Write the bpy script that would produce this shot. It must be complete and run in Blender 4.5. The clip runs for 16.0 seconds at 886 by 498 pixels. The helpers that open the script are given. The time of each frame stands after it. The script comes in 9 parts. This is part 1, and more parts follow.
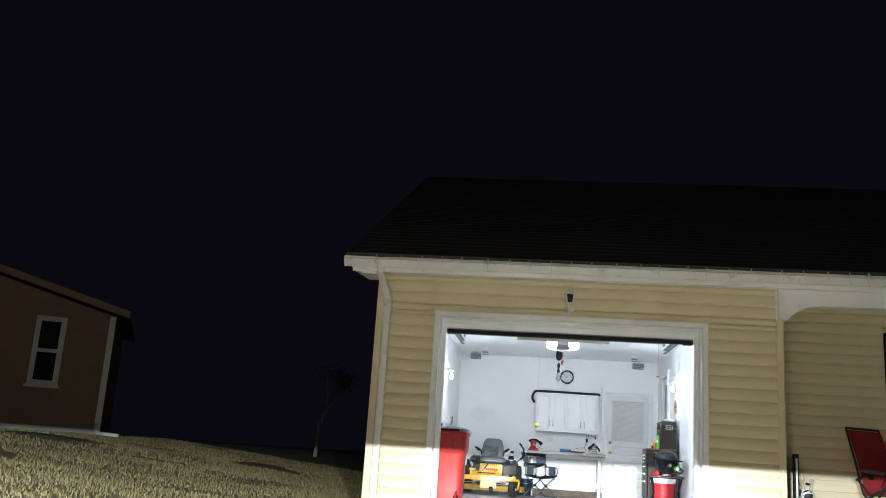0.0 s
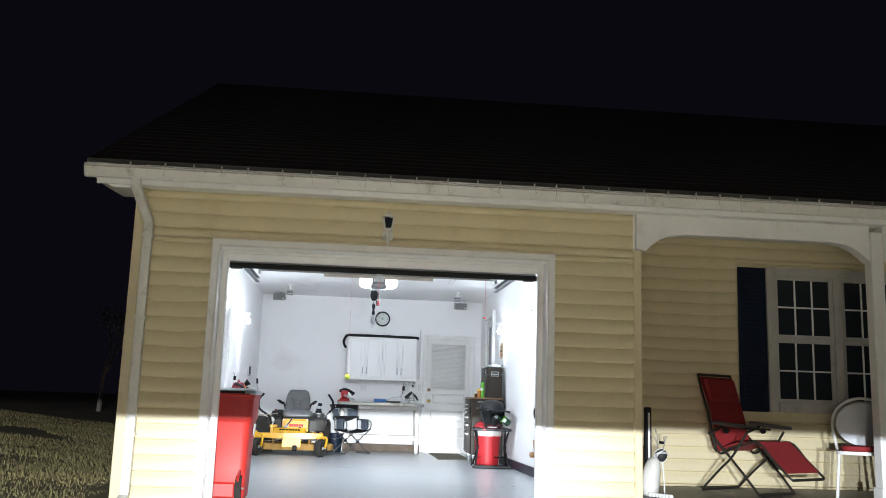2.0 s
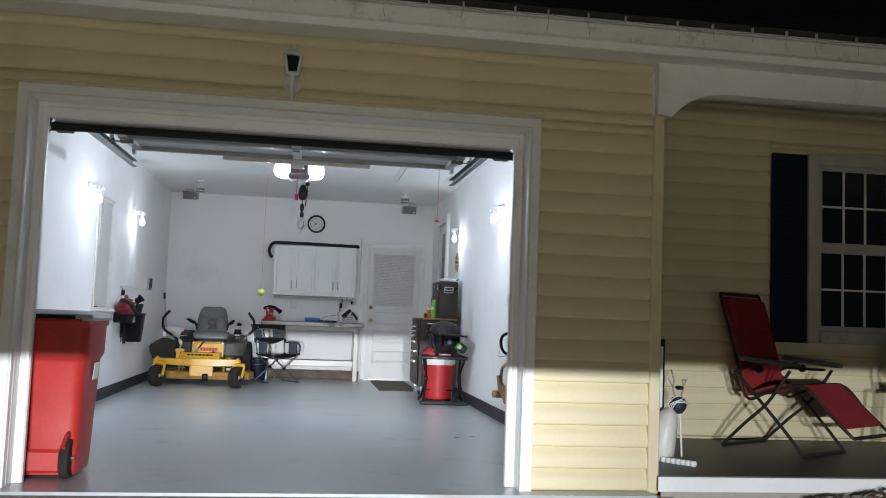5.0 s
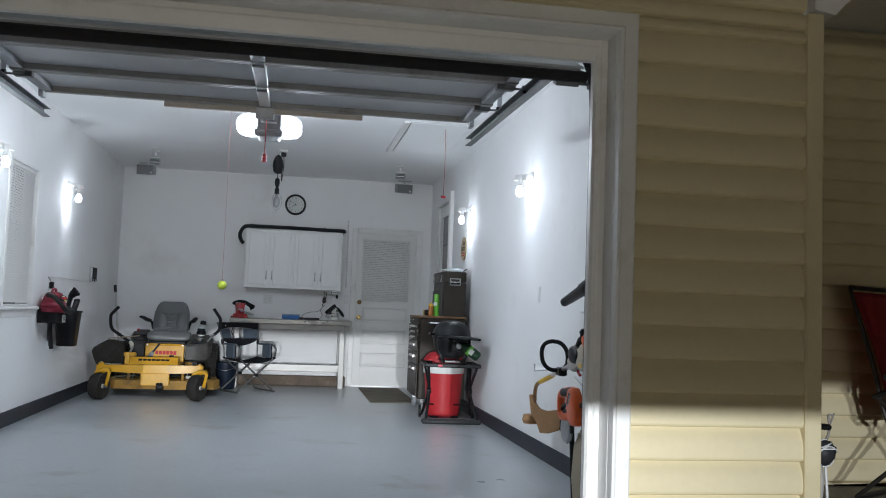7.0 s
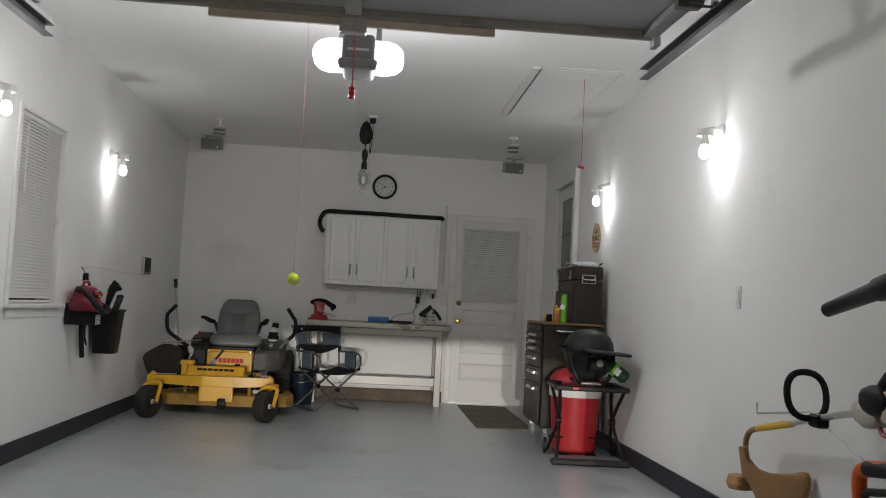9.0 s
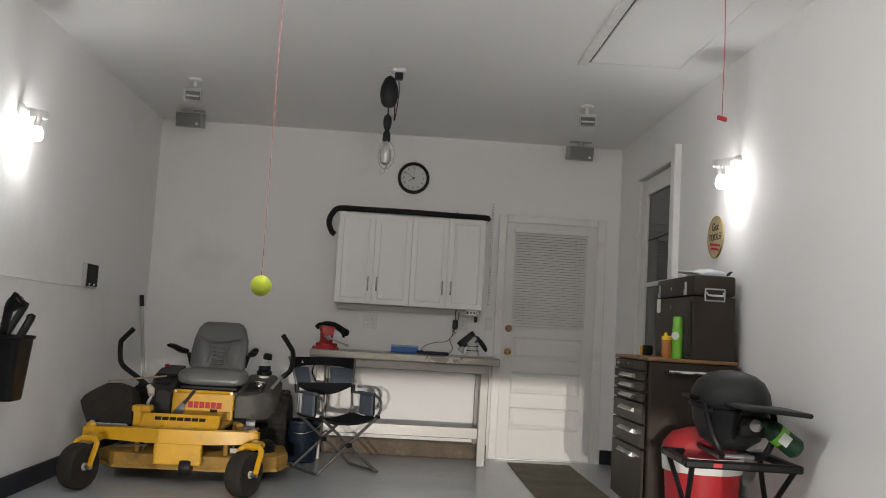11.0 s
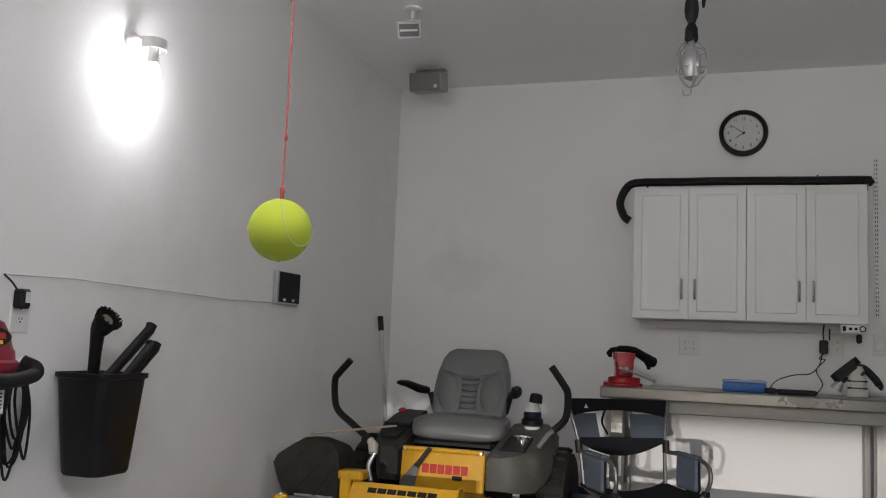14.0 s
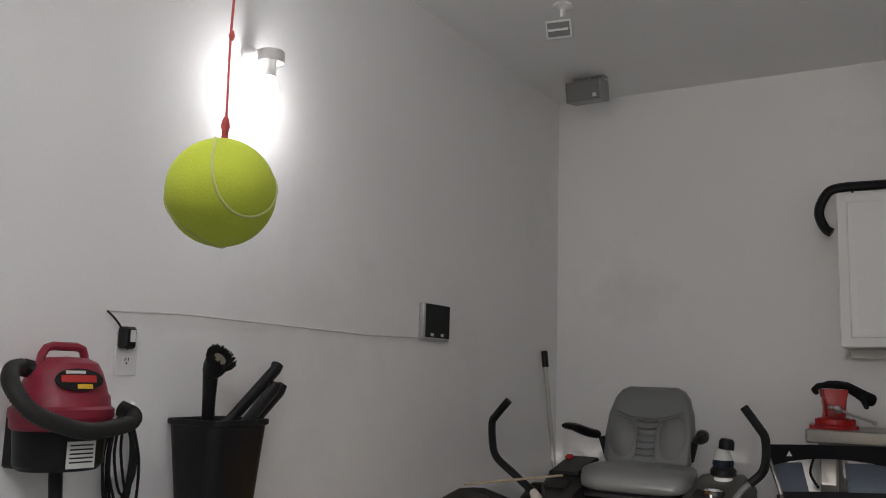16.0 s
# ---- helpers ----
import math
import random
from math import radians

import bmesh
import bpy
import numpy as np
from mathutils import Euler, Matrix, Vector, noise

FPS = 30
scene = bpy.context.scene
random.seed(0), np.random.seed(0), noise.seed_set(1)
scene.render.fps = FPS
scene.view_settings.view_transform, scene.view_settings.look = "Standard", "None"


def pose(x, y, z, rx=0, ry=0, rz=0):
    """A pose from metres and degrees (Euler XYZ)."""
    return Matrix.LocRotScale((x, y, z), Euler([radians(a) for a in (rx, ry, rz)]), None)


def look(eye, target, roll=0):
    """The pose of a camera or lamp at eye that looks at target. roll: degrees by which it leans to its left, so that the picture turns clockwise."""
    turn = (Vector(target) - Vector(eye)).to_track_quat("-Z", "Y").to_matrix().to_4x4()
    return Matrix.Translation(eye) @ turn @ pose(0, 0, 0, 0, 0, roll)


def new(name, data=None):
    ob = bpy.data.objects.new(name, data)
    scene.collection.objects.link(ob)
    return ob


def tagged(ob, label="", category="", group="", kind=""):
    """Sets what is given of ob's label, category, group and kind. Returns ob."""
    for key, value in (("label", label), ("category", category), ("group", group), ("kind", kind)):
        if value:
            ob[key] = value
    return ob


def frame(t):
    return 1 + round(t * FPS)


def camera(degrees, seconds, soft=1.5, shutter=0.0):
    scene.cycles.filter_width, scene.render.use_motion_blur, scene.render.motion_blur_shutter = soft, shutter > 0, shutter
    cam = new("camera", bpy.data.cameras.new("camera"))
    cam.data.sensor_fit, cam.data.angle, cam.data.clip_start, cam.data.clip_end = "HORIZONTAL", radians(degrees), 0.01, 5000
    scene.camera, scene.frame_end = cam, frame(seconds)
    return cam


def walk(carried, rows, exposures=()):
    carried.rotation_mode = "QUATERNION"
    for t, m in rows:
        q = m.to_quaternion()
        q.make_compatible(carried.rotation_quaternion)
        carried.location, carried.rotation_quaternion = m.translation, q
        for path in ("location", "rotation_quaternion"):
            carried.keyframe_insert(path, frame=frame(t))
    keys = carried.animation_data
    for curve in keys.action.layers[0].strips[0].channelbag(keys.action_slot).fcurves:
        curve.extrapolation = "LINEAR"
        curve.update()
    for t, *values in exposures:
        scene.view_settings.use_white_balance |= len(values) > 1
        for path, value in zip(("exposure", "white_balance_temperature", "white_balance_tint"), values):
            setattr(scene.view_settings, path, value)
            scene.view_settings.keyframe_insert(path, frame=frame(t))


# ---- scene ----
# The camera rides in at driver height: seconds, x, y, z, yaw, pitch, roll.
# World: x along the garage front, y into the garage (0 = outer face of the front wall), z up from the garage floor.
cam = camera(53.36, 16.0, 1.0)
PATH = [
    (0, -0.268, -9.759, 0.623, 6.066, 13.260, -3.676),
    (0.5, -0.298, -9.203, 0.670, 3.653, 13.541, -3.460),
    (1, -0.259, -8.628, 0.751, 0.338, 13.422, -2.783),
    (1.5, -0.236, -8.106, 0.818, -3.473, 12.300, -1.922),
    (2, -0.226, -7.622, 0.878, -5.701, 9.944, -1.815),
    (2.5, -0.173, -7.156, 0.908, -6.060, 7.815, -1.757),
    (3, -0.153, -6.790, 0.950, -5.413, 4.379, -1.666),
    (3.5, -0.099, -6.432, 0.953, -5.103, 4.035, -1.839),
    (4, -0.034, -6.050, 0.978, -5.615, 4.074, -1.913),
    (4.5, 0.067, -5.607, 0.981, -7.815, 4.494, -2.179),
    (7, 0.223, -3.185, 1.046, -9.830, 3.996, -2.118),
    (7.5, 0.172, -2.676, 1.030, -7.350, 3.611, -2.673),
    (8, 0.148, -2.196, 1.044, -5.842, 3.570, -2.735),
    (8.5, 0.148, -1.721, 1.054, -5.122, 3.576, -2.826),
    (11, 0.150, 1.010, 1.065, -3.117, 5.296, -3.282),
    (11.5, 0.188, 1.710, 1.050, -2.235, 5.190, -3.263),
    (12, 0.191, 2.357, 1.098, -1.806, 3.982, -3.011),
    (12.5, 0.190, 2.757, 1.082, -1.655, 3.050, -2.839),
    (13, 0.181, 2.882, 1.058, 2.446, 1.029, -1.871),
    (13.5, 0.179, 2.972, 1.065, 14.597, 3.916, -1.835),
    (14, 0.178, 3.199, 1.061, 18.071, 6.087, -2.345),
    (14.5, 0.171, 3.383, 1.062, 18.643, 6.798, -2.457),
    (15, 0.156, 3.533, 1.063, 18.706, 6.798, -2.426),
    (15.5, 0.109, 3.597, 1.073, 24.876, 7.246, -1.933),
    (16, 0.096, 3.681, 1.068, 29.841, 8.062, -1.603),
]
EXPOSURES = [(0.0, 0.65, 5650, 6), (1.0, 1.0, 5750, 8), (2.0, 0.65, 5750, 8), (2.5, 0.25, 5700, 8), (3.0, -0.05, 5700, 8), (4.5, -0.3, 5750, 8), (7.0, -0.58, 5750, 8), (8.5, -1.1, 6550, 10), (11.0, -0.65, 6850, 12), (12.5, -0.15, 6650, 14), (13.5, -0.45, 6600, 14), (16.0, -0.8, 6700, 14)]
walk(cam, [(t, pose(x, y, z, 90 + pitch, roll, yaw)) for t, x, y, z, yaw, pitch, roll in PATH], EXPOSURES)

# ---- measures of the place ----
LW, RW, BW, CZ = -1.968, 2.072, 8.645, 2.754      # left, right, back wall faces, ceiling height
FRONT_IN = 0.17                                   # inner face of the front wall
OPEN_X, OPEN_Z = 1.418, 2.137                     # garage opening inside the jambs: half width, height
STOP_X, STOP_Z = 1.363, 2.054                     # inner edges of the stops
TRIM_X, TRIM_Z = 1.495, 2.214                     # outside of the opening's casing
EXT_L, COL_X, PORCH_Y = -2.16, 2.277, 1.61        # outer corner of the garage, porch corner, porch wall
EAVE_Y, EAVE_Z = -0.448, 2.715
LAMP_Z = 2.135

# ---- world and lights ----
world = bpy.data.worlds.new("night")
scene.world = world
world.use_nodes = True
world.node_tree.nodes["Background"].inputs[0].default_value = (0.0022, 0.0017, 0.0029, 1)
world.node_tree.nodes["Background"].inputs[1].default_value = 1.0


def point_light(name, at, watts, radius, colour=(1, 1, 1)):
    data = bpy.data.lights.new(name, "POINT")
    data.energy, data.shadow_soft_size, data.color = watts, radius, colour
    ob = new(name, data)
    ob.location = at
    return ob


def spot_light(name, at, target, watts, radius, degrees, blend, colour=(1, 1, 1)):
    data = bpy.data.lights.new(name, "SPOT")
    data.energy, data.shadow_soft_size, data.color = watts, radius, colour
    data.spot_size, data.spot_blend = radians(degrees), blend
    ob = new(name, data)
    ob.matrix_world = look(at, target)
    return ob


BULB = (0.93, 0.97, 1.0)
LAMPS = [(LW, 3.62, 1), (LW, 5.866, 1), (RW, 1.25, -1), (RW, 3.537, -1), (RW, 5.932, -1)]
LEFT_WATTS, RIGHT_WATTS, OPENER_WATTS = 45.0, 48.0, 48.0
for lx, ly, side in LAMPS:
    point_light("bulb_light", (lx + side * 0.105, ly, LAMP_Z - 0.135), LEFT_WATTS if side > 0 else RIGHT_WATTS, 0.035, BULB)
for ox in (-0.19, 0.19):
    point_light("opener_light", (ox * 1.4, 3.42, 2.26), OPENER_WATTS, 0.06, (0.97, 0.98, 1.0))
# the arriving car's dipped headlights, standing where it started
HEAD_Y, HEAD_Z = -10.6, 0.725
for hx in (-0.75, 0.45):
    spot_light("headlight_beam", (hx, HEAD_Y, HEAD_Z), (hx + 0.15, 0, 0.55), 2350.0, 0.0022, 130, 0.2, (1.0, 0.985, 0.96))
    spot_light("headlight_spill", (hx, HEAD_Y + 0.7, HEAD_Z - 0.25), (hx + 0.2, 0, 1.9), 200.0, 0.05, 120, 0.7, (1.0, 0.84, 0.60))
    spot_light("headlight_hot_spot", (hx, HEAD_Y, HEAD_Z), (0.35, 8.6, 0.50), 2500.0 if hx < 0 else 3100.0, 0.0022, 24, 1.0, (1.0, 0.96, 0.89))


# ---- materials ----
def surface(name, colour, rough=0.6, metal=0.0, vary=0.10, coarse=3.0, fine=60.0, bump=0.04, coat=0.0, stains=None, stain_colour=None, random_vary=0.0):
    """A painted, plastic, metal or mineral surface with variation at two scales."""
    m = bpy.data.materials.new(name)
    m.use_nodes = True
    nt = m.node_tree
    b = nt.nodes["Principled BSDF"]
    co = nt.nodes.new("ShaderNodeTexCoord").outputs["Object"]
    n1, n2 = nt.nodes.new("ShaderNodeTexNoise"), nt.nodes.new("ShaderNodeTexNoise")
    for n, s, d in ((n1, coarse, 4.0), (n2, fine, 3.0)):
        n.inputs["Scale"].default_value, n.inputs["Detail"].default_value = s, d
        nt.links.new(co, n.inputs["Vector"])
    mixn = nt.nodes.new("ShaderNodeMath")
    mixn.operation = "MULTIPLY_ADD"
    mixn.inputs[1].default_value = 0.65
    nt.links.new(n1.outputs["Fac"], mixn.inputs[0])
    half = nt.nodes.new("ShaderNodeMath")
    half.operation = "MULTIPLY"
    half.inputs[1].default_value = 0.35
    nt.links.new(n2.outputs["Fac"], half.inputs[0])
    nt.links.new(half.outputs[0], mixn.inputs[2])
    ramp = nt.nodes.new("ShaderNodeMapRange")
    ramp.inputs["From Min"].default_value, ramp.inputs["From Max"].default_value = 0.3, 0.7
    ramp.inputs["To Min"].default_value, ramp.inputs["To Max"].default_value = 1 - vary, 1 + vary
    nt.links.new(mixn.outputs[0], ramp.inputs["Value"])
    factor = ramp.outputs[0]
    if random_vary:
        info = nt.nodes.new("ShaderNodeObjectInfo")
        rr = nt.nodes.new("ShaderNodeMapRange")
        rr.inputs["To Min"].default_value, rr.inputs["To Max"].default_value = 1 - random_vary, 1 + random_vary
        nt.links.new(info.outputs["Random"], rr.inputs["Value"])
        mm = nt.nodes.new("ShaderNodeMath")
        mm.operation = "MULTIPLY"
        nt.links.new(factor, mm.inputs[0])
        nt.links.new(rr.outputs[0], mm.inputs[1])
        factor = mm.outputs[0]
    mul = nt.nodes.new("ShaderNodeVectorMath")
    mul.operation = "SCALE"
    mul.inputs[0].default_value = colour
    nt.links.new(factor, mul.inputs["Scale"])
    out = mul.outputs[0]
    if stains:
        n3 = nt.nodes.new("ShaderNodeTexNoise")
        n3.inputs["Scale"].default_value, n3.inputs["Detail"].default_value, n3.inputs["Roughness"].default_value = stains, 8.0, 0.65
        nt.links.new(co, n3.inputs["Vector"])
        st = nt.nodes.new("ShaderNodeMapRange")
        st.inputs["From Min"].default_value, st.inputs["From Max"].default_value = 0.56, 0.74
        nt.links.new(n3.outputs["Fac"], st.inputs["Value"])
        mx = nt.nodes.new("ShaderNodeMix")
        mx.data_type = "RGBA"
        nt.links.new(st.outputs[0], mx.inputs["Factor"])
        nt.links.new(out, mx.inputs["A"])
        mx.inputs["B"].default_value = (*(stain_colour or colour), 1)
        out = mx.outputs["Result"]
    nt.links.new(out, b.inputs["Base Color"])
    rr2 = nt.nodes.new("ShaderNodeMapRange")
    rr2.inputs["To Min"].default_value, rr2.inputs["To Max"].default_value = max(0.02, rough - 0.08), min(1, rough + 0.08)
    nt.links.new(n1.outputs["Fac"], rr2.inputs["Value"])
    nt.links.new(rr2.outputs[0], b.inputs["Roughness"])
    b.inputs["Metallic"].default_value = metal
    b.inputs["Specular IOR Level"].default_value = 0.5 if metal or max(colour) > 0.1 else 0.22
    b.inputs["Coat Weight"].default_value = coat
    b.inputs["Coat Roughness"].default_value = 0.08
    if bump:
        bp = nt.nodes.new("ShaderNodeBump")
        bp.inputs["Strength"].default_value, bp.inputs["Distance"].default_value = bump, 0.01
        nt.links.new(n2.outputs["Fac"], bp.inputs["Height"])
        nt.links.new(bp.outputs[0], b.inputs["Normal"])
    return m


def glowing(name, colour, strength):
    m = bpy.data.materials.new(name)
    m.use_nodes = True
    b = m.node_tree.nodes["Principled BSDF"]
    b.inputs["Base Color"].default_value = (*colour, 1)
    b.inputs["Emission Color"].default_value = (*colour, 1)
    b.inputs["Emission Strength"].default_value = strength
    return m


def glassy(name, colour, rough=0.02, transmission=1.0, ior=1.45):
    m = bpy.data.materials.new(name)
    m.use_nodes = True
    b = m.node_tree.nodes["Principled BSDF"]
    b.inputs["Base Color"].default_value = (*colour, 1)
    b.inputs["Roughness"].default_value = rough
    b.inputs["Transmission Weight"].default_value = transmission
    b.inputs["IOR"].default_value = ior
    return m


WALL = surface("wall_paint", (0.845, 0.84, 0.83), 0.75, vary=0.025, coarse=1.2, fine=90, bump=0.06, stains=0.9, stain_colour=(0.755, 0.745, 0.73))
CEIL = surface("ceiling_paint", (0.88, 0.875, 0.865), 0.85, vary=0.03, coarse=0.9, fine=120, bump=0.08)
FLOOR = surface("epoxy_floor", (0.385, 0.412, 0.428), 0.31, vary=0.12, coarse=1.6, fine=25, bump=0.03, coat=0.12, stains=1.5, stain_colour=(0.245, 0.23, 0.205))
BASE = surface("dark_base_paint", (0.028, 0.032, 0.042), 0.45, vary=0.2, coarse=4, fine=50, bump=0.08)
# window trim: white paint with the porch roof's shade mixed into its grey
WINDOW_TRIM = surface("shade_toned_window_paint", (0.46, 0.45, 0.42), 0.6, vary=0.15, coarse=4, fine=60, bump=0.05, stains=5.0, stain_colour=(0.34, 0.33, 0.30))
TRIM = surface("white_trim", (0.79, 0.78, 0.755), 0.4, vary=0.05, coarse=2, fine=40, bump=0.03, stains=3.0, stain_colour=(0.62, 0.60, 0.55))
GUTTER = surface("gutter_white", (0.68, 0.66, 0.60), 0.45, vary=0.10, coarse=5, fine=50, bump=0.05, stains=7.0, stain_colour=(0.36, 0.33, 0.27))
SIDING = surface("yellow_vinyl", (0.66, 0.575, 0.365), 0.5, vary=0.05, coarse=2, fine=30, bump=0.06, random_vary=0.02, stains=1.5, stain_colour=(0.58, 0.49, 0.29))
SHINGLE = surface("roof_shingle", (0.045, 0.042, 0.04), 0.9, vary=0.35, coarse=8, fine=90, bump=0.4)
CONCRETE = surface("concrete", (0.36, 0.33, 0.28), 0.85, vary=0.14, coarse=1.5, fine=60, bump=0.25, stains=1.2, stain_colour=(0.22, 0.19, 0.15))
PORCH = surface("porch_paint", (0.13, 0.125, 0.115), 0.5, vary=0.15, coarse=2, fine=30, bump=0.06)
GRASS_SOIL = surface("lawn_soil", (0.30, 0.255, 0.13), 0.95, vary=0.35, coarse=1.2, fine=30, bump=0.12, stains=1.5, stain_colour=(0.34, 0.29, 0.19))
GRASS = surface("dry_grass", (0.27, 0.23, 0.10), 0.9, vary=0.30, coarse=0.8, fine=20, bump=0.0, stains=0.9, stain_colour=(0.42, 0.36, 0.21))
LEAVES = surface("dead_leaves", (0.20, 0.125, 0.055), 0.9, vary=0.45, coarse=14, fine=60, bump=0.2)
BROWN = surface("brown_siding", (0.30, 0.205, 0.13), 0.6, vary=0.08, coarse=2, fine=30, bump=0.05, random_vary=0.03)
NAVY = surface("navy_paint", (0.008, 0.014, 0.032), 0.5, vary=0.2, coarse=5, fine=40)
RED_PLASTIC = surface("red_plastic", (0.46, 0.024, 0.030), 0.38, vary=0.10, coarse=4, fine=40, bump=0.03)
BIN_RED = surface("faded_bin_red", (0.40, 0.022, 0.015), 0.5, vary=0.16, coarse=3, fine=40, bump=0.05, stains=4.0, stain_colour=(0.30, 0.020, 0.016))
RED_LID = surface("red_lid", (0.33, 0.012, 0.018), 0.45, vary=0.12, coarse=4, fine=40, bump=0.03)
GREY_LID = surface("grey_lid", (0.36, 0.38, 0.40), 0.4, vary=0.08, coarse=4, fine=40)
RED_CLOTH = surface("red_mesh", (0.25, 0.014, 0.016), 0.8, vary=0.15, coarse=6, fine=250, bump=0.3)
RUBBER = surface("black_rubber", (0.018, 0.018, 0.018), 0.75, vary=0.3, coarse=6, fine=60, bump=0.1)
TYRE = surface("dusty_tyre", (0.024, 0.022, 0.019), 0.85, vary=0.35, coarse=8, fine=60, bump=0.15)
BLACK = surface("black_plastic", (0.010, 0.010, 0.011), 0.42, vary=0.25, coarse=6, fine=60, bump=0.04)
CHAR = surface("charcoal_plastic", (0.032, 0.032, 0.033), 0.5, vary=0.2, coarse=5, fine=60, bump=0.05)
YELLOW = surface("mower_yellow", (0.60, 0.32, 0.008), 0.32, vary=0.10, coarse=5, fine=60, bump=0.02, coat=0.3, stains=6.0, stain_colour=(0.42, 0.24, 0.03))
YELLOW_DIRTY = surface("dusty_yellow", (0.33, 0.185, 0.03), 0.7, vary=0.3, coarse=9, fine=60, bump=0.1, stains=5.0, stain_colour=(0.15, 0.09, 0.03))
SEAT = surface("grey_vinyl", (0.140, 0.144, 0.143), 0.33, vary=0.06, coarse=4, fine=150, bump=0.06)
STEEL = surface("brushed_steel", (0.56, 0.56, 0.55), 0.32, metal=1.0, vary=0.12, coarse=6, fine=120, bump=0.03)
CHROME = surface("chrome", (0.80, 0.80, 0.80), 0.12, metal=1.0, vary=0.05, coarse=8, fine=90, bump=0.0)
GALV = surface("galvanised_steel", (0.46, 0.47, 0.48), 0.38, metal=1.0, vary=0.18, coarse=9, fine=50, bump=0.04)
DOOR_IN = surface("garage_door_inside", (0.40, 0.405, 0.415), 0.45, metal=0.15, vary=0.08, coarse=3, fine=50, bump=0.02)
DOOR_OUT = surface("garage_door_outside", (0.66, 0.66, 0.65), 0.5, vary=0.05, coarse=3, fine=200, bump=0.08)
TRACK = surface("dull_track_steel", (0.13, 0.135, 0.14), 0.5, metal=0.5, vary=0.25, coarse=6, fine=50, bump=0.05, stains=5.0, stain_colour=(0.08, 0.07, 0.06))
RAIL_RUST = surface("dusty_door_rail", (0.27, 0.255, 0.235), 0.55, metal=0.1, vary=0.15, coarse=5, fine=60, bump=0.05, stains=3.0, stain_colour=(0.12, 0.09, 0.065))
BENCH_TOP = surface("grey_bench_metal", (0.25, 0.248, 0.242), 0.30, metal=0.6, vary=0.14, coarse=5, fine=70, bump=0.04)
BENCH_LEG = surface("grey_bench_paint", (0.28, 0.272, 0.255), 0.38, metal=0.3, vary=0.10, coarse=5, fine=60, bump=0.05)
CABINET = surface("cabinet_white", (0.74, 0.74, 0.725), 0.35, vary=0.03, coarse=2, fine=60, bump=0.02)
DOOR_WHITE = surface("door_white", (0.73, 0.72, 0.69), 0.42, vary=0.04, coarse=2, fine=60, bump=0.03)
BLIND = surface("blind_white", (0.74, 0.73, 0.70), 0.55, vary=0.05, coarse=4, fine=60, bump=0.0)
OLD_BRASS = surface("darkened_brass", (0.26, 0.17, 0.085), 0.38, metal=1.0, vary=0.2, coarse=8, fine=60, bump=0.0)
BRASS = surface("brass", (0.72, 0.50, 0.20), 0.2, metal=1.0, vary=0.1, coarse=8, fine=60, bump=0.0)
CHEST = surface("brown_wrinkle_enamel", (0.036, 0.029, 0.022), 0.42, vary=0.10, coarse=5, fine=220, bump=0.12)
CHEST_TOP = surface("brown_mat_top", (0.24, 0.125, 0.055), 0.5, vary=0.15, coarse=6, fine=60, bump=0.06)
ALU = surface("aluminium_pull", (0.72, 0.72, 0.71), 0.3, metal=1.0, vary=0.06, coarse=8, fine=60, bump=0.0)
GRILL = surface("grill_black", (0.022, 0.023, 0.024), 0.42, vary=0.15, coarse=6, fine=140, bump=0.05)
GREEN = surface("green_can", (0.16, 0.50, 0.045), 0.35, vary=0.08, coarse=9, fine=60, bump=0.0)
DARK_GREEN = surface("green_gas_bottle", (0.020, 0.055, 0.028), 0.35, vary=0.12, coarse=9, fine=60, bump=0.0)
FENDER = surface("dusty_fender", (0.036, 0.035, 0.033), 0.5, vary=0.2, coarse=5, fine=60, bump=0.05, stains=4.0, stain_colour=(0.085, 0.078, 0.066))
FENDER_TAN = surface("tan_dusty_fender", (0.062, 0.060, 0.053), 0.45, vary=0.18, coarse=5, fine=60, bump=0.05, stains=4.0, stain_colour=(0.115, 0.108, 0.09))
AMBER = surface("amber_bottle", (0.40, 0.15, 0.035), 0.25, vary=0.10, coarse=9, fine=60, bump=0.0)
YELLOW_CAP = surface("yellow_cap", (0.75, 0.47, 0.02), 0.4, vary=0.05, coarse=9, fine=60, bump=0.0)
ORANGE = surface("orange_plastic", (0.76, 0.115, 0.010), 0.35, vary=0.08, coarse=6, fine=60, bump=0.02)
OFFWHITE = surface("tool_offwhite", (0.52, 0.49, 0.43), 0.45, vary=0.08, coarse=6, fine=60, bump=0.03)
TAN = surface("tan_guard", (0.35, 0.19, 0.075), 0.5, vary=0.15, coarse=6, fine=60, bump=0.04)
BLUE = surface("blue_plastic", (0.03, 0.13, 0.40), 0.35, vary=0.12, coarse=6, fine=60, bump=0.02)
BOX_LID = surface("pale_blue_lid", (0.30, 0.40, 0.56), 0.25, vary=0.15, coarse=12, fine=60, bump=0.05)
PAIL = surface("dark_blue_pail", (0.010, 0.017, 0.032), 0.45, vary=0.15, coarse=6, fine=60, bump=0.02)
VISE = surface("vise_red", (0.40, 0.010, 0.012), 0.35, vary=0.12, coarse=9, fine=60, bump=0.05)
BALL = surface("tennis_felt", (0.36, 0.43, 0.035), 0.95, vary=0.12, coarse=12, fine=700, bump=0.15)
BALL_SEAM = surface("ball_seam", (0.38, 0.42, 0.15), 0.8, vary=0.05, coarse=9, fine=90, bump=0.0)
CORD_RED = surface("red_cord", (0.42, 0.06, 0.06), 0.8, vary=0.35, coarse=160, fine=400, bump=0.0)
CORD_WHITE = surface("white_cord", (0.62, 0.60, 0.57), 0.7, vary=0.05, coarse=9, fine=90, bump=0.0)
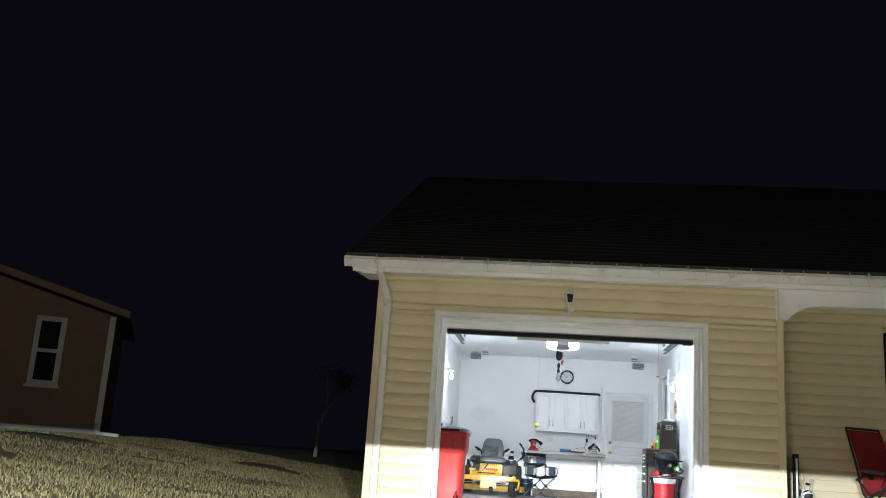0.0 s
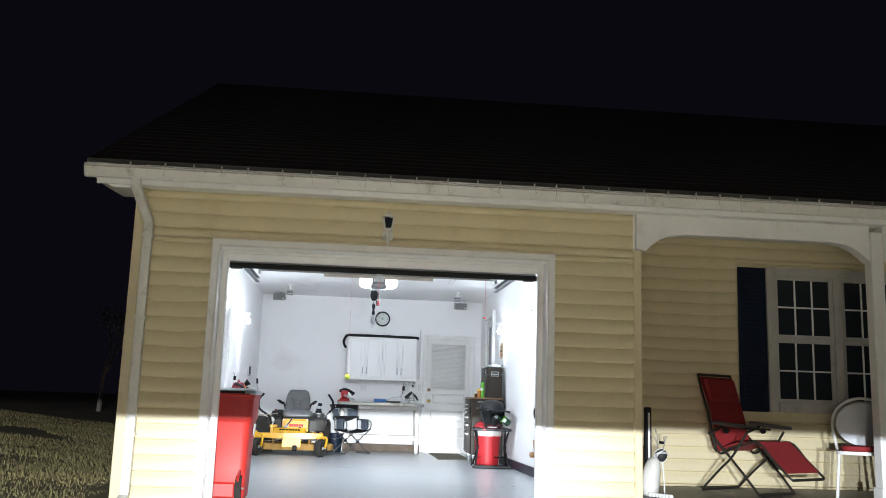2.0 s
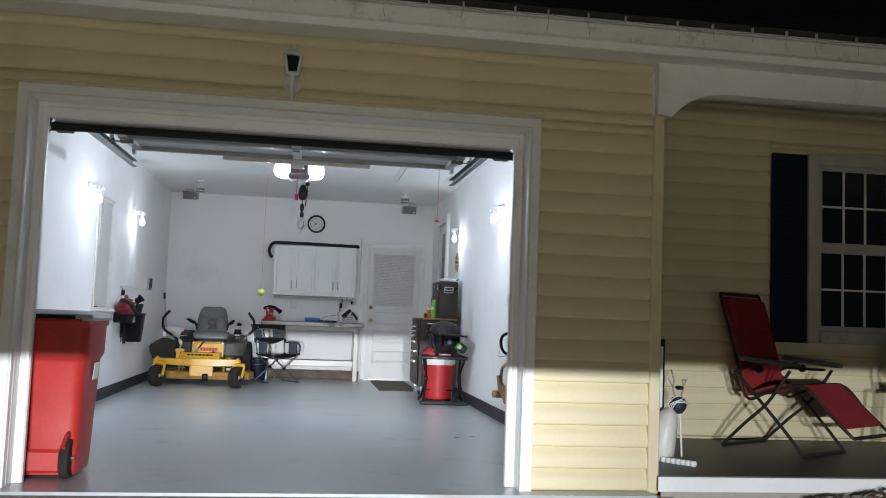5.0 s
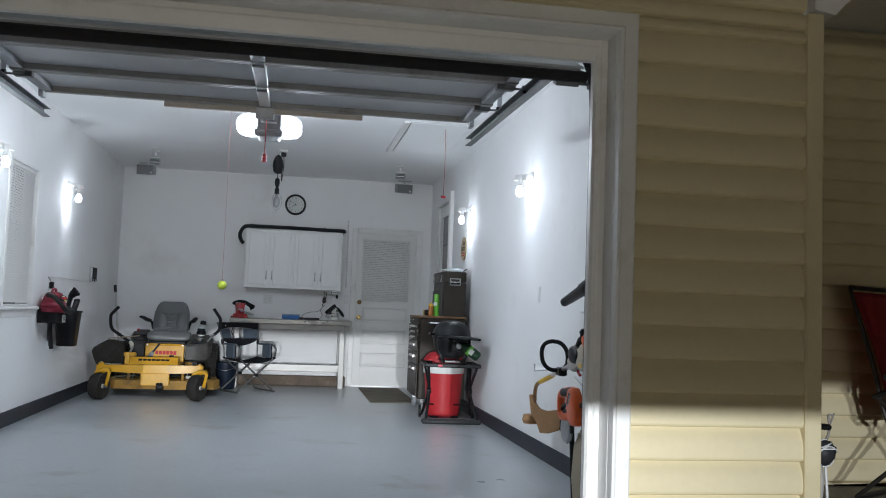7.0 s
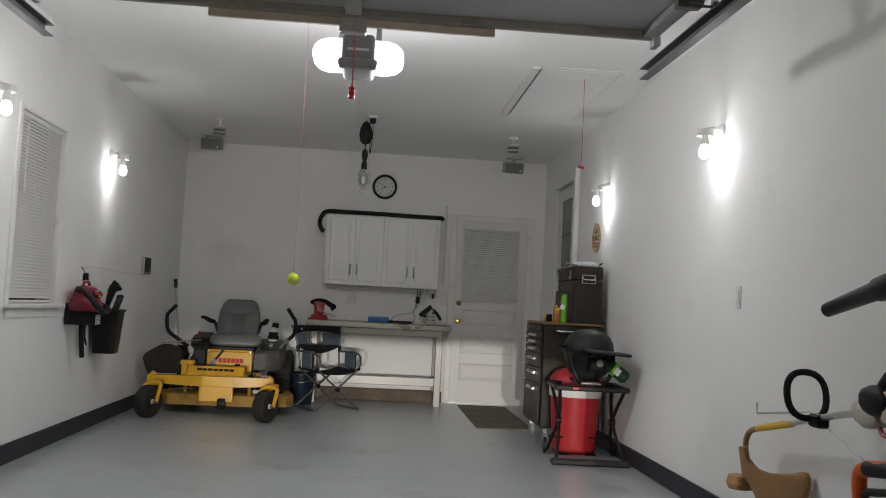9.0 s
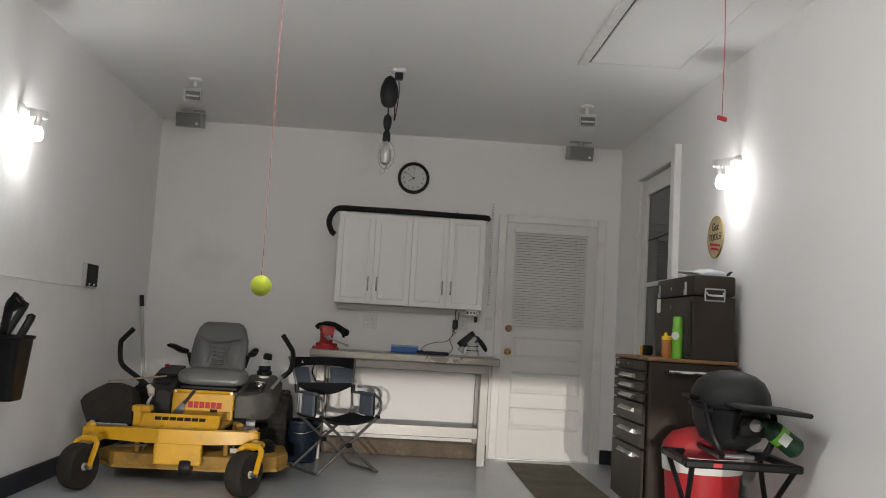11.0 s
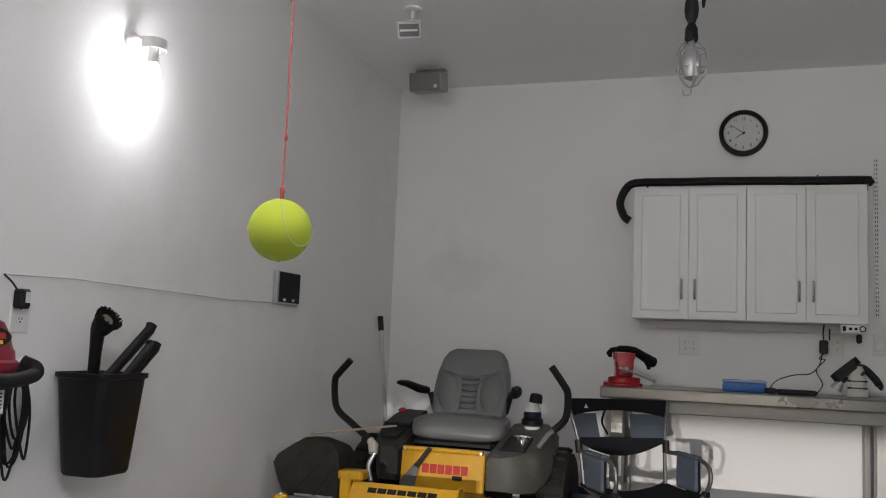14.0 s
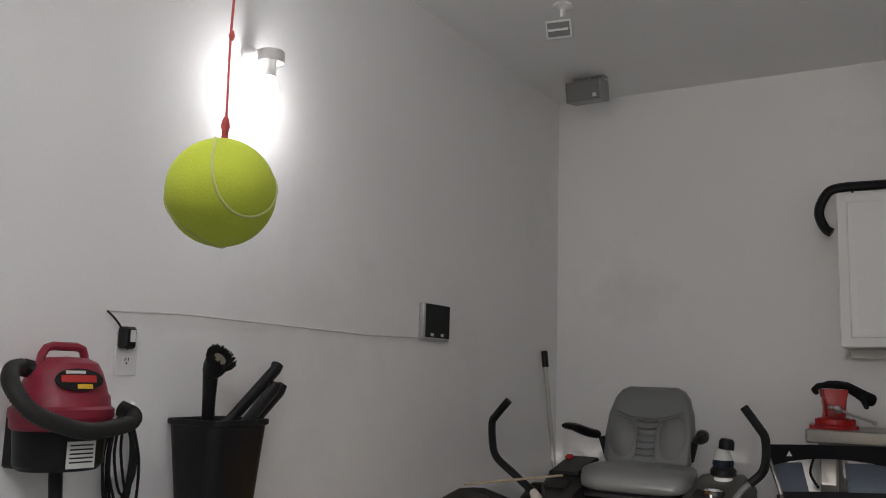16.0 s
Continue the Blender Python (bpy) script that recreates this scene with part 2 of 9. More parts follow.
SPEAKER = surface("speaker_grey", (0.19, 0.19, 0.19), 0.6, vary=0.05, coarse=4, fine=300, bump=0.25)
SPEAKER_BOX = surface("speaker_case", (0.33, 0.33, 0.325), 0.5, vary=0.04, coarse=4, fine=90, bump=0.02)
GREY_PLASTIC = surface("opener_grey", (0.15, 0.15, 0.155), 0.45, vary=0.08, coarse=5, fine=60, bump=0.03)
SILVER = surface("silver_paint", (0.50, 0.50, 0.50), 0.35, metal=0.7, vary=0.06, coarse=5, fine=60, bump=0.0)
SLATE_CLOTH = surface("slate_canvas", (0.070, 0.087, 0.112), 0.85, vary=0.15, coarse=6, fine=220, bump=0.3)
BLACK_CLOTH = surface("black_canvas", (0.009, 0.009, 0.011), 0.9, vary=0.2, coarse=6, fine=220, bump=0.3)
TUBE = surface("dark_tube", (0.17, 0.167, 0.162), 0.36, metal=0.7, vary=0.15, coarse=6, fine=60, bump=0.0)
OLIVE_TUBE = surface("bronze_tube", (0.035, 0.031, 0.025), 0.45, metal=0.4, vary=0.2, coarse=6, fine=60, bump=0.0)
MAT = surface("woven_mat", (0.16, 0.14, 0.10), 0.95, vary=0.35, coarse=5, fine=90, bump=0.5)
PAPER = surface("white_label", (0.70, 0.71, 0.68), 0.6, vary=0.05, coarse=9, fine=90, bump=0.0)
CREAM = surface("sign_cream", (0.52, 0.42, 0.25), 0.55, vary=0.10, coarse=9, fine=90, bump=0.0)
INK = surface("ink_black", (0.012, 0.012, 0.012), 0.6, vary=0.1, coarse=9, fine=90, bump=0.0)
INK_RED = surface("ink_red", (0.45, 0.02, 0.02), 0.6, vary=0.1, coarse=9, fine=90, bump=0.0)
VAC = surface("vacuum_red", (0.24, 0.012, 0.032), 0.45, vary=0.10, coarse=6, fine=60, bump=0.03)
HOSE = surface("ribbed_hose", (0.022, 0.022, 0.021), 0.5, vary=0.2, coarse=9, fine=60, bump=0.0)
WOOD = surface("pale_wood", (0.42, 0.33, 0.23), 0.6, vary=0.2, coarse=9, fine=60, bump=0.06)
STRUT = surface("bleached_wood", (0.55, 0.48, 0.40), 0.65, vary=0.12, coarse=9, fine=60, bump=0.05)
CREAM_TANK = surface("cream_tank", (0.58, 0.52, 0.40), 0.5, vary=0.10, coarse=6, fine=60, bump=0.02)
POLE = surface("pole_grey", (0.50, 0.50, 0.46), 0.35, vary=0.08, coarse=6, fine=60, bump=0.02)
FROSTED = surface("frosted_pane", (0.20, 0.20, 0.19), 0.15, vary=0.15, coarse=12, fine=60, bump=0.0)
LEDGE = surface("stained_ledge", (0.15, 0.115, 0.085), 0.85, vary=0.35, coarse=7, fine=70, bump=0.3, stains=6.0, stain_colour=(0.28, 0.23, 0.18))
SACK = surface("beige_sack", (0.42, 0.36, 0.25), 0.8, vary=0.10, coarse=5, fine=140, bump=0.15)
BARK = surface("bark", (0.30, 0.275, 0.24), 0.9, vary=0.3, coarse=9, fine=60, bump=0.3)
FOLIAGE = surface("dull_foliage", (0.11, 0.12, 0.08), 0.8, vary=0.3, coarse=9, fine=60, bump=0.0)
BULB_GLOW = glowing("bulb_glow", (1.0, 1.0, 1.0), 30.0)
LENS_GLOW = glowing("opener_lens", (1.0, 1.0, 1.0), 2.2)
WINDOW_GLASS = glassy("window_glass", (0.02, 0.025, 0.03), 0.03, 0.0)
CLEAR = glassy("clear_glass", (0.9, 0.9, 0.9), 0.02, 1.0)


# ---- building blocks ----
def box(bm, c, s, bev=0.0, rot=None, seg=1):
    m = Matrix.Translation(c) @ (rot.to_4x4() if rot is not None else Matrix()) @ Matrix.Diagonal((*s, 1))
    r = bmesh.ops.create_cube(bm, size=1, matrix=m)
    if bev:
        edges = list({e for v in r["verts"] for e in v.link_edges})
        bmesh.ops.bevel(bm, geom=edges, offset=min(bev, 0.49 * min(abs(a) for a in s)), segments=seg, affect="EDGES", profile=0.5)
    return bm


def rotation(rx=0, ry=0, rz=0):
    return Euler([radians(a) for a in (rx, ry, rz)]).to_matrix()


def curve_points(pts, steps=6, closed=False):
    """Points along a smooth curve through pts."""
    p = [Vector(q) for q in pts]
    out = []
    n = len(p)
    for i in range(n if closed else n - 1):
        a, b = (p[(i - 1) % n], p[(i + 2) % n]) if closed else (p[max(i - 1, 0)], p[min(i + 2, n - 1)])
        c, d = p[i], p[(i + 1) % n]
        for k in range(steps):
            t = k / steps
            out.append(0.5 * ((2 * c) + (d - a) * t + (2 * a - 5 * c + 4 * d - b) * t * t + (3 * c - a - 3 * d + b) * t ** 3))
    if not closed:
        out.append(p[-1])
    return out


def rod(bm, pts, r, n=8, closed=False, flat=1.0):
    """A round bar along pts; r is one radius or one for each point."""
    p = [Vector(q) for q in pts]
    rs = r if isinstance(r, (list, tuple)) else [r] * len(p)
    rings, up = [], None
    for i, q in enumerate(p):
        a = p[i - 1] if (i or closed) else q
        b = p[(i + 1) % len(p)] if (i < len(p) - 1 or closed) else q
        t = (b - a).normalized()
        if up is None:
            up = t.cross(Vector((0, 0, 1)) if abs(t.z) < 0.9 else Vector((1, 0, 0))).normalized()
        up = (up - t * up.dot(t)).normalized()
        w = t.cross(up)
        rings.append([bm.verts.new(q + (up * math.cos(2 * math.pi * k / n) + w * flat * math.sin(2 * math.pi * k / n)) * rs[i]) for k in range(n)])
    for i in range(len(rings) if closed else len(rings) - 1):
        a, b = rings[i], rings[(i + 1) % len(rings)]
        for k in range(n):
            bm.faces.new((a[k], a[(k + 1) % n], b[(k + 1) % n], b[k]))
    if not closed:
        bm.faces.new(rings[0][::-1])
        bm.faces.new(rings[-1])
    return bm


def lathe(bm, prof, n=24, m=None):
    """A turned body: (radius, height) pairs round the z axis, moved by m."""
    m = m or Matrix()
    rings = []
    for r, z in prof:
        if r < 1e-6:
            rings.append([bm.verts.new(m @ Vector((0, 0, z)))])
        else:
            rings.append([bm.verts.new(m @ Vector((r * math.cos(2 * math.pi * k / n), r * math.sin(2 * math.pi * k / n), z))) for k in range(n)])
    for a, b in zip(rings, rings[1:]):
        for k in range(n):
            vs = [a[k % len(a)], a[(k + 1) % len(a)], b[(k + 1) % len(b)], b[k % len(b)]]
            vs = [v for i, v in enumerate(vs) if v not in vs[:i]]
            if len(vs) > 2:
                bm.faces.new(vs)
    for ring, turn in ((rings[0], -1), (rings[-1], 1)):
        if len(ring) > 2:
            bm.faces.new(ring[::turn])
    return bm


def loft(bm, rings, cap=True):
    vs = [[bm.verts.new(q) for q in ring] for ring in rings]
    n = len(vs[0])
    for a, b in zip(vs, vs[1:]):
        for k in range(n):
            bm.faces.new((a[k], a[(k + 1) % n], b[(k + 1) % n], b[k]))
    if cap:
        bm.faces.new(vs[0][::-1])
        bm.faces.new(vs[-1])
    return bm


def slab(bm, outline, thick, m=None, bev=0.0):
    """A plate: an outline in x, y given a thickness in z, moved by m."""
    m = m or Matrix()
    before = set(bm.faces)
    loft(bm, [[m @ Vector((x, y, z)) for x, y in outline] for z in (0, thick)])
    if bev:
        fs = [f for f in bm.faces if f not in before]
        bmesh.ops.bevel(bm, geom=list({e for f in fs for e in f.edges}), offset=bev, segments=2, affect="EDGES", profile=0.5)
    return bm


def rounded(w, d, r, n=4, cx=0.0, cy=0.0):
    """The outline of a rectangle w by d with corners of radius r."""
    out = []
    for sx, sy, a0 in ((1, 1, 0), (-1, 1, 90), (-1, -1, 180), (1, -1, 270)):
        for k in range(n + 1):
            a = radians(a0 + 90 * k / n)
            out.append((cx + sx * (w / 2 - r) + r * math.cos(a), cy + sy * (d / 2 - r) + r * math.sin(a)))
    return out


FACE_X = Matrix(((0, 0, 1, 0), (1, 0, 0, 0), (0, 1, 0, 0), (0, 0, 0, 1)))   # plate in x, y -> stands in y, z, thick along x
FACE_Y = Matrix(((1, 0, 0, 0), (0, 0, 1, 0), (0, 1, 0, 0), (0, 0, 0, 1)))   # plate in x, y -> stands in x, z, thick along y


def finish(name, bm, material, sharp=35):
    bmesh.ops.recalc_face_normals(bm, faces=bm.faces)
    me = bpy.data.meshes.new(name)
    bm.to_mesh(me)
    bm.free()
    me.materials.append(material)
    me.polygons.foreach_set("use_smooth", [True] * len(me.polygons))
    me.set_sharp_from_angle(angle=radians(sharp))
    return me


def part(name, bm, material, parent, label="", sharp=35):
    ob = new(name, finish(name, bm, material, sharp))
    ob.parent = parent
    return tagged(ob, label)


def thing(name, at, label, category, group="", rz=0.0):
    ob = new(name)
    ob.matrix_world = pose(*at, 0, 0, rz)
    ob.empty_display_size = 0.1
    return tagged(ob, label, category, group)


def solid(name, bm, material, label="", category="", kind="", group="", sharp=35):
    return tagged(new(name, finish(name, bm, material, sharp)), label, category, group, kind)


def setting(name, bm, material, label="", sharp=35):
    return solid(name, bm, material, label, "", "structure", "", sharp)


def bar(name, size, at, material, parent, bev=0.004, label="", rot=None):
    return part(name, box(bmesh.new(), at, size, bev, rot), material, parent, label)


def lettering(name, text, size, m, material, parent, depth=0.0015):
    cu = bpy.data.curves.new(name, "FONT")
    cu.body, cu.size, cu.align_x, cu.align_y, cu.extrude = text, size, "CENTER", "CENTER", depth
    tmp = bpy.data.objects.new(name, cu)
    scene.collection.objects.link(tmp)
    bpy.context.view_layer.update()
    me = bpy.data.meshes.new_from_object(tmp)
    bpy.data.objects.remove(tmp)
    me.transform(m)
    me.materials.clear()
    me.materials.append(material)
    ob = new(name, me)
    ob.parent = parent
    return ob


# ---- ground ----
def ground_height(x, y):
    drive = -0.062 * max(0.0, -2.2 - y)
    near = -0.03 if y < 0.0 else -0.08
    h = drive + near
    lawn = min(1.0, max(0.0, (-x - 2.6) / 7.0))
    back = min(1.0, max(0.0, (y + 14) / 18.0))
    return h * (1 - 0.85 * lawn) + 0.62 * lawn * back


def build_ground():
    bm = bmesh.new()
    xs = [-400, -120, -60, -40] + [-30 + 1.5 * i for i in range(35)] + [30, 60, 120, 400]
    ys = [-400, -120, -60, -30] + [-20 + 1.5 * i for i in range(38)] + [50, 120, 400]
    grid = [[bm.verts.new((x, y, ground_height(x, y) - 0.02 + (0.03 * noise.noise((x, y, 0)) if x < -2.4 or x > 2.6 else 0))) for x in xs] for y in ys]
    for j in range(len(ys) - 1):
        for i in range(len(xs) - 1):
            bm.faces.new((grid[j][i], grid[j][i + 1], grid[j + 1][i + 1], grid[j + 1][i]))
    setting("ground", bm, GRASS_SOIL, "dry winter lawn ground with thin dormant grass")
    bm = bmesh.new()
    cols = [-2.35, -1.2, 0, 1.2, 2.35]
    rows = [-30, -20, -14, -12, -10, -8, -6, -4.5, -3, -2.2, -1.4, -0.6, 0.0]
    top = [[bm.verts.new((x, y, ground_height(0, min(y, -0.01)) + 0.012)) for x in cols] for y in rows]
    for j in range(len(rows) - 1):
        for i in range(len(cols) - 1):
            bm.faces.new((top[j][i], top[j][i + 1], top[j + 1][i + 1], top[j + 1][i]))
    ex = bmesh.ops.extrude_face_region(bm, geom=list(bm.faces))
    for v in [g for g in ex["geom"] if isinstance(g, bmesh.types.BMVert)]:
        v.co.z -= 0.12
    setting("driveway", bm, CONCRETE, "worn concrete driveway slab sloping up to the garage")
    # short dry grass on the lawn beside the drive
    rng = random.Random(5)
    verts, faces = [], []
    for _ in range(130000):
        x = -2.6 - 13 * rng.random() ** 1.3
        y = -7 + 20 * rng.random()
        if noise.noise((x * 0.6, y * 0.6, 3)) < -0.45:
            continue
        z = ground_height(x, y) - 0.03 + 0.03 * noise.noise((x, y, 0))
        a, h, l = rng.random() * 6.28, 0.022 + 0.035 * rng.random(), 0.05 * rng.random()
        dx, dy = math.cos(a), math.sin(a)
        k = len(verts)
        verts += [(x - dy * 0.011, y + dx * 0.011, z), (x + dy * 0.011, y - dx * 0.011, z), (x + dx * l, y + dy * l, z + h)]
        faces.append((k, k + 1, k + 2))
    me = bpy.data.meshes.new("lawn_grass")
    me.from_pydata(verts, [], faces)
    me.materials.append(GRASS)
    tagged(new("lawn_grass", me), "short dry dormant grass on the lawn", "grass", "", "stuff")
    # fallen leaves heaped in the bed before the porch
    verts, faces = [], []
    for _ in range(3500):
        x, y = 3.0 + 5 * rng.random() ** 0.8, -0.15 - 1.6 * rng.random()
        hump = 0.10 * math.exp(-((y + 0.7) / 0.5) ** 2) * min(1, (x - 2.8) / 0.8)
        z = ground_height(x, y) + hump + 0.02 * rng.random()
        e = Euler((rng.uniform(-0.7, 0.7), rng.uniform(-0.7, 0.7), rng.uniform(0, 6.3))).to_matrix()
        s = rng.uniform(0.018, 0.04)
        k = len(verts)
        verts += [tuple(Vector((x, y, z)) + e @ Vector(q) * s) for q in ((-1, 0, 0), (0, -0.55, 0.15), (1, 0, 0), (0, 0.55, 0.15))]
        faces.append((k, k + 1, k + 2, k + 3))
    me = bpy.data.meshes.new("leaf_litter")
    me.from_pydata(verts, [], faces)
    me.materials.append(LEAVES)
    tagged(new("leaf_litter", me), "dry brown fallen leaves heaped before the porch", "leaves", "", "stuff")


build_ground()


# ---- garage shell ----
def wall(name, c, s, material, label):
    return setting(name, box(bmesh.new(), c, s), material, label)


setting("floor", box(bmesh.new(), ((LW + RW) / 2, BW / 2 + 0.0, -0.06), (RW - LW + 0.3, BW + 0.3, 0.12)), FLOOR, "glossy grey epoxy-painted concrete garage floor with faint stains")
ZM = CZ / 2
H = CZ + 0.2
# the left wall is pierced by the window
WIN = (4.09, 4.90, 0.95, 2.13)
for k, (y0, y1, z0, z1) in enumerate([(0.10, WIN[0], 0, CZ), (WIN[1], BW + 0.15, 0, CZ), (WIN[0], WIN[1], 0, WIN[2]), (WIN[0], WIN[1], WIN[3], CZ)]):
    wall("wall_left_%d" % (k + 1), ((LW + EXT_L) / 2 + 0.006, (y0 + y1) / 2, (z0 + z1) / 2), (LW - EXT_L - 0.012, y1 - y0, z1 - z0), WALL, "white painted drywall garage side wall")
# the right wall is pierced by the door to the house
SD = (7.06, 7.99, 0.36, 2.37)
for k, (y0, y1, z0, z1) in enumerate([(FRONT_IN, SD[0], 0, CZ), (SD[1], BW + 0.15, 0, CZ), (SD[0], SD[1], 0, SD[2]), (SD[0], SD[1], SD[3], CZ)]):
    wall("wall_right_%d" % (k + 1), (RW + 0.09, (y0 + y1) / 2, (z0 + z1) / 2), (0.18, y1 - y0, z1 - z0), WALL, "white painted drywall garage wall beside the house")
DR = (1.045, 1.905, 0.0, 2.075)
for k, (x0, x1, z0, z1) in enumerate([(LW, DR[0], 0, CZ), (DR[1], RW + 0.18, 0, CZ), (DR[0], DR[1], DR[3], CZ)]):
    wall("wall_back_%d" % (k + 1), ((x0 + x1) / 2, BW + 0.08, (z0 + z1) / 2), (x1 - x0, 0.16, z1 - z0), WALL, "white painted drywall back wall of the garage")
wall("wall_behind_door", ((DR[0] + DR[1]) / 2, BW + 0.2, 1.1), (1.1, 0.06, 2.4), WALL, "plain wall closing the back doorway")
wall("wall_behind_house_door", (RW + 0.9, 7.5, 1.3), (0.06, 1.6, 2.6), WALL, "plain hall wall behind the house door")
setting("ceiling", box(bmesh.new(), ((LW + RW) / 2, (BW + 0.15) / 2 + 0.08, CZ + 0.06), (RW - LW + 0.34, BW + 0.10, 0.12)), CEIL, "white painted garage ceiling")
for k, (x0, x1, z0, z1) in enumerate([(EXT_L + 0.02, -OPEN_X - 0.02, -0.02, CZ), (OPEN_X + 0.02, COL_X - 0.02, -0.02, CZ), (-OPEN_X - 0.02, OPEN_X + 0.02, OPEN_Z + 0.02, CZ)]):
    wall("wall_front_%d" % (k + 1), ((x0 + x1) / 2, 0.02 + (FRONT_IN - 0.02) / 2, (z0 + z1) / 2), (x1 - x0, FRONT_IN - 0.02, z1 - z0), WALL, "front wall of the garage, drywall inside")


def baseboards():
    for name, c, s in (("baseboard_left", (LW + 0.008, (FRONT_IN + BW) / 2, 0.06), (0.016, BW - FRONT_IN, 0.12)),
                       ("baseboard_right", (RW - 0.008, (FRONT_IN + 7.0) / 2, 0.06), (0.016, 7.0 - FRONT_IN, 0.12)),
                       ("baseboard_right_far", (RW - 0.008, (7.95 + BW) / 2, 0.06), (0.016, BW - 7.95, 0.12)),
                       ("baseboard_back_left", ((LW - 0.45) / 2 - 0.1, BW - 0.008, 0.06), (-0.65 - LW, 0.016, 0.12)),
                       ("baseboard_back_right", ((1.97 + RW) / 2 - 0.008, BW - 0.008, 0.06), (RW - 1.97 - 0.02, 0.016, 0.12))):
        setting(name, box(bmesh.new(), c, s, 0.003), BASE, "dark charcoal painted baseboard")


baseboards()
setting("foundation_ledge", box(bmesh.new(), (0.15, BW - 0.06, 0.065), (1.66, 0.12, 0.13), 0.01), LEDGE, "rough brown-stained concrete ledge under the workbench")


def opening_casing():
    """Flat white casing with a beaded inner edge round the garage opening, deep jambs and stops inside it."""
    w = TRIM_X - OPEN_X
    prof = [(0.0, 0.0), (0.0, -0.030), (0.006, -0.035), (w - 0.022, -0.035), (w - 0.018, -0.046), (w - 0.010, -0.050), (w - 0.002, -0.046), (w, -0.038), (w, 0.0)]
    for name, sx in (("left", -1), ("right", 1)):
        loft(bm := bmesh.new(), [[(sx * (TRIM_X - d), y, (TRIM_Z - d) if top else -0.02) for d, y in prof] for top in (False, True)])
        setting("casing_" + name, bm, TRIM, "flat white casing of the garage opening with a beaded edge", 20)
        setting("jamb_" + name, box(bmesh.new(), (sx * (OPEN_X + 0.009), 0.085, OPEN_Z / 2), (0.022, 0.172, OPEN_Z), 0.002), TRIM, "white garage door jamb")
        sp = [(0.0, 0.088), (-0.022, 0.088), (-0.030, 0.083), (-0.046, 0.085), (STOP_X - OPEN_X, 0.096), (STOP_X - OPEN_X, 0.128), (0.0, 0.128)]
        loft(bm := bmesh.new(), [[(sx * (OPEN_X - 0.003 + a), b, z) for a, b in sp] for z in (0.002, OPEN_Z - 0.002)])
        setting("stop_" + name, bm, TRIM, "white moulded door stop", 20)
    loft(bm := bmesh.new(), [[(sx * (TRIM_X - d), y, TRIM_Z - d) for d, y in prof] for sx in (-1, 1)])
    setting("casing_top", bm, TRIM, "flat white casing over the garage opening", 20)
    setting("jamb_top", box(bmesh.new(), (0, 0.085, OPEN_Z + 0.009), (2 * OPEN_X - 0.006, 0.172, 0.022), 0.002), TRIM, "white garage door head jamb")
    loft(bm := bmesh.new(), [[(x, b, OPEN_Z - 0.003 + a) for a, b in ((0.0, 0.086), (-0.022, 0.086), (-0.030, 0.081), (-0.046, 0.083), (STOP_Z - OPEN_Z, 0.094), (STOP_Z - OPEN_Z, 0.126), (0.0, 0.126))] for x in (-STOP_X - 0.01, STOP_X + 0.01)])
    setting("stop_top", bm, TRIM, "white moulded head stop", 20)
    setting("drip_cap", box(bmesh.new(), (0, -0.028, TRIM_Z + 0.006), (2 * TRIM_X + 0.02, 0.064, 0.012), 0.003), SIDING, "thin yellow drip cap over the casing")


opening_casing()

# lap siding: one board a row and stretch, lower edge proud
LAP = 0.1278
siding_wall = thing("siding_front", (0, 0, 0), "pale yellow vinyl lap siding on the garage front", "siding")
siding_wall["kind"] = "structure"
siding_porch = thing("siding_porch", (0, PORCH_Y, 0), "pale yellow vinyl lap siding on the porch wall", "siding")
siding_porch["kind"] = "structure"


def siding_mesh(length, h):
    bm = bmesh.new()
    q = [(0.0, 0.0), (-0.014, 0.001), (-0.024, 0.006), (-0.029, 0.014), (-0.031, h * 0.30), (-0.029, h * 0.50), (-0.023, h * 0.68), (-0.013, h * 0.85), (-0.004, h * 0.97), (-0.002, h), (0.0, h)]
    loft(bm, [[(x, y, z) for y, z in q] for x in (-length / 2, length / 2)])
    return finish("siding_board", bm, SIDING, 25)


def siding_rows(x0, x1, z0, z1, parent, seed):
    k = 0
    base = -0.1294
    while True:
        lo, hi = base + k * LAP, base + (k + 1) * LAP
        k += 1
        if hi <= z0 + 0.004:
            continue
        if lo >= z1 - 0.004:
            break
        lo2, hi2 = max(lo, z0), min(hi, z1)
        ob = new("siding_board", siding_cache.setdefault((round(x1 - x0, 3), round(hi2 - lo2, 4)), None) or siding_mesh(x1 - x0, hi2 - lo2))
        siding_cache[(round(x1 - x0, 3), round(hi2 - lo2, 4))] = ob.data
        ob.parent = parent
        ob.location = ((x0 + x1) / 2, 0.02, lo2)


siding_cache = {}


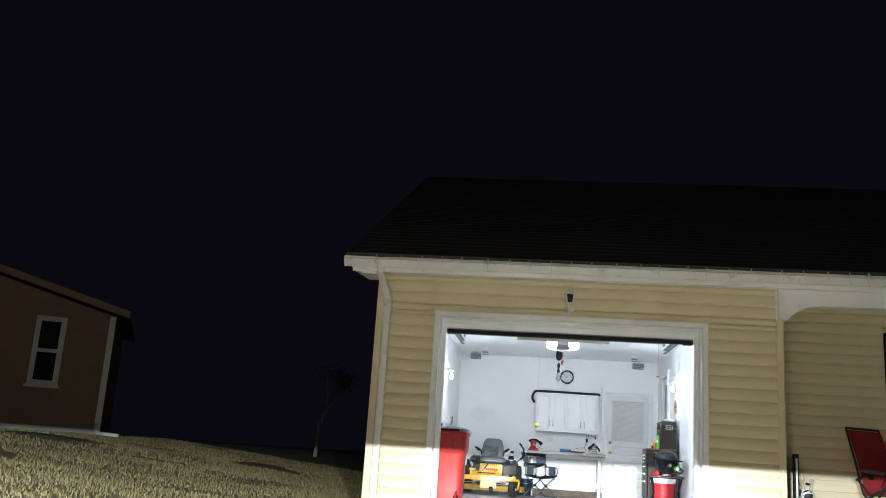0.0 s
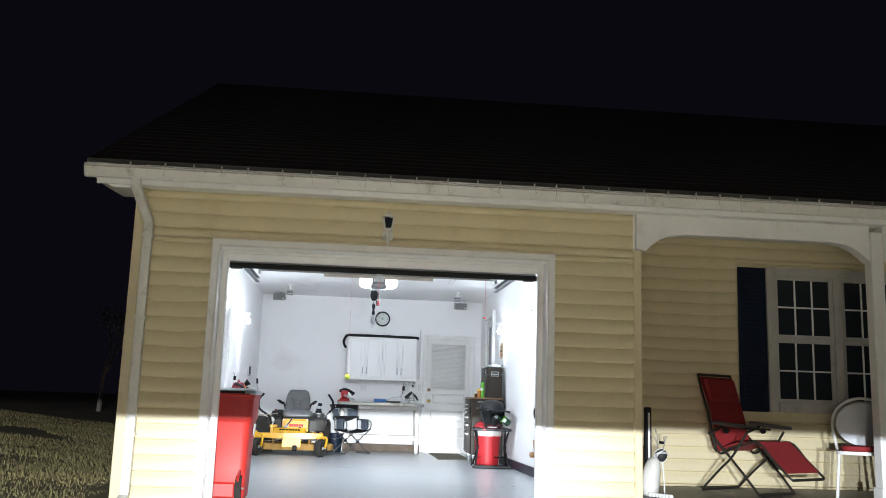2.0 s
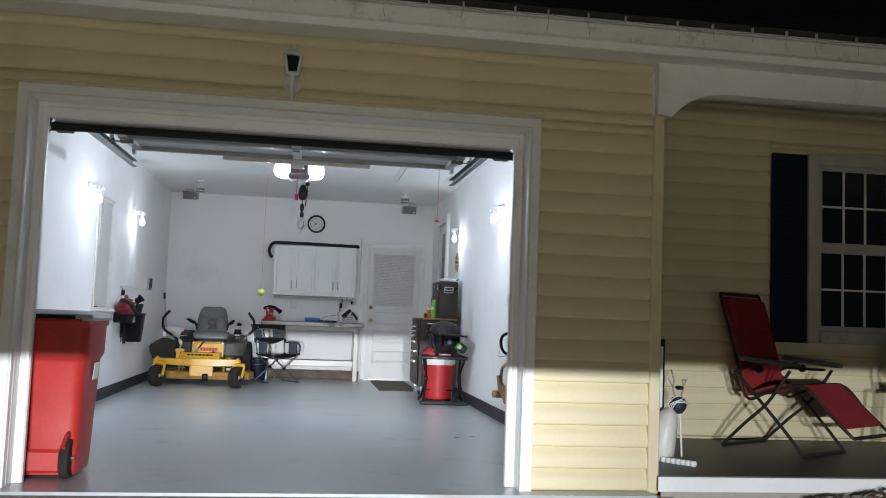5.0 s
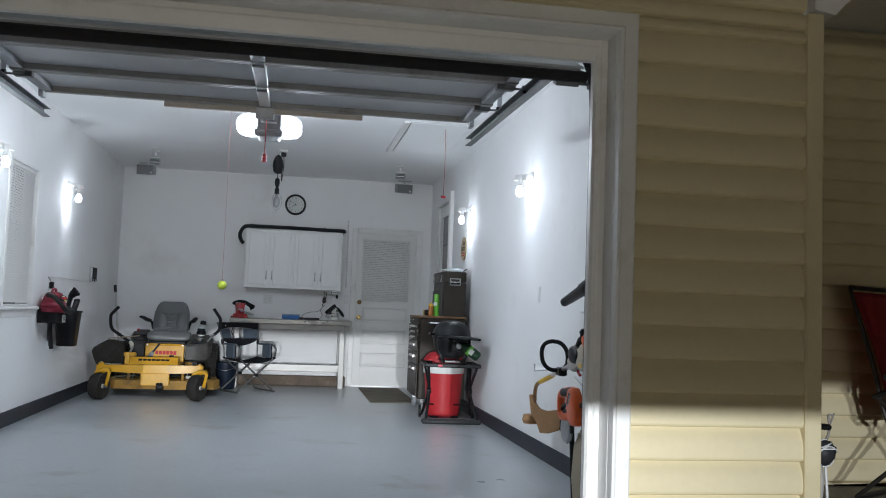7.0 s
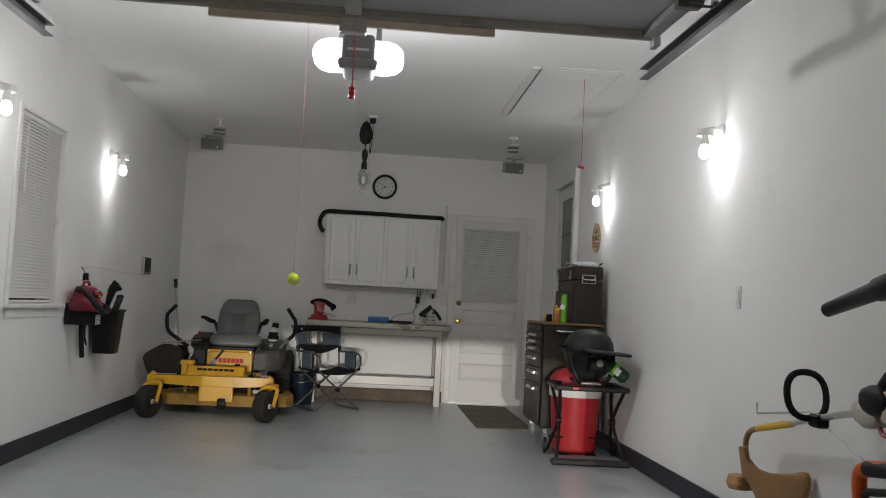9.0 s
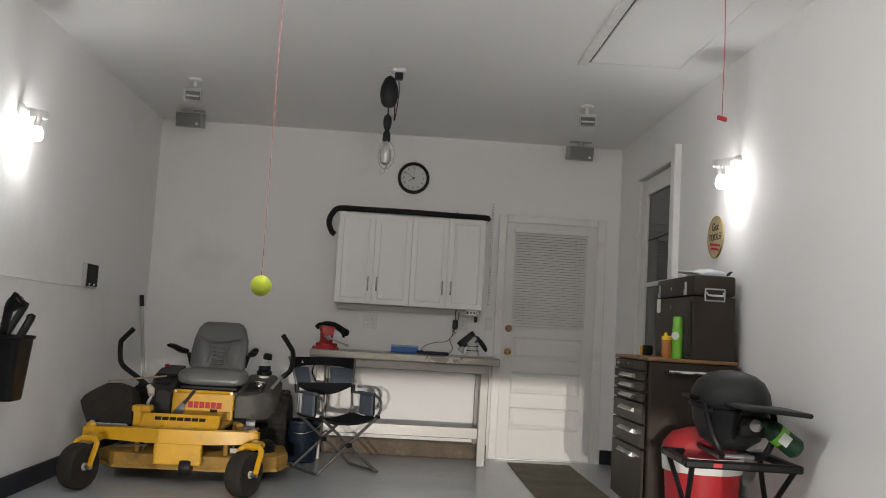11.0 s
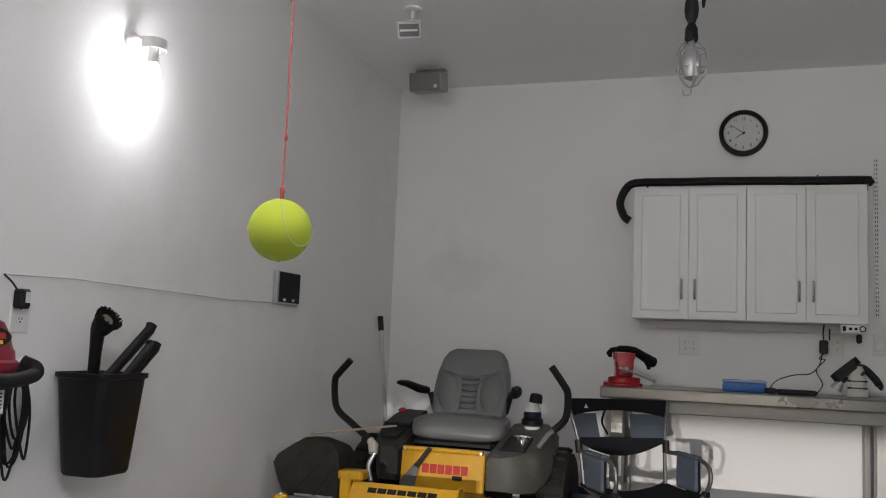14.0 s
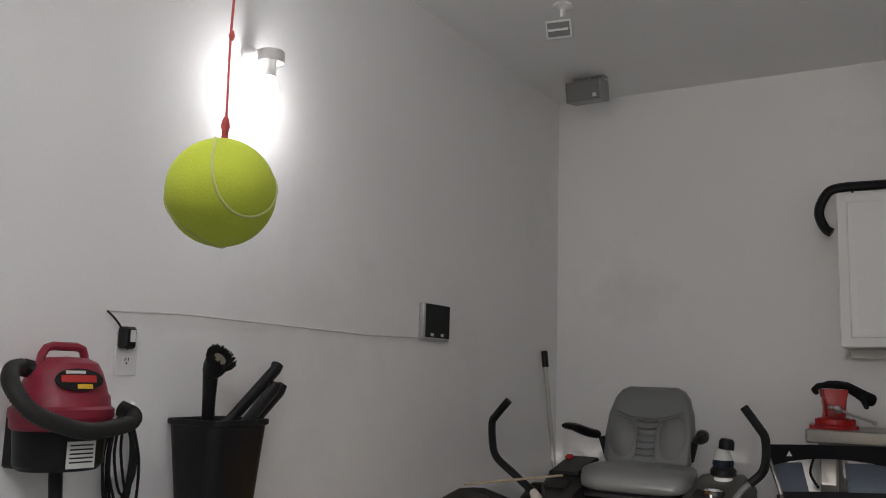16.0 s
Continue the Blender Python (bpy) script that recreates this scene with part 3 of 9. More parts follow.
def exterior():
    """Corner posts, gutter, soffit, roof, downspout, porch."""
    setting("corner_post_left", box(bmesh.new(), (EXT_L + 0.04, 0.0, 1.30), (0.085, 0.05, 2.66), 0.006), SIDING, "yellow vinyl corner post")
    setting("corner_post_right", box(bmesh.new(), (COL_X - 0.03, 0.0, 1.14), (0.07, 0.05, 2.30), 0.006), SIDING, "yellow vinyl corner post by the porch")
    setting("wall_left_outside", box(bmesh.new(), (EXT_L - 0.004, 4.4, 1.32), (0.02, 8.7, 2.72)), SIDING, "yellow siding on the outer side wall")
    setting("wall_porch_side", box(bmesh.new(), (COL_X - 0.012, 0.05 + PORCH_Y / 2, 1.39), (0.03, PORCH_Y - 0.08, 2.93)), SIDING, "yellow side wall of the porch recess")
    right = 11.0
    # soffit and fascia
    setting("soffit", box(bmesh.new(), ((EXT_L - 0.22 + right) / 2, -0.185, 2.63), (right - EXT_L + 0.22, 0.40, 0.02)), TRIM, "white vinyl soffit")
    setting("fascia", box(bmesh.new(), ((-2.40 + right) / 2, EAVE_Y + 0.085, 2.635), (right + 2.40, 0.02, 0.14), 0.003), TRIM, "white fascia board")
    bm = bmesh.new()
    gp = [(0.0, 0.0), (-0.075, 0.0), (-0.075, -0.02), (-0.085, -0.032), (-0.062, -0.075), (-0.050, -0.105), (0.0, -0.105), (0.0, -0.1), (-0.046, -0.1), (-0.078, -0.03), (-0.068, -0.02), (-0.068, -0.006), (0.0, -0.006)]
    loft(bm, [[(x, EAVE_Y + 0.078 + a, EAVE_Z + b) for a, b in gp] for x in (-2.49, right)])
    setting("gutter", bm, GUTTER, "weathered off-white K-style gutter along the eave", 20)
    setting("gable_return", slab(bmesh.new(), [(-2.44, 2.655), (-2.44, 2.63), (-2.28, 2.545), (EXT_L + 0.02, 2.545), (EXT_L + 0.02, 2.655)], 0.36, Matrix.Translation((0, EAVE_Y + 0.1, 0)) @ FACE_Y), TRIM, "white boxed eave return at the gable corner")
    # roof: front slope with rake overhang
    ridge_y, ridge_z = 5.3, 5.45
    bm = bmesh.new()
    for y0, z0, y1, z1 in ((EAVE_Y + 0.01, EAVE_Z + 0.005, ridge_y, ridge_z), (2 * ridge_y - EAVE_Y, EAVE_Z, ridge_y, ridge_z)):
        loft(bm, [[(x, y0, z0), (x, y1, z1), (x, y1, z1 + 0.06), (x, y0, z0 + 0.03)] for x in (-2.47, right)])
    setting("roof", bm, SHINGLE, "dark asphalt shingle roof")
    # courses of shingles that step out of the roof
    bm = bmesh.new()
    steps = 34
    for k in range(steps):
        f = k / steps
        y, z = EAVE_Y + 0.01 + (ridge_y - EAVE_Y) * f, EAVE_Z + 0.037 + (ridge_z - EAVE_Z + 0.03) * f
        box(bm, ((right - 2.48) / 2, y + 0.07, z + 0.036), (right + 2.46, 0.18, 0.008), 0, rotation(25.4))
    setting("shingle_courses", bm, SHINGLE, "rows of dark asphalt shingles")
    setting("gable_wall", slab(bmesh.new(), [(-0.05, 2.6), (10.6, 2.6), (5.3, 5.38)], 0.1, Matrix.Translation((EXT_L, 0, 0)) @ FACE_X), SIDING, "yellow gable wall above the garage side")
    setting("rake_board", slab(bmesh.new(), [(EAVE_Y + 0.02, 2.60), (ridge_y, 5.36), (ridge_y, 5.5), (EAVE_Y + 0.02, 2.74)], 0.02, Matrix.Translation((-2.475, 0, 0)) @ FACE_X), TRIM, "white rake board of the gable")
    # house behind and beyond the porch
    setting("house_wall_porch", box(bmesh.new(), ((COL_X + right) / 2, PORCH_Y + 0.1, 1.4), (right - COL_X, 0.16, 3.0)), SIDING, "porch wall of the house")
    setting("house_wall_right", box(bmesh.new(), (right, 4.3, 1.3), (0.16, 5.5, 2.8)), SIDING, "end wall of the house")
    setting("house_wall_back", box(bmesh.new(), ((RW + 0.2 + right) / 2, 10.9, 1.3), (right - RW, 0.16, 2.8)), SIDING, "rear wall of the house")
    setting("porch_ceiling", box(bmesh.new(), ((COL_X + right) / 2, 0.877, 2.868), (right - COL_X, 1.58, 0.03)), TRIM, "white porch ceiling")
    setting("porch_beam", box(bmesh.new(), ((COL_X + right) / 2, 0.075, 2.742), (right - COL_X, 0.02, 0.236)), TRIM, "white boxed beam above the porch header")
    setting("porch_slab", box(bmesh.new(), ((COL_X + right) / 2, PORCH_Y / 2 - 0.0, 0.02), (right - COL_X, PORCH_Y + 0.14, 0.17), 0.008), PORCH, "dark grey painted porch floor")
    setting("porch_edge", box(bmesh.new(), ((COL_X - 0.02 + right) / 2, -0.075, 0.055), (right - COL_X + 0.02, 0.012, 0.088), 0.003), TRIM, "white painted band along the porch edge")
    setting("porch_footing", box(bmesh.new(), ((COL_X + right) / 2, -0.045, -0.08), (right - COL_X, 0.06, 0.20), 0.004), CONCRETE, "bare concrete porch footing")
    setting("wall_footing", box(bmesh.new(), ((TRIM_X + COL_X) / 2, 0.02, -0.05), (COL_X - TRIM_X + 0.02, 0.05, 0.08), 0.004), CONCRETE, "concrete footing under the siding")
    # arched porch header with curved brackets
    post = 4.475
    arch = [(COL_X - 0.045, 2.30), (COL_X + 0.045, 2.285), (COL_X + 0.09, 2.335), (COL_X + 0.17, 2.395), (COL_X + 0.27, 2.435), (COL_X + 0.40, 2.452)]
    bm = bmesh.new()
    outline = [(COL_X - 0.045, 2.622)] + arch + [(post - 0.40, 2.452), (post - 0.27, 2.435), (post - 0.17, 2.395), (post - 0.09, 2.335), (post - 0.03, 2.285), (post - 0.03, 2.622)]
    slab(bm, outline, 0.12, Matrix.Translation((0, -0.035, 0)) @ FACE_Y)
    setting("porch_header", bm, TRIM, "white arched porch header with curved brackets")
    bm = bmesh.new()
    slab(bm, [(post + 0.10 + x - (COL_X + 0.045), z) for x, z in arch[1:]] + [(right, 2.452), (right, 2.622), (post + 0.10, 2.622)], 0.12, Matrix.Translation((0, -0.035, 0)) @ FACE_Y)
    setting("porch_header_far", bm, TRIM, "white arched porch header")
    p = thing("porch_post", (post + 0.035, 0.02, 0.105), "square white porch post", "post")
    part("shaft", box(bmesh.new(), (0, 0, 1.23), (0.12, 0.12, 2.46), 0.008), TRIM, p)
    part("base_block", box(bmesh.new(), (0, 0, 0.08), (0.15, 0.15, 0.16), 0.008), TRIM, p)
    # siding boards
    siding_rows(EXT_L + 0.08, -TRIM_X, -0.02, TRIM_Z + 0.01, siding_wall, 1)
    siding_rows(TRIM_X, COL_X - 0.065, -0.02, TRIM_Z + 0.01, siding_wall, 2)
    siding_rows(EXT_L + 0.08, COL_X - 0.065, TRIM_Z + 0.012, 2.62, siding_wall, 3)
    siding_rows(0.0, 1.606, 0.11, 2.852, siding_porch, 4)
    siding_rows(3.62 + 0.3, 8.6, 0.11, 2.852, siding_porch, 5)
    siding_rows(1.606, 3.92, 0.11, 0.80, siding_porch, 6)
    siding_rows(1.606, 3.92, 2.50, 2.852, siding_porch, 7)


siding_porch.location = (COL_X, PORCH_Y, 0)
exterior()


def downspout():
    t = thing("downspout", (-2.03, -0.06, 0.0), "off-white rectangular aluminium downspout on the corner", "downspout")
    prof = rounded(0.075, 0.055, 0.008, 2)
    bm = bmesh.new()
    path = [(-0.05, -0.33, 2.62), (-0.05, -0.33, 2.55), (-0.03, -0.24, 2.47), (0.0, -0.02, 2.33), (0.0, 0.0, 2.25), (0.0, 0.0, 0.10), (0.0, -0.03, 0.05), (0.0, -0.22, -0.01)]
    rings = []
    for i, q in enumerate(path):
        d = (Vector(path[min(i + 1, len(path) - 1)]) - Vector(path[max(i - 1, 0)])).normalized()
        side = Vector((1, 0, 0))
        n = side.cross(d).normalized()
        rings.append([Vector(q) + side * a + n * b for a, b in prof])
    loft(bm, rings)
    part("pipe", bm, GUTTER, t, sharp=25)
    for z in (0.55, 1.5, 2.2):
        part("strap", box(bmesh.new(), (0, -0.002, z), (0.095, 0.062, 0.025), 0.002), GUTTER, t)


downspout()


def icicle_lights():
    """A string of unlit icicle lights clipped along the gutter."""
    t = thing("icicle_light_string", (0, EAVE_Y - 0.004, EAVE_Z), "string of small unlit icicle lights clipped along the gutter", "light string")
    rng = random.Random(21)
    xs = [-2.1 + 0.235 * k + rng.uniform(-0.04, 0.04) for k in range(34)]
    wire = []
    for a, b in zip(xs, xs[1:]):
        wire += [(a, 0, -0.004), ((a + b) / 2, -0.003, -0.012 - 0.012 * rng.random())]
    part("wire", rod(bmesh.new(), wire, 0.0013, 4), GREY_PLASTIC, t, "thin grey wire")
    for x in xs:
        part("clip", box(bmesh.new(), (x, 0.004, 0.008), (0.010, 0.018, 0.036), 0.002), OFFWHITE, t)
        l = 0.03 + 0.10 * rng.random()
        d = part("drop", rod(bmesh.new(), [(x, -0.002, -0.006), (x + rng.uniform(-0.012, 0.012), -0.005, -0.006 - l * 0.5), (x + rng.uniform(-0.02, 0.02), -0.006, -l)], 0.0010, 4), GREY_PLASTIC, t)
        part("bulb", lathe(bmesh.new(), [(0.0, -0.012), (0.004, -0.006), (0.004, 0.004), (0, 0.006)], 6, Matrix.Translation((x, -0.007, -l))), PAPER, d)


icicle_lights()


def lantern():
    t = thing("wall_lantern", (0.0, -0.035, 2.36), "small tapered pale carriage lantern, unlit, over the garage door", "lantern")
    part("back_plate", lathe(bmesh.new(), [(0.058, 0.0), (0.055, 0.008), (0.03, 0.016), (0, 0.018)], 24, Matrix.Translation((0, 0.035, -0.04)) @ Matrix.Rotation(radians(90), 4, "X")), GUTTER, t)
    part("arm", rod(bmesh.new(), curve_points([(0, 0.02, -0.05), (0, -0.05, -0.07), (0, -0.085, -0.03)]), 0.009), GUTTER, t)
    part("finial", lathe(bmesh.new(), [(0.03, -0.012), (0.018, -0.03), (0.014, -0.06), (0.012, -0.12), (0.006, -0.165), (0, -0.168)], 12, Matrix.Translation((0, -0.085, 0))), GUTTER, t)
    def ring(w, z):
        return [(sx * w, -0.085 + sy * w, z) for sx, sy in ((1, 1), (-1, 1), (-1, -1), (1, -1))]
    cage = bmesh.new()
    for a, b in zip(ring(0.030, -0.012), ring(0.046, 0.088)):
        rod(cage, [a, b], 0.009, 5)
    for q in (ring(0.030, -0.012), ring(0.046, 0.088)):
        rod(cage, q, 0.011, 5, closed=True)
    part("cage", cage, GUTTER, t, "pale weathered metal cage")
    part("glass", loft(bmesh.new(), [ring(0.028, -0.008), ring(0.044, 0.086)]), WINDOW_GLASS, t, "dark glass panes")
    part("roof_cap", loft(bmesh.new(), [ring(0.050, 0.092), ring(0.046, 0.100), ring(0.030, 0.122), ring(0.010, 0.130)]), GUTTER, t)
    part("top_knob", lathe(bmesh.new(), [(0.008, 0.128), (0.013, 0.142), (0.008, 0.156), (0, 0.160)], 10, Matrix.Translation((0, -0.085, 0))), GUTTER, t)


lantern()


def sash_window():
    """Double window of the porch wall with grilles, and its shutter."""
    x0, z0, z1, y = 4.215, 0.90, 2.47, PORCH_Y
    w = thing("window_1", (x0, y, z0), "off-white double-hung porch window, trim greyed for porch shade, with dark panes and white grilles", "window")
    w["kind"] = "structure"
    width, hgt = 1.62, z1 - z0
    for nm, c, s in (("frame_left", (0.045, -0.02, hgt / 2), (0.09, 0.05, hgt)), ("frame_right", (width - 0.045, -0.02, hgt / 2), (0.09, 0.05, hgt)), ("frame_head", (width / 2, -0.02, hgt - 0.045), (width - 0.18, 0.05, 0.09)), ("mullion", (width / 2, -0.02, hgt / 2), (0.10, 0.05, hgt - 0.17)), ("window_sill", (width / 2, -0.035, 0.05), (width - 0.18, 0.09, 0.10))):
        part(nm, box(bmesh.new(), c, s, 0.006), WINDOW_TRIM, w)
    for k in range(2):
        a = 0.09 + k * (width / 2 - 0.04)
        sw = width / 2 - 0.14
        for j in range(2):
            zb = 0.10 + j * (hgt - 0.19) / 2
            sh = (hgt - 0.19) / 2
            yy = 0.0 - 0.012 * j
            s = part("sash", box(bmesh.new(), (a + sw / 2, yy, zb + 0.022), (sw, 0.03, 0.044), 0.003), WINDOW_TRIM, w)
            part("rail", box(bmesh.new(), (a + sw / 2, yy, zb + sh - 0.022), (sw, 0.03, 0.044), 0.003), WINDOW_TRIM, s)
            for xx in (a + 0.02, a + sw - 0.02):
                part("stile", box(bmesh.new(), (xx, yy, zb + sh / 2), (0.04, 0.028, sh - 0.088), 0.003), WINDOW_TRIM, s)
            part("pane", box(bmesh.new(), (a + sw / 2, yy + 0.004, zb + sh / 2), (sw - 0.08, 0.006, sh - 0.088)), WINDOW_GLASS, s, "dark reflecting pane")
            for i in (1, 2):
                part("muntin", box(bmesh.new(), (a + 0.04 + (sw - 0.08) * i / 3, yy - 0.004, zb + sh / 2), (0.016, 0.012, sh - 0.088)), TRIM, s)
            part("muntin", box(bmesh.new(), (a + sw / 2, yy - 0.003, zb + sh / 2), (sw - 0.08, 0.012, 0.016)), TRIM, s)
    t = thing("shutter", (3.885, y - 0.035, 0.898), "dark navy louvred window shutter", "shutter")
    part("shutter_frame", box(bmesh.new(), (0.16, 0.006, 0.78), (0.315, 0.02, 1.56), 0.004), NAVY, t)
    for z in [0.10 + 0.045 * i for i in range(31)]:
        if abs(z - 0.78) > 0.05:
            part("slat", box(bmesh.new(), (0.16, -0.006, z), (0.235, 0.012, 0.04), 0.002, rotation(25)), NAVY, t)


sash_window()


# ---- overhead: garage door, tracks, opener, lamps ----
def garage_door():
    t = thing("garage_door", (0, 0.3, 2.03), "sectional steel garage door rolled up open under the ceiling, grey inside", "garage door")
    half = 1.385
    pts = [(0.0, 0.015), (0.50, 0.235), (1.12, 0.275), (1.74, 0.295), (2.36, 0.315)]
    for k, ((y0, z0), (y1, z1)) in enumerate(zip(pts, pts[1:])):
        ln = math.hypot(y1 - y0, z1 - z0)
        rot = rotation(math.degrees(math.atan2(z1 - z0, y1 - y0)))
        mid = Vector((0, (y0 + y1) / 2, (z0 + z1) / 2))
        def at(x, y, z):
            return mid + rot @ Vector((x, y, z))
        s = part("section", box(bmesh.new(), at(0, 0, 0.035), (2 * half, ln - 0.008, 0.012), 0.003, rot), DOOR_OUT, t, "white ribless outer skin of a door section")
        part("inner_skin", box(bmesh.new(), at(0, 0, 0.024), (2 * half - 0.02, ln - 0.03, 0.008), 0, rot), DOOR_IN, s, "grey inner face")
        for yy in (-ln / 2 + 0.022, ln / 2 - 0.022):
            bm = bmesh.new()
            m = Matrix.Translation(at(0, yy, 0)) @ rot.to_4x4()
            loft(bm, [[m @ Vector((x, a, b)) for a, b in ((-0.02, 0.02), (-0.02, -0.012), (-0.012, -0.018), (0.012, -0.018), (0.02, -0.012), (0.02, 0.02))] for x in (-half, half)])
            part("rail", bm, RAIL_RUST, s, "dusty rolled steel edge rail")
        for x, w in ((0, 0.075), (-half + 0.04, 0.07), (half - 0.04, 0.07)):
            part("stile", box(bmesh.new(), at(x, 0, 0.004), (w, ln - 0.09, 0.034), 0.004, rot), GALV, s, "galvanised stile")
            if k:
                h = part("hinge", box(bmesh.new(), at(x, -ln / 2, -0.022), (w * 0.9, 0.075, 0.006), 0.002, rot), GALV, s)
                part("hinge_pin", rod(bmesh.new(), [at(x - 0.03, -ln / 2, -0.03), at(x + 0.03, -ln / 2, -0.03)], 0.007), TUBE, h)
        for sx in (-1, 1):
            r = part("roller", rod(bmesh.new(), [at(sx * (half - 0.08), -ln / 2 + 0.02, -0.035), at(sx * (half + 0.055), -ln / 2 + 0.02, -0.035)], 0.006), TUBE, s, "roller stem")
            part("roller_wheel", rod(bmesh.new(), [at(sx * (half + 0.035), -ln / 2 + 0.02, -0.035), at(sx * (half + 0.055), -ln / 2 + 0.02, -0.035)], 0.022, 12), BLACK, r)
            part("roller_bracket", box(bmesh.new(), at(sx * (half - 0.06), -ln / 2 + 0.03, -0.03), (0.10, 0.05, 0.035), 0.004, rot), TUBE, r)
    part("bottom_seal", rod(bmesh.new(), [(-half, -0.04, 0.0), (half, -0.04, 0.0)], 0.024, 10), RUBBER, t, "thick black rubber bottom seal")
    y1, z1 = pts[-1]
    part("wooden_strut", box(bmesh.new(), (0.0, y1 + 0.006, z1 - 0.028), (1.28, 0.022, 0.045), 0.003), STRUT, t, "plain wood strip screwed along the top section")
    part("top_edge", box(bmesh.new(), (0, y1 + 0.01, z1 + 0.02), (2 * half, 0.015, 0.05), 0.003), GALV, t)
    for sx in (-1, 1):
        part("top_bracket", box(bmesh.new(), (sx * (half - 0.01), y1 - 0.03, z1 - 0.03), (0.03, 0.07, 0.05), 0.004), GALV, t)
    part("arm_bracket", box(bmesh.new(), (0, y1 + 0.0, z1 - 0.03), (0.12, 0.05, 0.11), 0.004), GALV, t)
    part("pull_arm", rod(bmesh.new(), [(0, y1 + 0.02, z1 - 0.02), (0, y1 + 0.22, z1 + 0.1)], 0.012, 6), TUBE, t)


garage_door()


def door_track(sx):
    t = thing("door_track", (sx * 1.428, 0.24, 0.0), "galvanised curved garage door track", "door track", "garage door tracks")
    path = [(0, 0, 0.03), (0, 0, 1.0), (0, 0, 1.90)] + [(0, 0.32 - 0.32 * math.cos(a), 1.90 + 0.32 * math.sin(a)) for a in (0.3, 0.6, 0.9, 1.2, 1.5)] + [(0, 0.5, 2.228), (0, 1.6, 2.245), (0, 2.72, 2.258)]
    prof = [(-0.022, -0.028), (0.022, -0.028), (0.022, 0.028), (-0.022, 0.028), (-0.022, 0.023), (0.017, 0.023), (0.017, -0.023), (-0.022, -0.023)]
    rings = []
    for i, q in enumerate(path):
        d = (Vector(path[min(i + 1, len(path) - 1)]) - Vector(path[max(i - 1, 0)])).normalized()
        n = Vector((1, 0, 0)).cross(d)
        rings.append([Vector(q) + Vector((1, 0, 0)) * a * sx + n * b for a, b in prof])
    part("channel", loft(bmesh.new(), rings), TRACK, t, sharp=25)
    part("hanger", box(bmesh.new(), (0.03 * sx, 1.9, 2.505), (0.03, 0.004, 0.49), 0.001), GALV, t)
    for z in (0.4, 1.2):
        part("bracket", box(bmesh.new(), (0.03 * sx, -0.03, z), (0.05, 0.06, 0.05), 0.003), GALV, t)


door_track(-1)
door_track(1)


def opener():
    t = thing("garage_opener", (0.012, 3.33, 2.345), "grey garage door opener with two lit white side lenses", "garage opener")
    part("body", box(bmesh.new(), (0, 0.02, 0.0), (0.165, 0.32, 0.17), 0.02, seg=3), GREY_PLASTIC, t)
    part("front_lip", box(bmesh.new(), (0, -0.135, -0.074), (0.205, 0.05, 0.055), 0.02, seg=2), GREY_PLASTIC, t)
    part("badge", box(bmesh.new(), (0, -0.142, 0.0), (0.11, 0.003, 0.012)), SILVER, t, "plain silver bar badge")
    for sx in (-1, 1):
        rings = []
        for x, h, d in ((0.083, 0.085, 0.14), (0.15, 0.085, 0.14), (0.20, 0.072, 0.125), (0.228, 0.045, 0.10), (0.236, 0.02, 0.07)):
            rings.append([(sx * x, 0.02 + d * math.cos(a), 0.005 + h * math.sin(a)) for a in [2 * math.pi * k / 16 for k in range(16)]])
        part("light_lens", loft(bmesh.new(), rings), LENS_GLOW, t, "glowing white lens")
    part("rail", box(bmesh.new(), (0, -1.65, 0.13), (0.035, 3.0, 0.05), 0.004), GALV, t)
    for sx in (-1, 1):
        part("hanger_strap", box(bmesh.new(), (sx * 0.10, 0.1, 0.24), (0.03, 0.004, 0.33), 0.001), GALV, t)
    c = part("release_cord", rod(bmesh.new(), [(-0.004, -0.56, -0.02), (-0.006, -0.56, -0.30)], 0.0035, 6), CORD_RED, t, "red release cord")
    part("release_handle", lathe(bmesh.new(), [(0.012, -0.355), (0.017, -0.35), (0.012, -0.338), (0.017, -0.326), (0.012, -0.314), (0.017, -0.305), (0.010, -0.298)], 10, Matrix.Translation((-0.006, -0.56, 0))), RED_PLASTIC, c)


opener()


def wall_lamp(x, y, side):
    t = thing("wall_lamp", (x, y, LAMP_Z), "white wall lamp with flat cap over a lit bare bulb", "wall lamp", "garage wall lamps")
    m = Matrix.Rotation(radians(90 * side), 4, "Y")
    part("wall_plate", lathe(bmesh.new(), [(0.038, 0.0), (0.038, 0.012), (0.024, 0.03), (0.012, 0.04)], 16, m), TRIM, t)
    part("arm", rod(bmesh.new(), curve_points([(side * 0.02, 0, 0), (side * 0.05, 0.0, 0.008), (side * 0.105, 0.0, -0.005)]), 0.011, 8), TRIM, t)
    cx = side * 0.105
    part("cap", lathe(bmesh.new(), [(0.0, 0.0), (0.044, -0.001), (0.046, -0.004), (0.046, -0.040), (0.043, -0.040), (0.043, -0.008), (0, -0.006)], 20, Matrix.Translation((cx, 0, 0))), TRIM, t, "flat white cylindrical cap")
    part("socket", lathe(bmesh.new(), [(0.018, -0.008), (0.018, -0.05), (0.022, -0.075), (0.02, -0.09)], 12, Matrix.Translation((cx, 0, 0))), TRIM, t)
    part("bulb", lathe(bmesh.new(), [(0.018, -0.09), (0.028, -0.115), (0.031, -0.135), (0.026, -0.155), (0.014, -0.166), (0, -0.169)], 14, Matrix.Translation((cx, 0, 0))), BULB_GLOW, t, "glowing white bulb")


for lx, ly, side in LAMPS:
    wall_lamp(lx, ly, side)


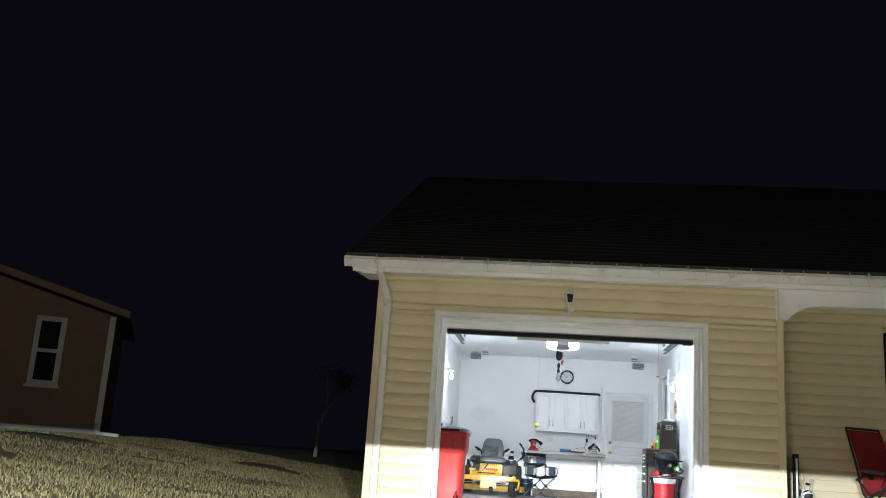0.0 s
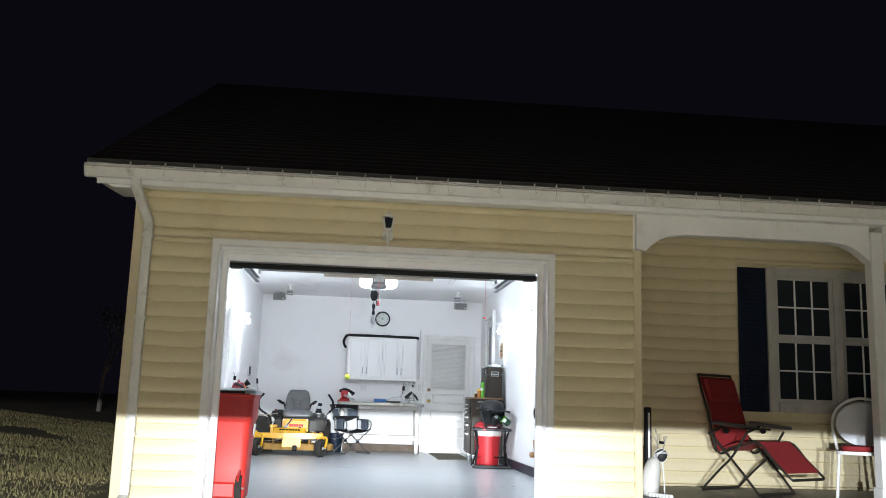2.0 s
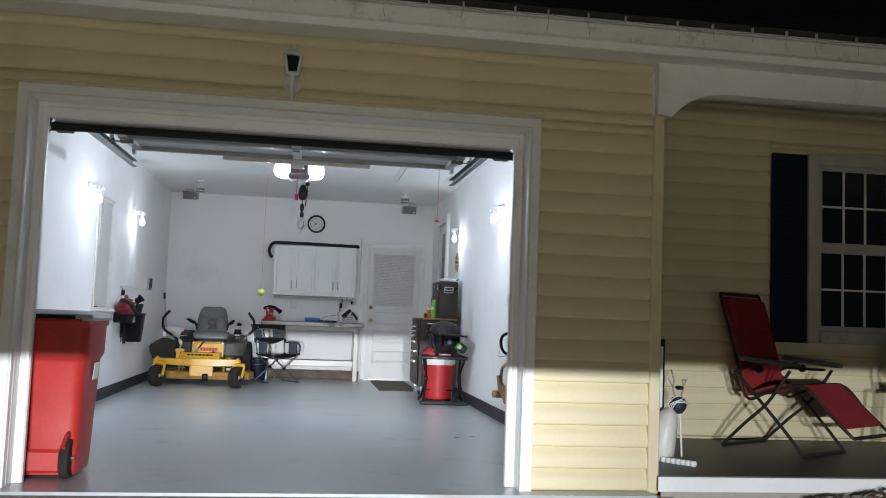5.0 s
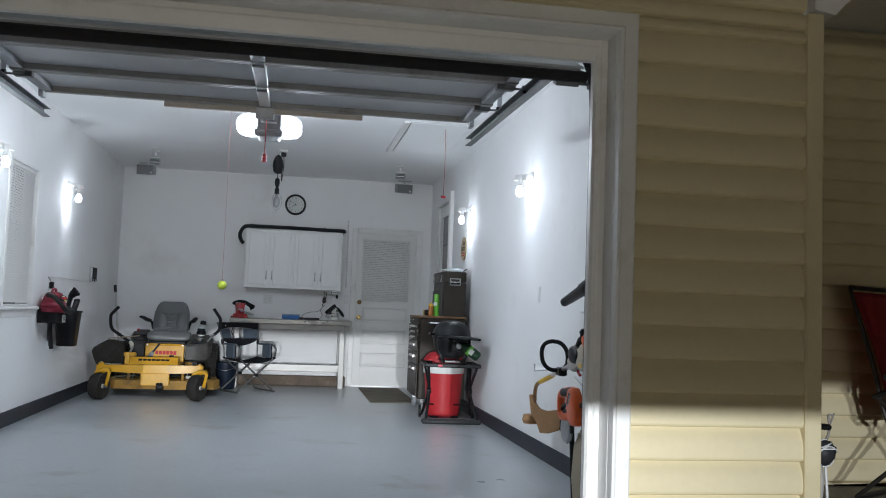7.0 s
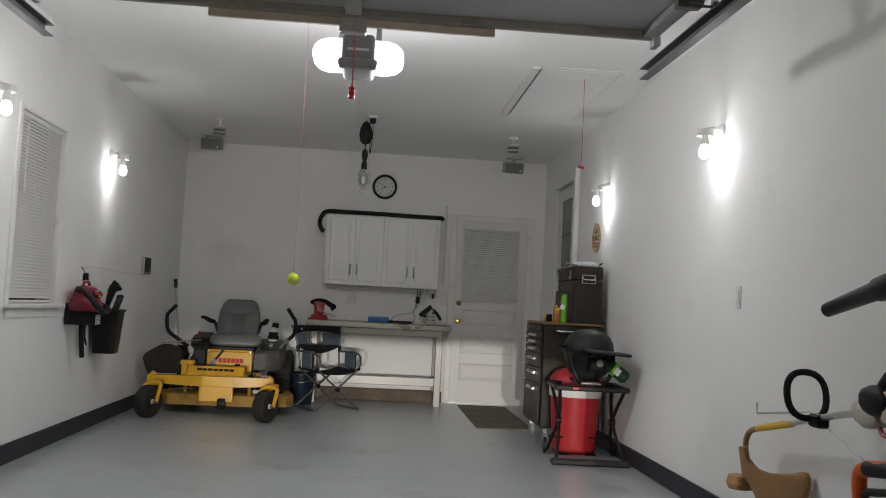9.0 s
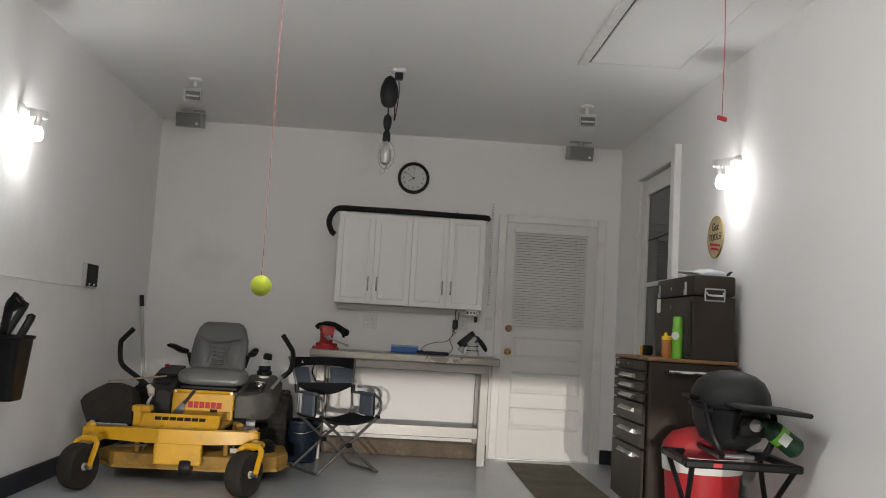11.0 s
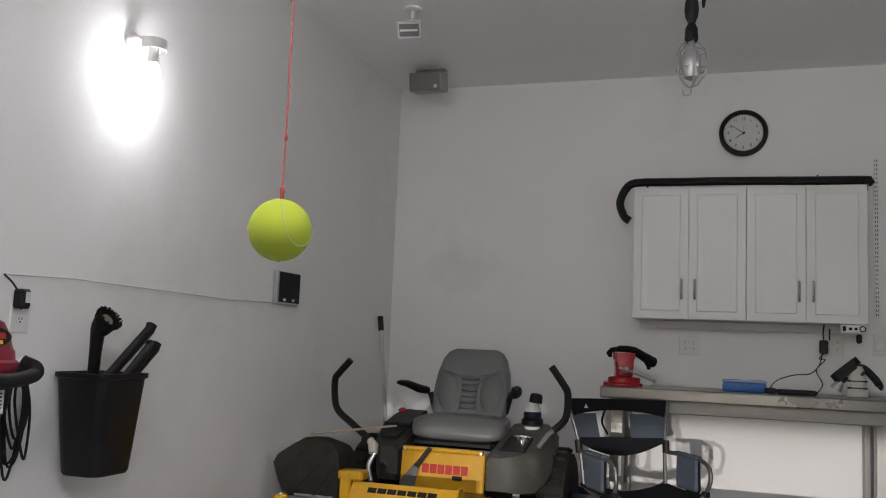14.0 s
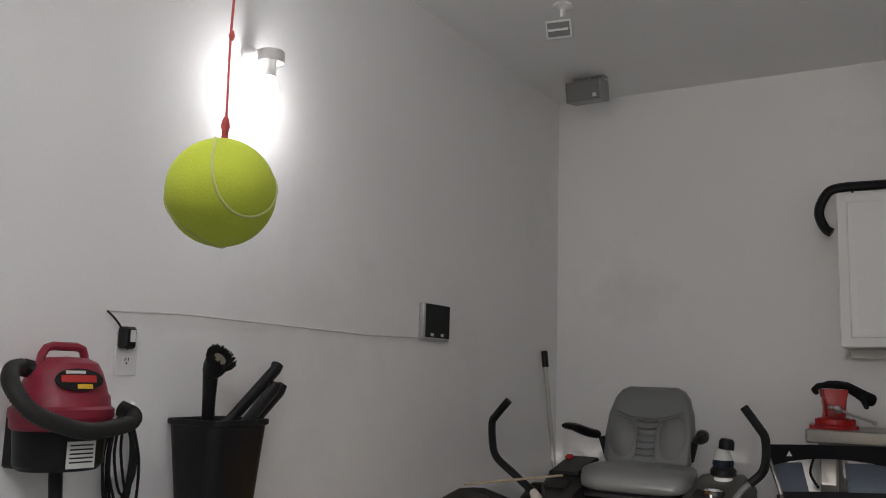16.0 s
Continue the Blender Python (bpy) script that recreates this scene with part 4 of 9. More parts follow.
def flood_light(x, y, z, label, tilt, turn):
    t = thing("flood_light", (x, y, CZ), label, "flood light", "ceiling flood lights")
    h = CZ - z
    part("base", lathe(bmesh.new(), [(0.045, 0.0), (0.045, -0.012), (0.02, -0.022)], 14), TRIM, t)
    part("stem", rod(bmesh.new(), [(0, 0, -0.01), (0, 0, -0.06)], 0.012), TRIM, t)
    r = rotation(tilt, 0, turn)
    body = part("housing", box(bmesh.new(), (0, -0.02, -h), (0.115, 0.06, 0.08), 0.01, r, 2), TRIM, t)
    part("bezel", box(bmesh.new(), Vector((0, -0.02, -h)) + r @ Vector((0, -0.037, 0)), (0.125, 0.01, 0.088), 0.003, r), SILVER, body)
    part("reflector", box(bmesh.new(), Vector((0, -0.02, -h)) + r @ Vector((0, -0.043, 0)), (0.10, 0.004, 0.062), 0.001, r), TUBE, body, "dull reflector behind glass")
    part("lamp_tube", rod(bmesh.new(), [Vector((0, -0.02, -h)) + r @ Vector((-0.045, -0.05, 0)), Vector((0, -0.02, -h)) + r @ Vector((0.045, -0.05, 0))], 0.006), PAPER, body)


flood_light(-1.38, 7.26, 2.636, "small white halogen flood lamp on the ceiling, unlit", 28, 8)
flood_light(1.45, 7.25, 2.645, "small white halogen flood lamp on the ceiling, unlit", 28, -8)


def speaker(x, y, z, turn):
    t = thing("wall_speaker", (x, y, z), "small grey bookshelf speaker tilted down in the ceiling corner", "speaker", "garage speakers")
    r = rotation(10, 0, turn)
    body = part("cabinet", box(bmesh.new(), (0, 0.0, 0.0), (0.212, 0.13, 0.118), 0.006, r), SPEAKER_BOX, t)
    part("grille", box(bmesh.new(), r @ Vector((0, -0.068, 0)), (0.198, 0.008, 0.104), 0.003, r), SPEAKER, body)
    part("badge", box(bmesh.new(), r @ Vector((0.07, -0.073, -0.03)), (0.022, 0.003, 0.022), 0.001, r), PAPER, body)
    part("bracket", box(bmesh.new(), (0.01, 0.02, CZ - z - 0.003), (0.19, 0.06, 0.006), 0.001), SILVER, t)
    part("bracket_arm", box(bmesh.new(), (0.01, 0.02, (CZ - z + 0.05) / 2), (0.03, 0.04, CZ - z - 0.052), 0.002), SILVER, t)


speaker(-1.63, 8.24, 2.668, -2)
speaker(1.642, 8.42, 2.648, 6)


def work_light():
    t = thing("reel_work_light", (0.02, 6.62, CZ), "black cord-reel trouble light with caged bulb hanging from the ceiling", "work light")
    part("hook", rod(bmesh.new(), curve_points([(0, 0, 0.0), (0.0, 0, -0.03), (0.012, 0, -0.045), (0, 0, -0.06), (-0.01, 0, -0.05)]), 0.004, 6), STEEL, t)
    part("reel", lathe(bmesh.new(), [(0.012, -0.065), (0.035, -0.085), (0.056, -0.14), (0.060, -0.19), (0.05, -0.245), (0.03, -0.27), (0.01, -0.275)], 20, Matrix.Diagonal((1, 0.7, 1, 1))), BLACK, t, "rounded black reel case")
    part("cord", rod(bmesh.new(), [(0, 0, -0.27), (0, 0, -0.33)], 0.005, 6), RUBBER, t)
    h = part("handle", lathe(bmesh.new(), [(0.010, -0.32), (0.024, -0.335), (0.028, -0.37), (0.024, -0.40), (0.014, -0.425), (0.024, -0.445), (0.026, -0.49), (0.022, -0.50)], 14), BLACK, t)
    cage = bmesh.new()
    for k in range(5):
        a = 2 * math.pi * k / 5
        rod(cage, [(r * math.cos(a), r * math.sin(a), z) for r, z in ((0.024, -0.50), (0.052, -0.53), (0.058, -0.58), (0.054, -0.63), (0.025, -0.67), (0, -0.68))], 0.0028, 5)
    for z, r in ((-0.54, 0.054), (-0.61, 0.056)):
        rod(cage, [(r * math.cos(a), r * math.sin(a), z) for a in [2 * math.pi * k / 14 for k in range(14)]], 0.0022, 5, closed=True)
    rod(cage, curve_points([(0, 0, -0.68), (0.0, 0, -0.705), (-0.025, 0, -0.71), (-0.03, 0, -0.685)]), 0.0025, 5)
    part("cage", cage, STEEL, h, "steel wire cage")
    part("bulb", lathe(bmesh.new(), [(0.014, -0.50), (0.018, -0.52), (0.036, -0.56), (0.038, -0.60), (0.028, -0.64), (0, -0.655)], 14), SILVER, h, "unlit silvered bulb")
    part("plug_socket", box(bmesh.new(), (0.055, 0.06, -0.012), (0.085, 0.085, 0.022), 0.004), TRIM, t, "ceiling socket plate")
    part("plug", box(bmesh.new(), (0.055, 0.06, -0.045), (0.055, 0.045, 0.05), 0.008), BLACK, t)
    part("loose_cord", rod(bmesh.new(), curve_points([(0.055, 0.06, -0.07), (0.062, 0.05, -0.16), (0.05, 0.04, -0.30), (0.042, 0.035, -0.35), (0.04, 0.03, -0.28), (0.04, 0.03, -0.16), (0.03, 0.0, -0.11)]), 0.004, 6), RUBBER, t)


work_light()


def tennis_ball():
    x, y, z = -0.324, 4.108, 1.184
    R = 0.0365
    t = thing("tennis_ball", (x, y, z), "yellow-green tennis ball hung on a red cord as parking mark", "tennis ball")
    bm = bmesh.new()
    bmesh.ops.create_uvsphere(bm, u_segments=40, v_segments=24, radius=R)
    part("felt", bm, BALL, t, sharp=180)
    pts = []
    for k in range(96):
        a = 2 * math.pi * k / 96
        q = Vector((math.cos(a) + 0.38 * math.cos(3 * a), math.sin(a) - 0.38 * math.sin(3 * a), 1.23 * math.sin(2 * a)))
        pts.append(rotation(36, 6, 216) @ q.normalized() * R * 1.0)
    part("seam", rod(bmesh.new(), pts, 0.0010, 6, closed=True), BALL_SEAM, t, "pale curved seam")
    cord = bmesh.new()
    line = [(0.0006 * math.sin(3 * k), 0.0006 * math.cos(2 * k), R - 0.002 + (CZ - z - R + 0.002) * k / 40) for k in range(41)]
    rod(cord, line, 0.0009, 6)
    cord_ob = part("cord", cord, CORD_RED, t, "thin red braided cord")
    knot = lathe(bmesh.new(), [(0.0, -0.003), (0.0022, 0.0), (0.0022, 0.006), (0.0032, 0.009), (0.0024, 0.013), (0.0012, 0.016)], 8, Matrix.Translation((0, 0, R)))
    part("knot", knot, CORD_RED, cord_ob)
    part("upper_knot", lathe(bmesh.new(), [(0.0012, 0.0), (0.0022, 0.003), (0.0012, 0.007)], 8, Matrix.Translation((0.0005, 0, R + 0.07))), CORD_RED, cord_ob)


tennis_ball()


def pull_cord():
    x, y, z = 1.59, 4.92, 2.115
    t = thing("attic_pull_cord", (x, y, CZ), "thin attic hatch cord with a red handle", "pull cord")
    part("cord", rod(bmesh.new(), [(0, 0, 0), (0.004, 0, -0.3), (0, 0, z - CZ)], 0.002, 5), CORD_RED, t)
    part("handle", box(bmesh.new(), (0, 0, z - CZ - 0.006), (0.052, 0.014, 0.022), 0.006, rotation(0, 6, 20), 2), RED_PLASTIC, t, "red plastic handle")


pull_cord()


def attic_hatch():
    x0, x1, y0, y1 = 1.20, 1.83, 4.70, 6.26
    t = thing("attic_hatch", ((x0 + x1) / 2, (y0 + y1) / 2, CZ), "white attic ladder hatch with plain frame in the ceiling", "attic hatch")
    w, d = x1 - x0, y1 - y0
    for nm, c, s in (("frame_side", (-w / 2, 0, -0.008), (0.055, d, 0.016)), ("frame_side", (w / 2, 0, -0.002), (0.055, d, 0.004)), ("frame_end", (0, -d / 2, -0.002), (w - 0.056, 0.055, 0.004)), ("frame_end", (0, d / 2, -0.002), (w - 0.056, 0.055, 0.004))):
        part(nm, box(bmesh.new(), c, s, 0.001), TRIM if c[0] < 0 else CEIL, t)
    part("panel", box(bmesh.new(), (0.004, 0, -0.003), (w - 0.08, d - 0.08, 0.006), 0.001), CEIL, t)
    part("gap_line", box(bmesh.new(), (-w / 2 + 0.034, 0, -0.0025), (0.010, d - 0.07, 0.004)), INK, t, "dark open joint")


attic_hatch()


# ---- back wall ----
def back_door():
    x0, x1, z1 = 1.072, 1.878, 2.045
    t = thing("door_1", (x0, BW + 0.02, 0.012), "white half-glass back door with closed mini blind and brass knobs", "door")
    t["kind"] = "structure"
    w, h = x1 - x0, z1 - 0.012
    gz0, gz1 = 1.135, 1.935
    stile = 0.10
    for nm, c, s in (("stile", (stile / 2, 0, h / 2), (stile, 0.04, h)), ("stile", (w - stile / 2, 0, h / 2), (stile, 0.04, h)), ("rail", (w / 2, 0, h - 0.05), (w - 2 * stile, 0.04, 0.10))):
        part(nm, box(bmesh.new(), c, s, 0.002), DOOR_WHITE, t)
    zs = [(0.0, 0.25), (0.435, 0.551), (0.736, 0.847), (1.035, 1.135)]
    for a, b in zs:
        part("rail", box(bmesh.new(), (w / 2, 0, (a + b) / 2), (w - 2 * stile, 0.04, b - a), 0.002), DOOR_WHITE, t)
    for (a0, a), (b, b1) in zip(zs, zs[1:]):
        bm = bmesh.new()
        iw, ih = w - 2 * stile, b - a
        m = Matrix.Translation((w / 2, 0, (a + b) / 2))
        rings = [[m @ Vector((sx * (iw / 2 - i), y, sz * (ih / 2 - i))) for sx, sz in ((-1, -1), (1, -1), (1, 1), (-1, 1))] for i, y in ((0, -0.018), (0.012, -0.008), (0.016, -0.008), (0.04, -0.015))]
        loft(bm, rings, cap=False)
        bm.faces.new([bm.verts.new(q) for q in rings[-1]])
        part("panel", bm, DOOR_WHITE, t, sharp=15)
    part("pane", box(bmesh.new(), (w / 2, 0.004, (gz0 + gz1) / 2), (w - 2 * stile, 0.006, gz1 - gz0)), WINDOW_GLASS, t)
    bl = part("blind_headrail", box(bmesh.new(), (w / 2 - 0.005, -0.045, gz1 + 0.025), (0.655, 0.03, 0.032), 0.003), BLIND, t, "white mini blind headrail")
    n = 35
    for k in range(n):
        part("slat", box(bmesh.new(), (w / 2 - 0.005, -0.042, gz1 - 0.004 - (gz1 - gz0 - 0.012) * k / (n - 1)), (0.635, 0.0255, 0.0016), 0, rotation(57)), BLIND, bl)
    part("blind_bottom", box(bmesh.new(), (w / 2 - 0.005, -0.042, gz0 - 0.002), (0.635, 0.024, 0.014), 0.003), BLIND, bl)
    for xx in (0.17, w - 0.19):
        part("ladder_cord", rod(bmesh.new(), [(xx, -0.056, gz1), (xx, -0.056, gz0)], 0.0012, 4), CORD_WHITE, bl)
    part("cord_tassel", rod(bmesh.new(), [(w - 0.15, -0.06, gz1), (w - 0.15, -0.06, gz0 - 0.04)], 0.0015, 4), CORD_WHITE, bl)
    for nm, z, prof in (("door_knob", 0.905, [(0.030, 0.0), (0.030, 0.006), (0.012, 0.012), (0.012, 0.035), (0.026, 0.05), (0.027, 0.062), (0.018, 0.072), (0, 0.074)]), ("deadbolt", 1.105, [(0.030, 0.0), (0.030, 0.012), (0.022, 0.018), (0, 0.019)])):
        part(nm, lathe(bmesh.new(), prof, 18, Matrix.Translation((0.06, -0.02, z)) @ Matrix.Rotation(radians(90), 4, "X")), BRASS if nm == "door_knob" else OLD_BRASS, t, "polished brass" if nm == "door_knob" else "darkened brass")
    for z in (0.29, 1.02, 1.74):
        part("hinge", rod(bmesh.new(), [(w + 0.004, -0.024, z - 0.045), (w + 0.004, -0.024, z + 0.045)], 0.007, 8), DOOR_WHITE, t)
    for nm, c, s in (("door_trim_left", (1.0395, BW - 0.012, 1.055), (0.071, 0.024, 2.11)), ("door_trim_right", (1.9155, BW - 0.012, 1.055), (0.081, 0.024, 2.11)), ("door_trim_top", (1.475, BW - 0.0115, 2.0775), (0.799, 0.023, 0.069))):
        setting(nm, box(bmesh.new(), c, s, 0.006), TRIM, "white painted door casing")
    setting("door_threshold", box(bmesh.new(), (1.475, BW + 0.03, 0.006), (0.84, 0.10, 0.012), 0.003), ALU, "low metal threshold")


back_door()


def cabinet_unit(x0, x1):
    t = thing("wall_cabinet", (x0, BW, 1.25), "white wall cabinet with two raised-panel doors and curved pulls", "cabinet", "wall cabinets")
    w, h, d = x1 - x0, 0.757, 0.27
    part("body", box(bmesh.new(), (w / 2, -d / 2 + 0.01, h / 2), (w - 0.001, d - 0.02, h), 0.002), CABINET, t)
    for k in range(2):
        dw = w / 2 - 0.0012
        cx = w / 4 + k * w / 2
        dr = part("door", box(bmesh.new(), (cx, -d - 0.002, h / 2), (dw, 0.018, h - 0.002), 0.003), CABINET, t)
        rings = []
        for i, y in ((0.045, -0.0), (0.05, -0.007), (0.058, -0.007), (0.078, -0.003), (0.084, -0.0015)):
            ring = []
            for sx, sz in ((-1, -1), (1, -1), (1, 1), (-1, 1)):
                ring.append((cx + sx * (dw / 2 - i), -d - 0.0125 + y * 0.6 + 0.0005, h / 2 + sz * (h / 2 - i)))
            rings.append(ring)
        bm = bmesh.new()
        loft(bm, rings, cap=False)
        bm.faces.new([bm.verts.new(q) for q in rings[-1]])
        part("raised_panel", bm, CABINET, dr, sharp=12)
        hx = cx + (0.5 - k) * 2 * (dw / 2 - 0.035)
        part("handle", rod(bmesh.new(), curve_points([(hx, -d - 0.012, 0.115), (hx, -d - 0.032, 0.145), (hx, -d - 0.036, 0.17), (hx, -d - 0.032, 0.195), (hx, -d - 0.012, 0.225)]), 0.0072, 8), GALV, dr, "brushed bow handle")


cabinet_unit(-0.372, 0.2475)
cabinet_unit(0.2485, 0.866)
solid("cabinet_rail", box(bmesh.new(), (0.25, BW - 0.04, 1.225), (1.20, 0.03, 0.045), 0.003), CABINET, "white mounting rail under the wall cabinets", "rail")


def black_tube():
    t = thing("black_tube", (0, BW - 0.245, 2.008), "long black flexible tube lying on the cabinets, one end curled down", "tube")
    pts = [(0.87, 0, 0.012), (0.865, 0, 0.028), (0.6, 0.0, 0.03), (0.2, 0, 0.036), (-0.2, 0, 0.036), (-0.34, 0.0, 0.036), (-0.405, 0, 0.02), (-0.445, 0, -0.04), (-0.455, 0, -0.10), (-0.43, 0, -0.165), (-0.40, 0, -0.19)]
    part("tube", rod(bmesh.new(), curve_points(pts, 5), 0.024, 10), BLACK, t)
    for x in (-0.30, 0.62):
        part("tie", rod(bmesh.new(), [(x, 0.01 + 0.026 * math.cos(a), 0.034 + 0.028 * math.sin(a)) for a in [2 * math.pi * k / 12 for k in range(12)]], 0.004, 5, closed=True), BLACK, t)
    part("clip", box(bmesh.new(), (0.862, -0.0, 0.0), (0.018, 0.05, 0.07), 0.004), BLACK, t)


black_tube()


def wall_clock():
    t = thing("wall_clock", (0.232, BW, 2.376), "round white wall clock with a thick black rim and black numerals", "clock")
    m = Matrix.Rotation(radians(90), 4, "X")
    part("rim", lathe(bmesh.new(), [(0.112, 0.012), (0.113, 0.034), (0.120, 0.042), (0.132, 0.040), (0.139, 0.028), (0.139, 0.0), (0.11, 0.0)], 48, m), BLACK, t)
    part("dial", lathe(bmesh.new(), [(0.115, 0.004), (0.115, 0.014), (0.0, 0.014)], 48, m), PAPER, t, "white paper dial")
    part("inner_ring", rod(bmesh.new(), [(0.105 * math.cos(a), -0.0152, 0.105 * math.sin(a)) for a in [2 * math.pi * k / 60 for k in range(60)]], 0.0012, 4, closed=True), SILVER, t)
    for k in range(1, 13):
        a = radians(90 - 30 * k)
        lettering("numeral", str(k), 0.026, Matrix.Translation((0.086 * math.cos(a), -0.0155, 0.086 * math.sin(a))) @ Matrix.Rotation(radians(90), 4, "X"), INK, t, 0.0006)
    for nm, deg, ln, w in (("hour_hand", 90 - 235.5, 0.052, 0.007), ("minute_hand", 90 - 306, 0.078, 0.005), ("second_hand", 90 - 3, 0.085, 0.0015)):
        a = radians(deg)
        m2 = Matrix.Translation((0, -0.018, 0)) @ Matrix.Rotation(-a, 4, "Y")
        part(nm, slab(bmesh.new(), [(-0.014, -w / 2), (ln, -w / 4), (ln, w / 4), (-0.014, w / 2)], 0.0012, m2 @ FACE_Y), INK, t)
    part("boss", lathe(bmesh.new(), [(0.005, 0.014), (0.005, 0.022), (0, 0.023)], 10, m), INK, t)


wall_clock()


def workbench():
    t = thing("workbench", (0.235, 0, 0), "grey metal-topped workbench on square posts against the back wall", "workbench")
    x0, x1, yf, yb, zt = -0.745, 0.775, 8.10, BW - 0.01, 0.864
    part("top", box(bmesh.new(), ((x0 + x1) / 2, (yf + yb) / 2, zt - 0.031), (x1 - x0, yb - yf, 0.062), 0.006), BENCH_TOP, t, "scuffed grey sheet-metal top")
    part("apron", box(bmesh.new(), ((x0 + x1) / 2 - 0.03, yf + 0.05, zt - 0.095), (x1 - x0 - 0.16, 0.035, 0.07), 0.004), BENCH_LEG, t)
    for x in (x0 + 0.09, x1 - 0.115):
        for y in (yf + 0.07, yb - 0.06):
            part("leg", box(bmesh.new(), (x, y, (zt - 0.062) / 2), (0.07, 0.07, zt - 0.062), 0.005), BENCH_LEG, t)
    part("lower_stretcher", box(bmesh.new(), ((x0 + x1) / 2, yf + 0.105, 0.255), (x1 - x0 - 0.26, 0.04, 0.09), 0.005), BENCH_LEG, t)
    for x in (x0 + 0.09, x1 - 0.115):
        part("side_rail", box(bmesh.new(), (x, (yf + yb) / 2, 0.255), (0.04, 0.30, 0.09), 0.004), BENCH_LEG, t)
    part("back_apron", box(bmesh.new(), ((x0 + x1) / 2, yb - 0.06, zt - 0.095), (x1 - x0 - 0.2, 0.035, 0.07), 0.004), BENCH_LEG, t)


workbench()
BT = 0.864


def bench_vise():
    t = thing("bench_vise", (-0.40, 8.22, BT), "red bench vise with a black glove draped over the jaws", "vise", rz=14)
    part("base", lathe(bmesh.new(), [(0.0, 0.0), (0.086, 0.0), (0.090, 0.004), (0.090, 0.016), (0.085, 0.020), (0.076, 0.022), (0.074, 0.046), (0.066, 0.052), (0.0, 0.052)], 28), VISE, t)
    for sx in (-1, 1):
        lug = part("base_lug", slab(bmesh.new(), rounded(0.040, 0.055, 0.014, 3, sx * 0.086, 0.0), 0.018), VISE, t)
        part("bolt", lathe(bmesh.new(), [(0.010, 0.018), (0.010, 0.027), (0, 0.028)], 6, Matrix.Translation((sx * 0.093, 0, 0))), STEEL, lug)
        part("swivel_lock", lathe(bmesh.new(), [(0.012, 0.020), (0.013, 0.046), (0.007, 0.05), (0, 0.05)], 10, Matrix.Translation((sx * 0.075, -0.045, 0))), VISE, t)
    rings = [[(x, y + 0.01, z) for x, y in rounded(w, d, 0.012, 3)] for w, d, z in ((0.092, 0.115, 0.050), (0.080, 0.110, 0.075), (0.078, 0.120, 0.105), (0.086, 0.130, 0.120), (0.086, 0.120, 0.145))]
    part("body", loft(bmesh.new(), rings), VISE, t)
    part("fixed_jaw", loft(bmesh.new(), [[(x, y + 0.040, z) for x, y in rounded(w, 0.050, 0.006, 2)] for w, z in ((0.080, 0.135), (0.100, 0.150), (0.108, 0.186))]), VISE, t)
    sj = part("sliding_jaw", loft(bmesh.new(), [[(x, y - 0.072, z) for x, y in rounded(w, d, 0.006, 2)] for w, d, z in ((0.070, 0.06, 0.066), (0.074, 0.066, 0.112), (0.078, 0.060, 0.122), (0.104, 0.044, 0.160), (0.108, 0.042, 0.184))]), VISE, t)
    part("jaw_plate", box(bmesh.new(), (0, -0.047, 0.176), (0.104, 0.008, 0.020), 0.001), STEEL, sj)
    for sx in (-1, 1):
        part("guide_rib", rod(bmesh.new(), [(sx * 0.040, -0.050, 0.060), (sx * 0.046, -0.052, 0.145)], 0.006, 6), VISE, sj)
    part("screw", rod(bmesh.new(), [(0, -0.09, 0.094), (0, -0.128, 0.094)], 0.017, 12), STEEL, t)
    part("screw_head", lathe(bmesh.new(), [(0, -0.020), (0.014, -0.015), (0.020, 0.0), (0.014, 0.015), (0, 0.020)], 14, Matrix.Translation((0, -0.132, 0.094))), STEEL, t)
    part("handle_bar", rod(bmesh.new(), [(-0.030, -0.134, 0.105), (0.150, -0.134, 0.040)], 0.0065, 8), STEEL, t)
    for q in ((-0.030, -0.134, 0.105), (0.150, -0.134, 0.040)):
        part("handle_end", lathe(bmesh.new(), [(0, -0.012), (0.011, -0.006), (0.012, 0.004), (0, 0.012)], 10, Matrix.Translation(q)), STEEL, t)
    g = thing("work_glove", (-0.40, 8.22, BT + 0.184), "black work glove lying over the vise jaws", "glove", rz=14)
    palm = bmesh.new()
    rings = []
    for x, z, hw, hh in ((-0.060, 0.014, 0.026, 0.012), (-0.030, 0.022, 0.036, 0.018), (0.010, 0.022, 0.040, 0.019), (0.055, 0.014, 0.040, 0.020), (0.090, -0.006, 0.042, 0.022), (0.130, -0.030, 0.044, 0.025), (0.165, -0.048, 0.046, 0.026), (0.172, -0.053, 0.040, 0.020)):
        rings.append([(x + 0.45 * hh * math.sin(a), -0.025 + hw * math.cos(a) * (1 + 0.08 * math.sin(3 * a + 20 * x)), z + hh * math.sin(a)) for a in [2 * math.pi * k / 14 for k in range(14)]])
    part("palm", loft(palm, rings), BLACK_CLOTH, g, "", 60)
    for k in range(4):
        y = -0.060 + 0.023 * k
        part("finger", rod(bmesh.new(), curve_points([(-0.045, y, 0.018), (-0.072, y, 0.014 - 0.003 * k), (-0.082, y, -0.006), (-0.076, y, -0.026 + 0.006 * k)], 4), [0.012] * 11 + [0.010, 0.006], 8), BLACK_CLOTH, g)
    part("thumb", rod(bmesh.new(), curve_points([(0.110, -0.062, -0.030), (0.125, -0.070, -0.060), (0.132, -0.072, -0.086)], 4), [0.014, 0.014, 0.014, 0.014, 0.013, 0.013, 0.012, 0.010, 0.007], 8), BLACK_CLOTH, g)


bench_vise()


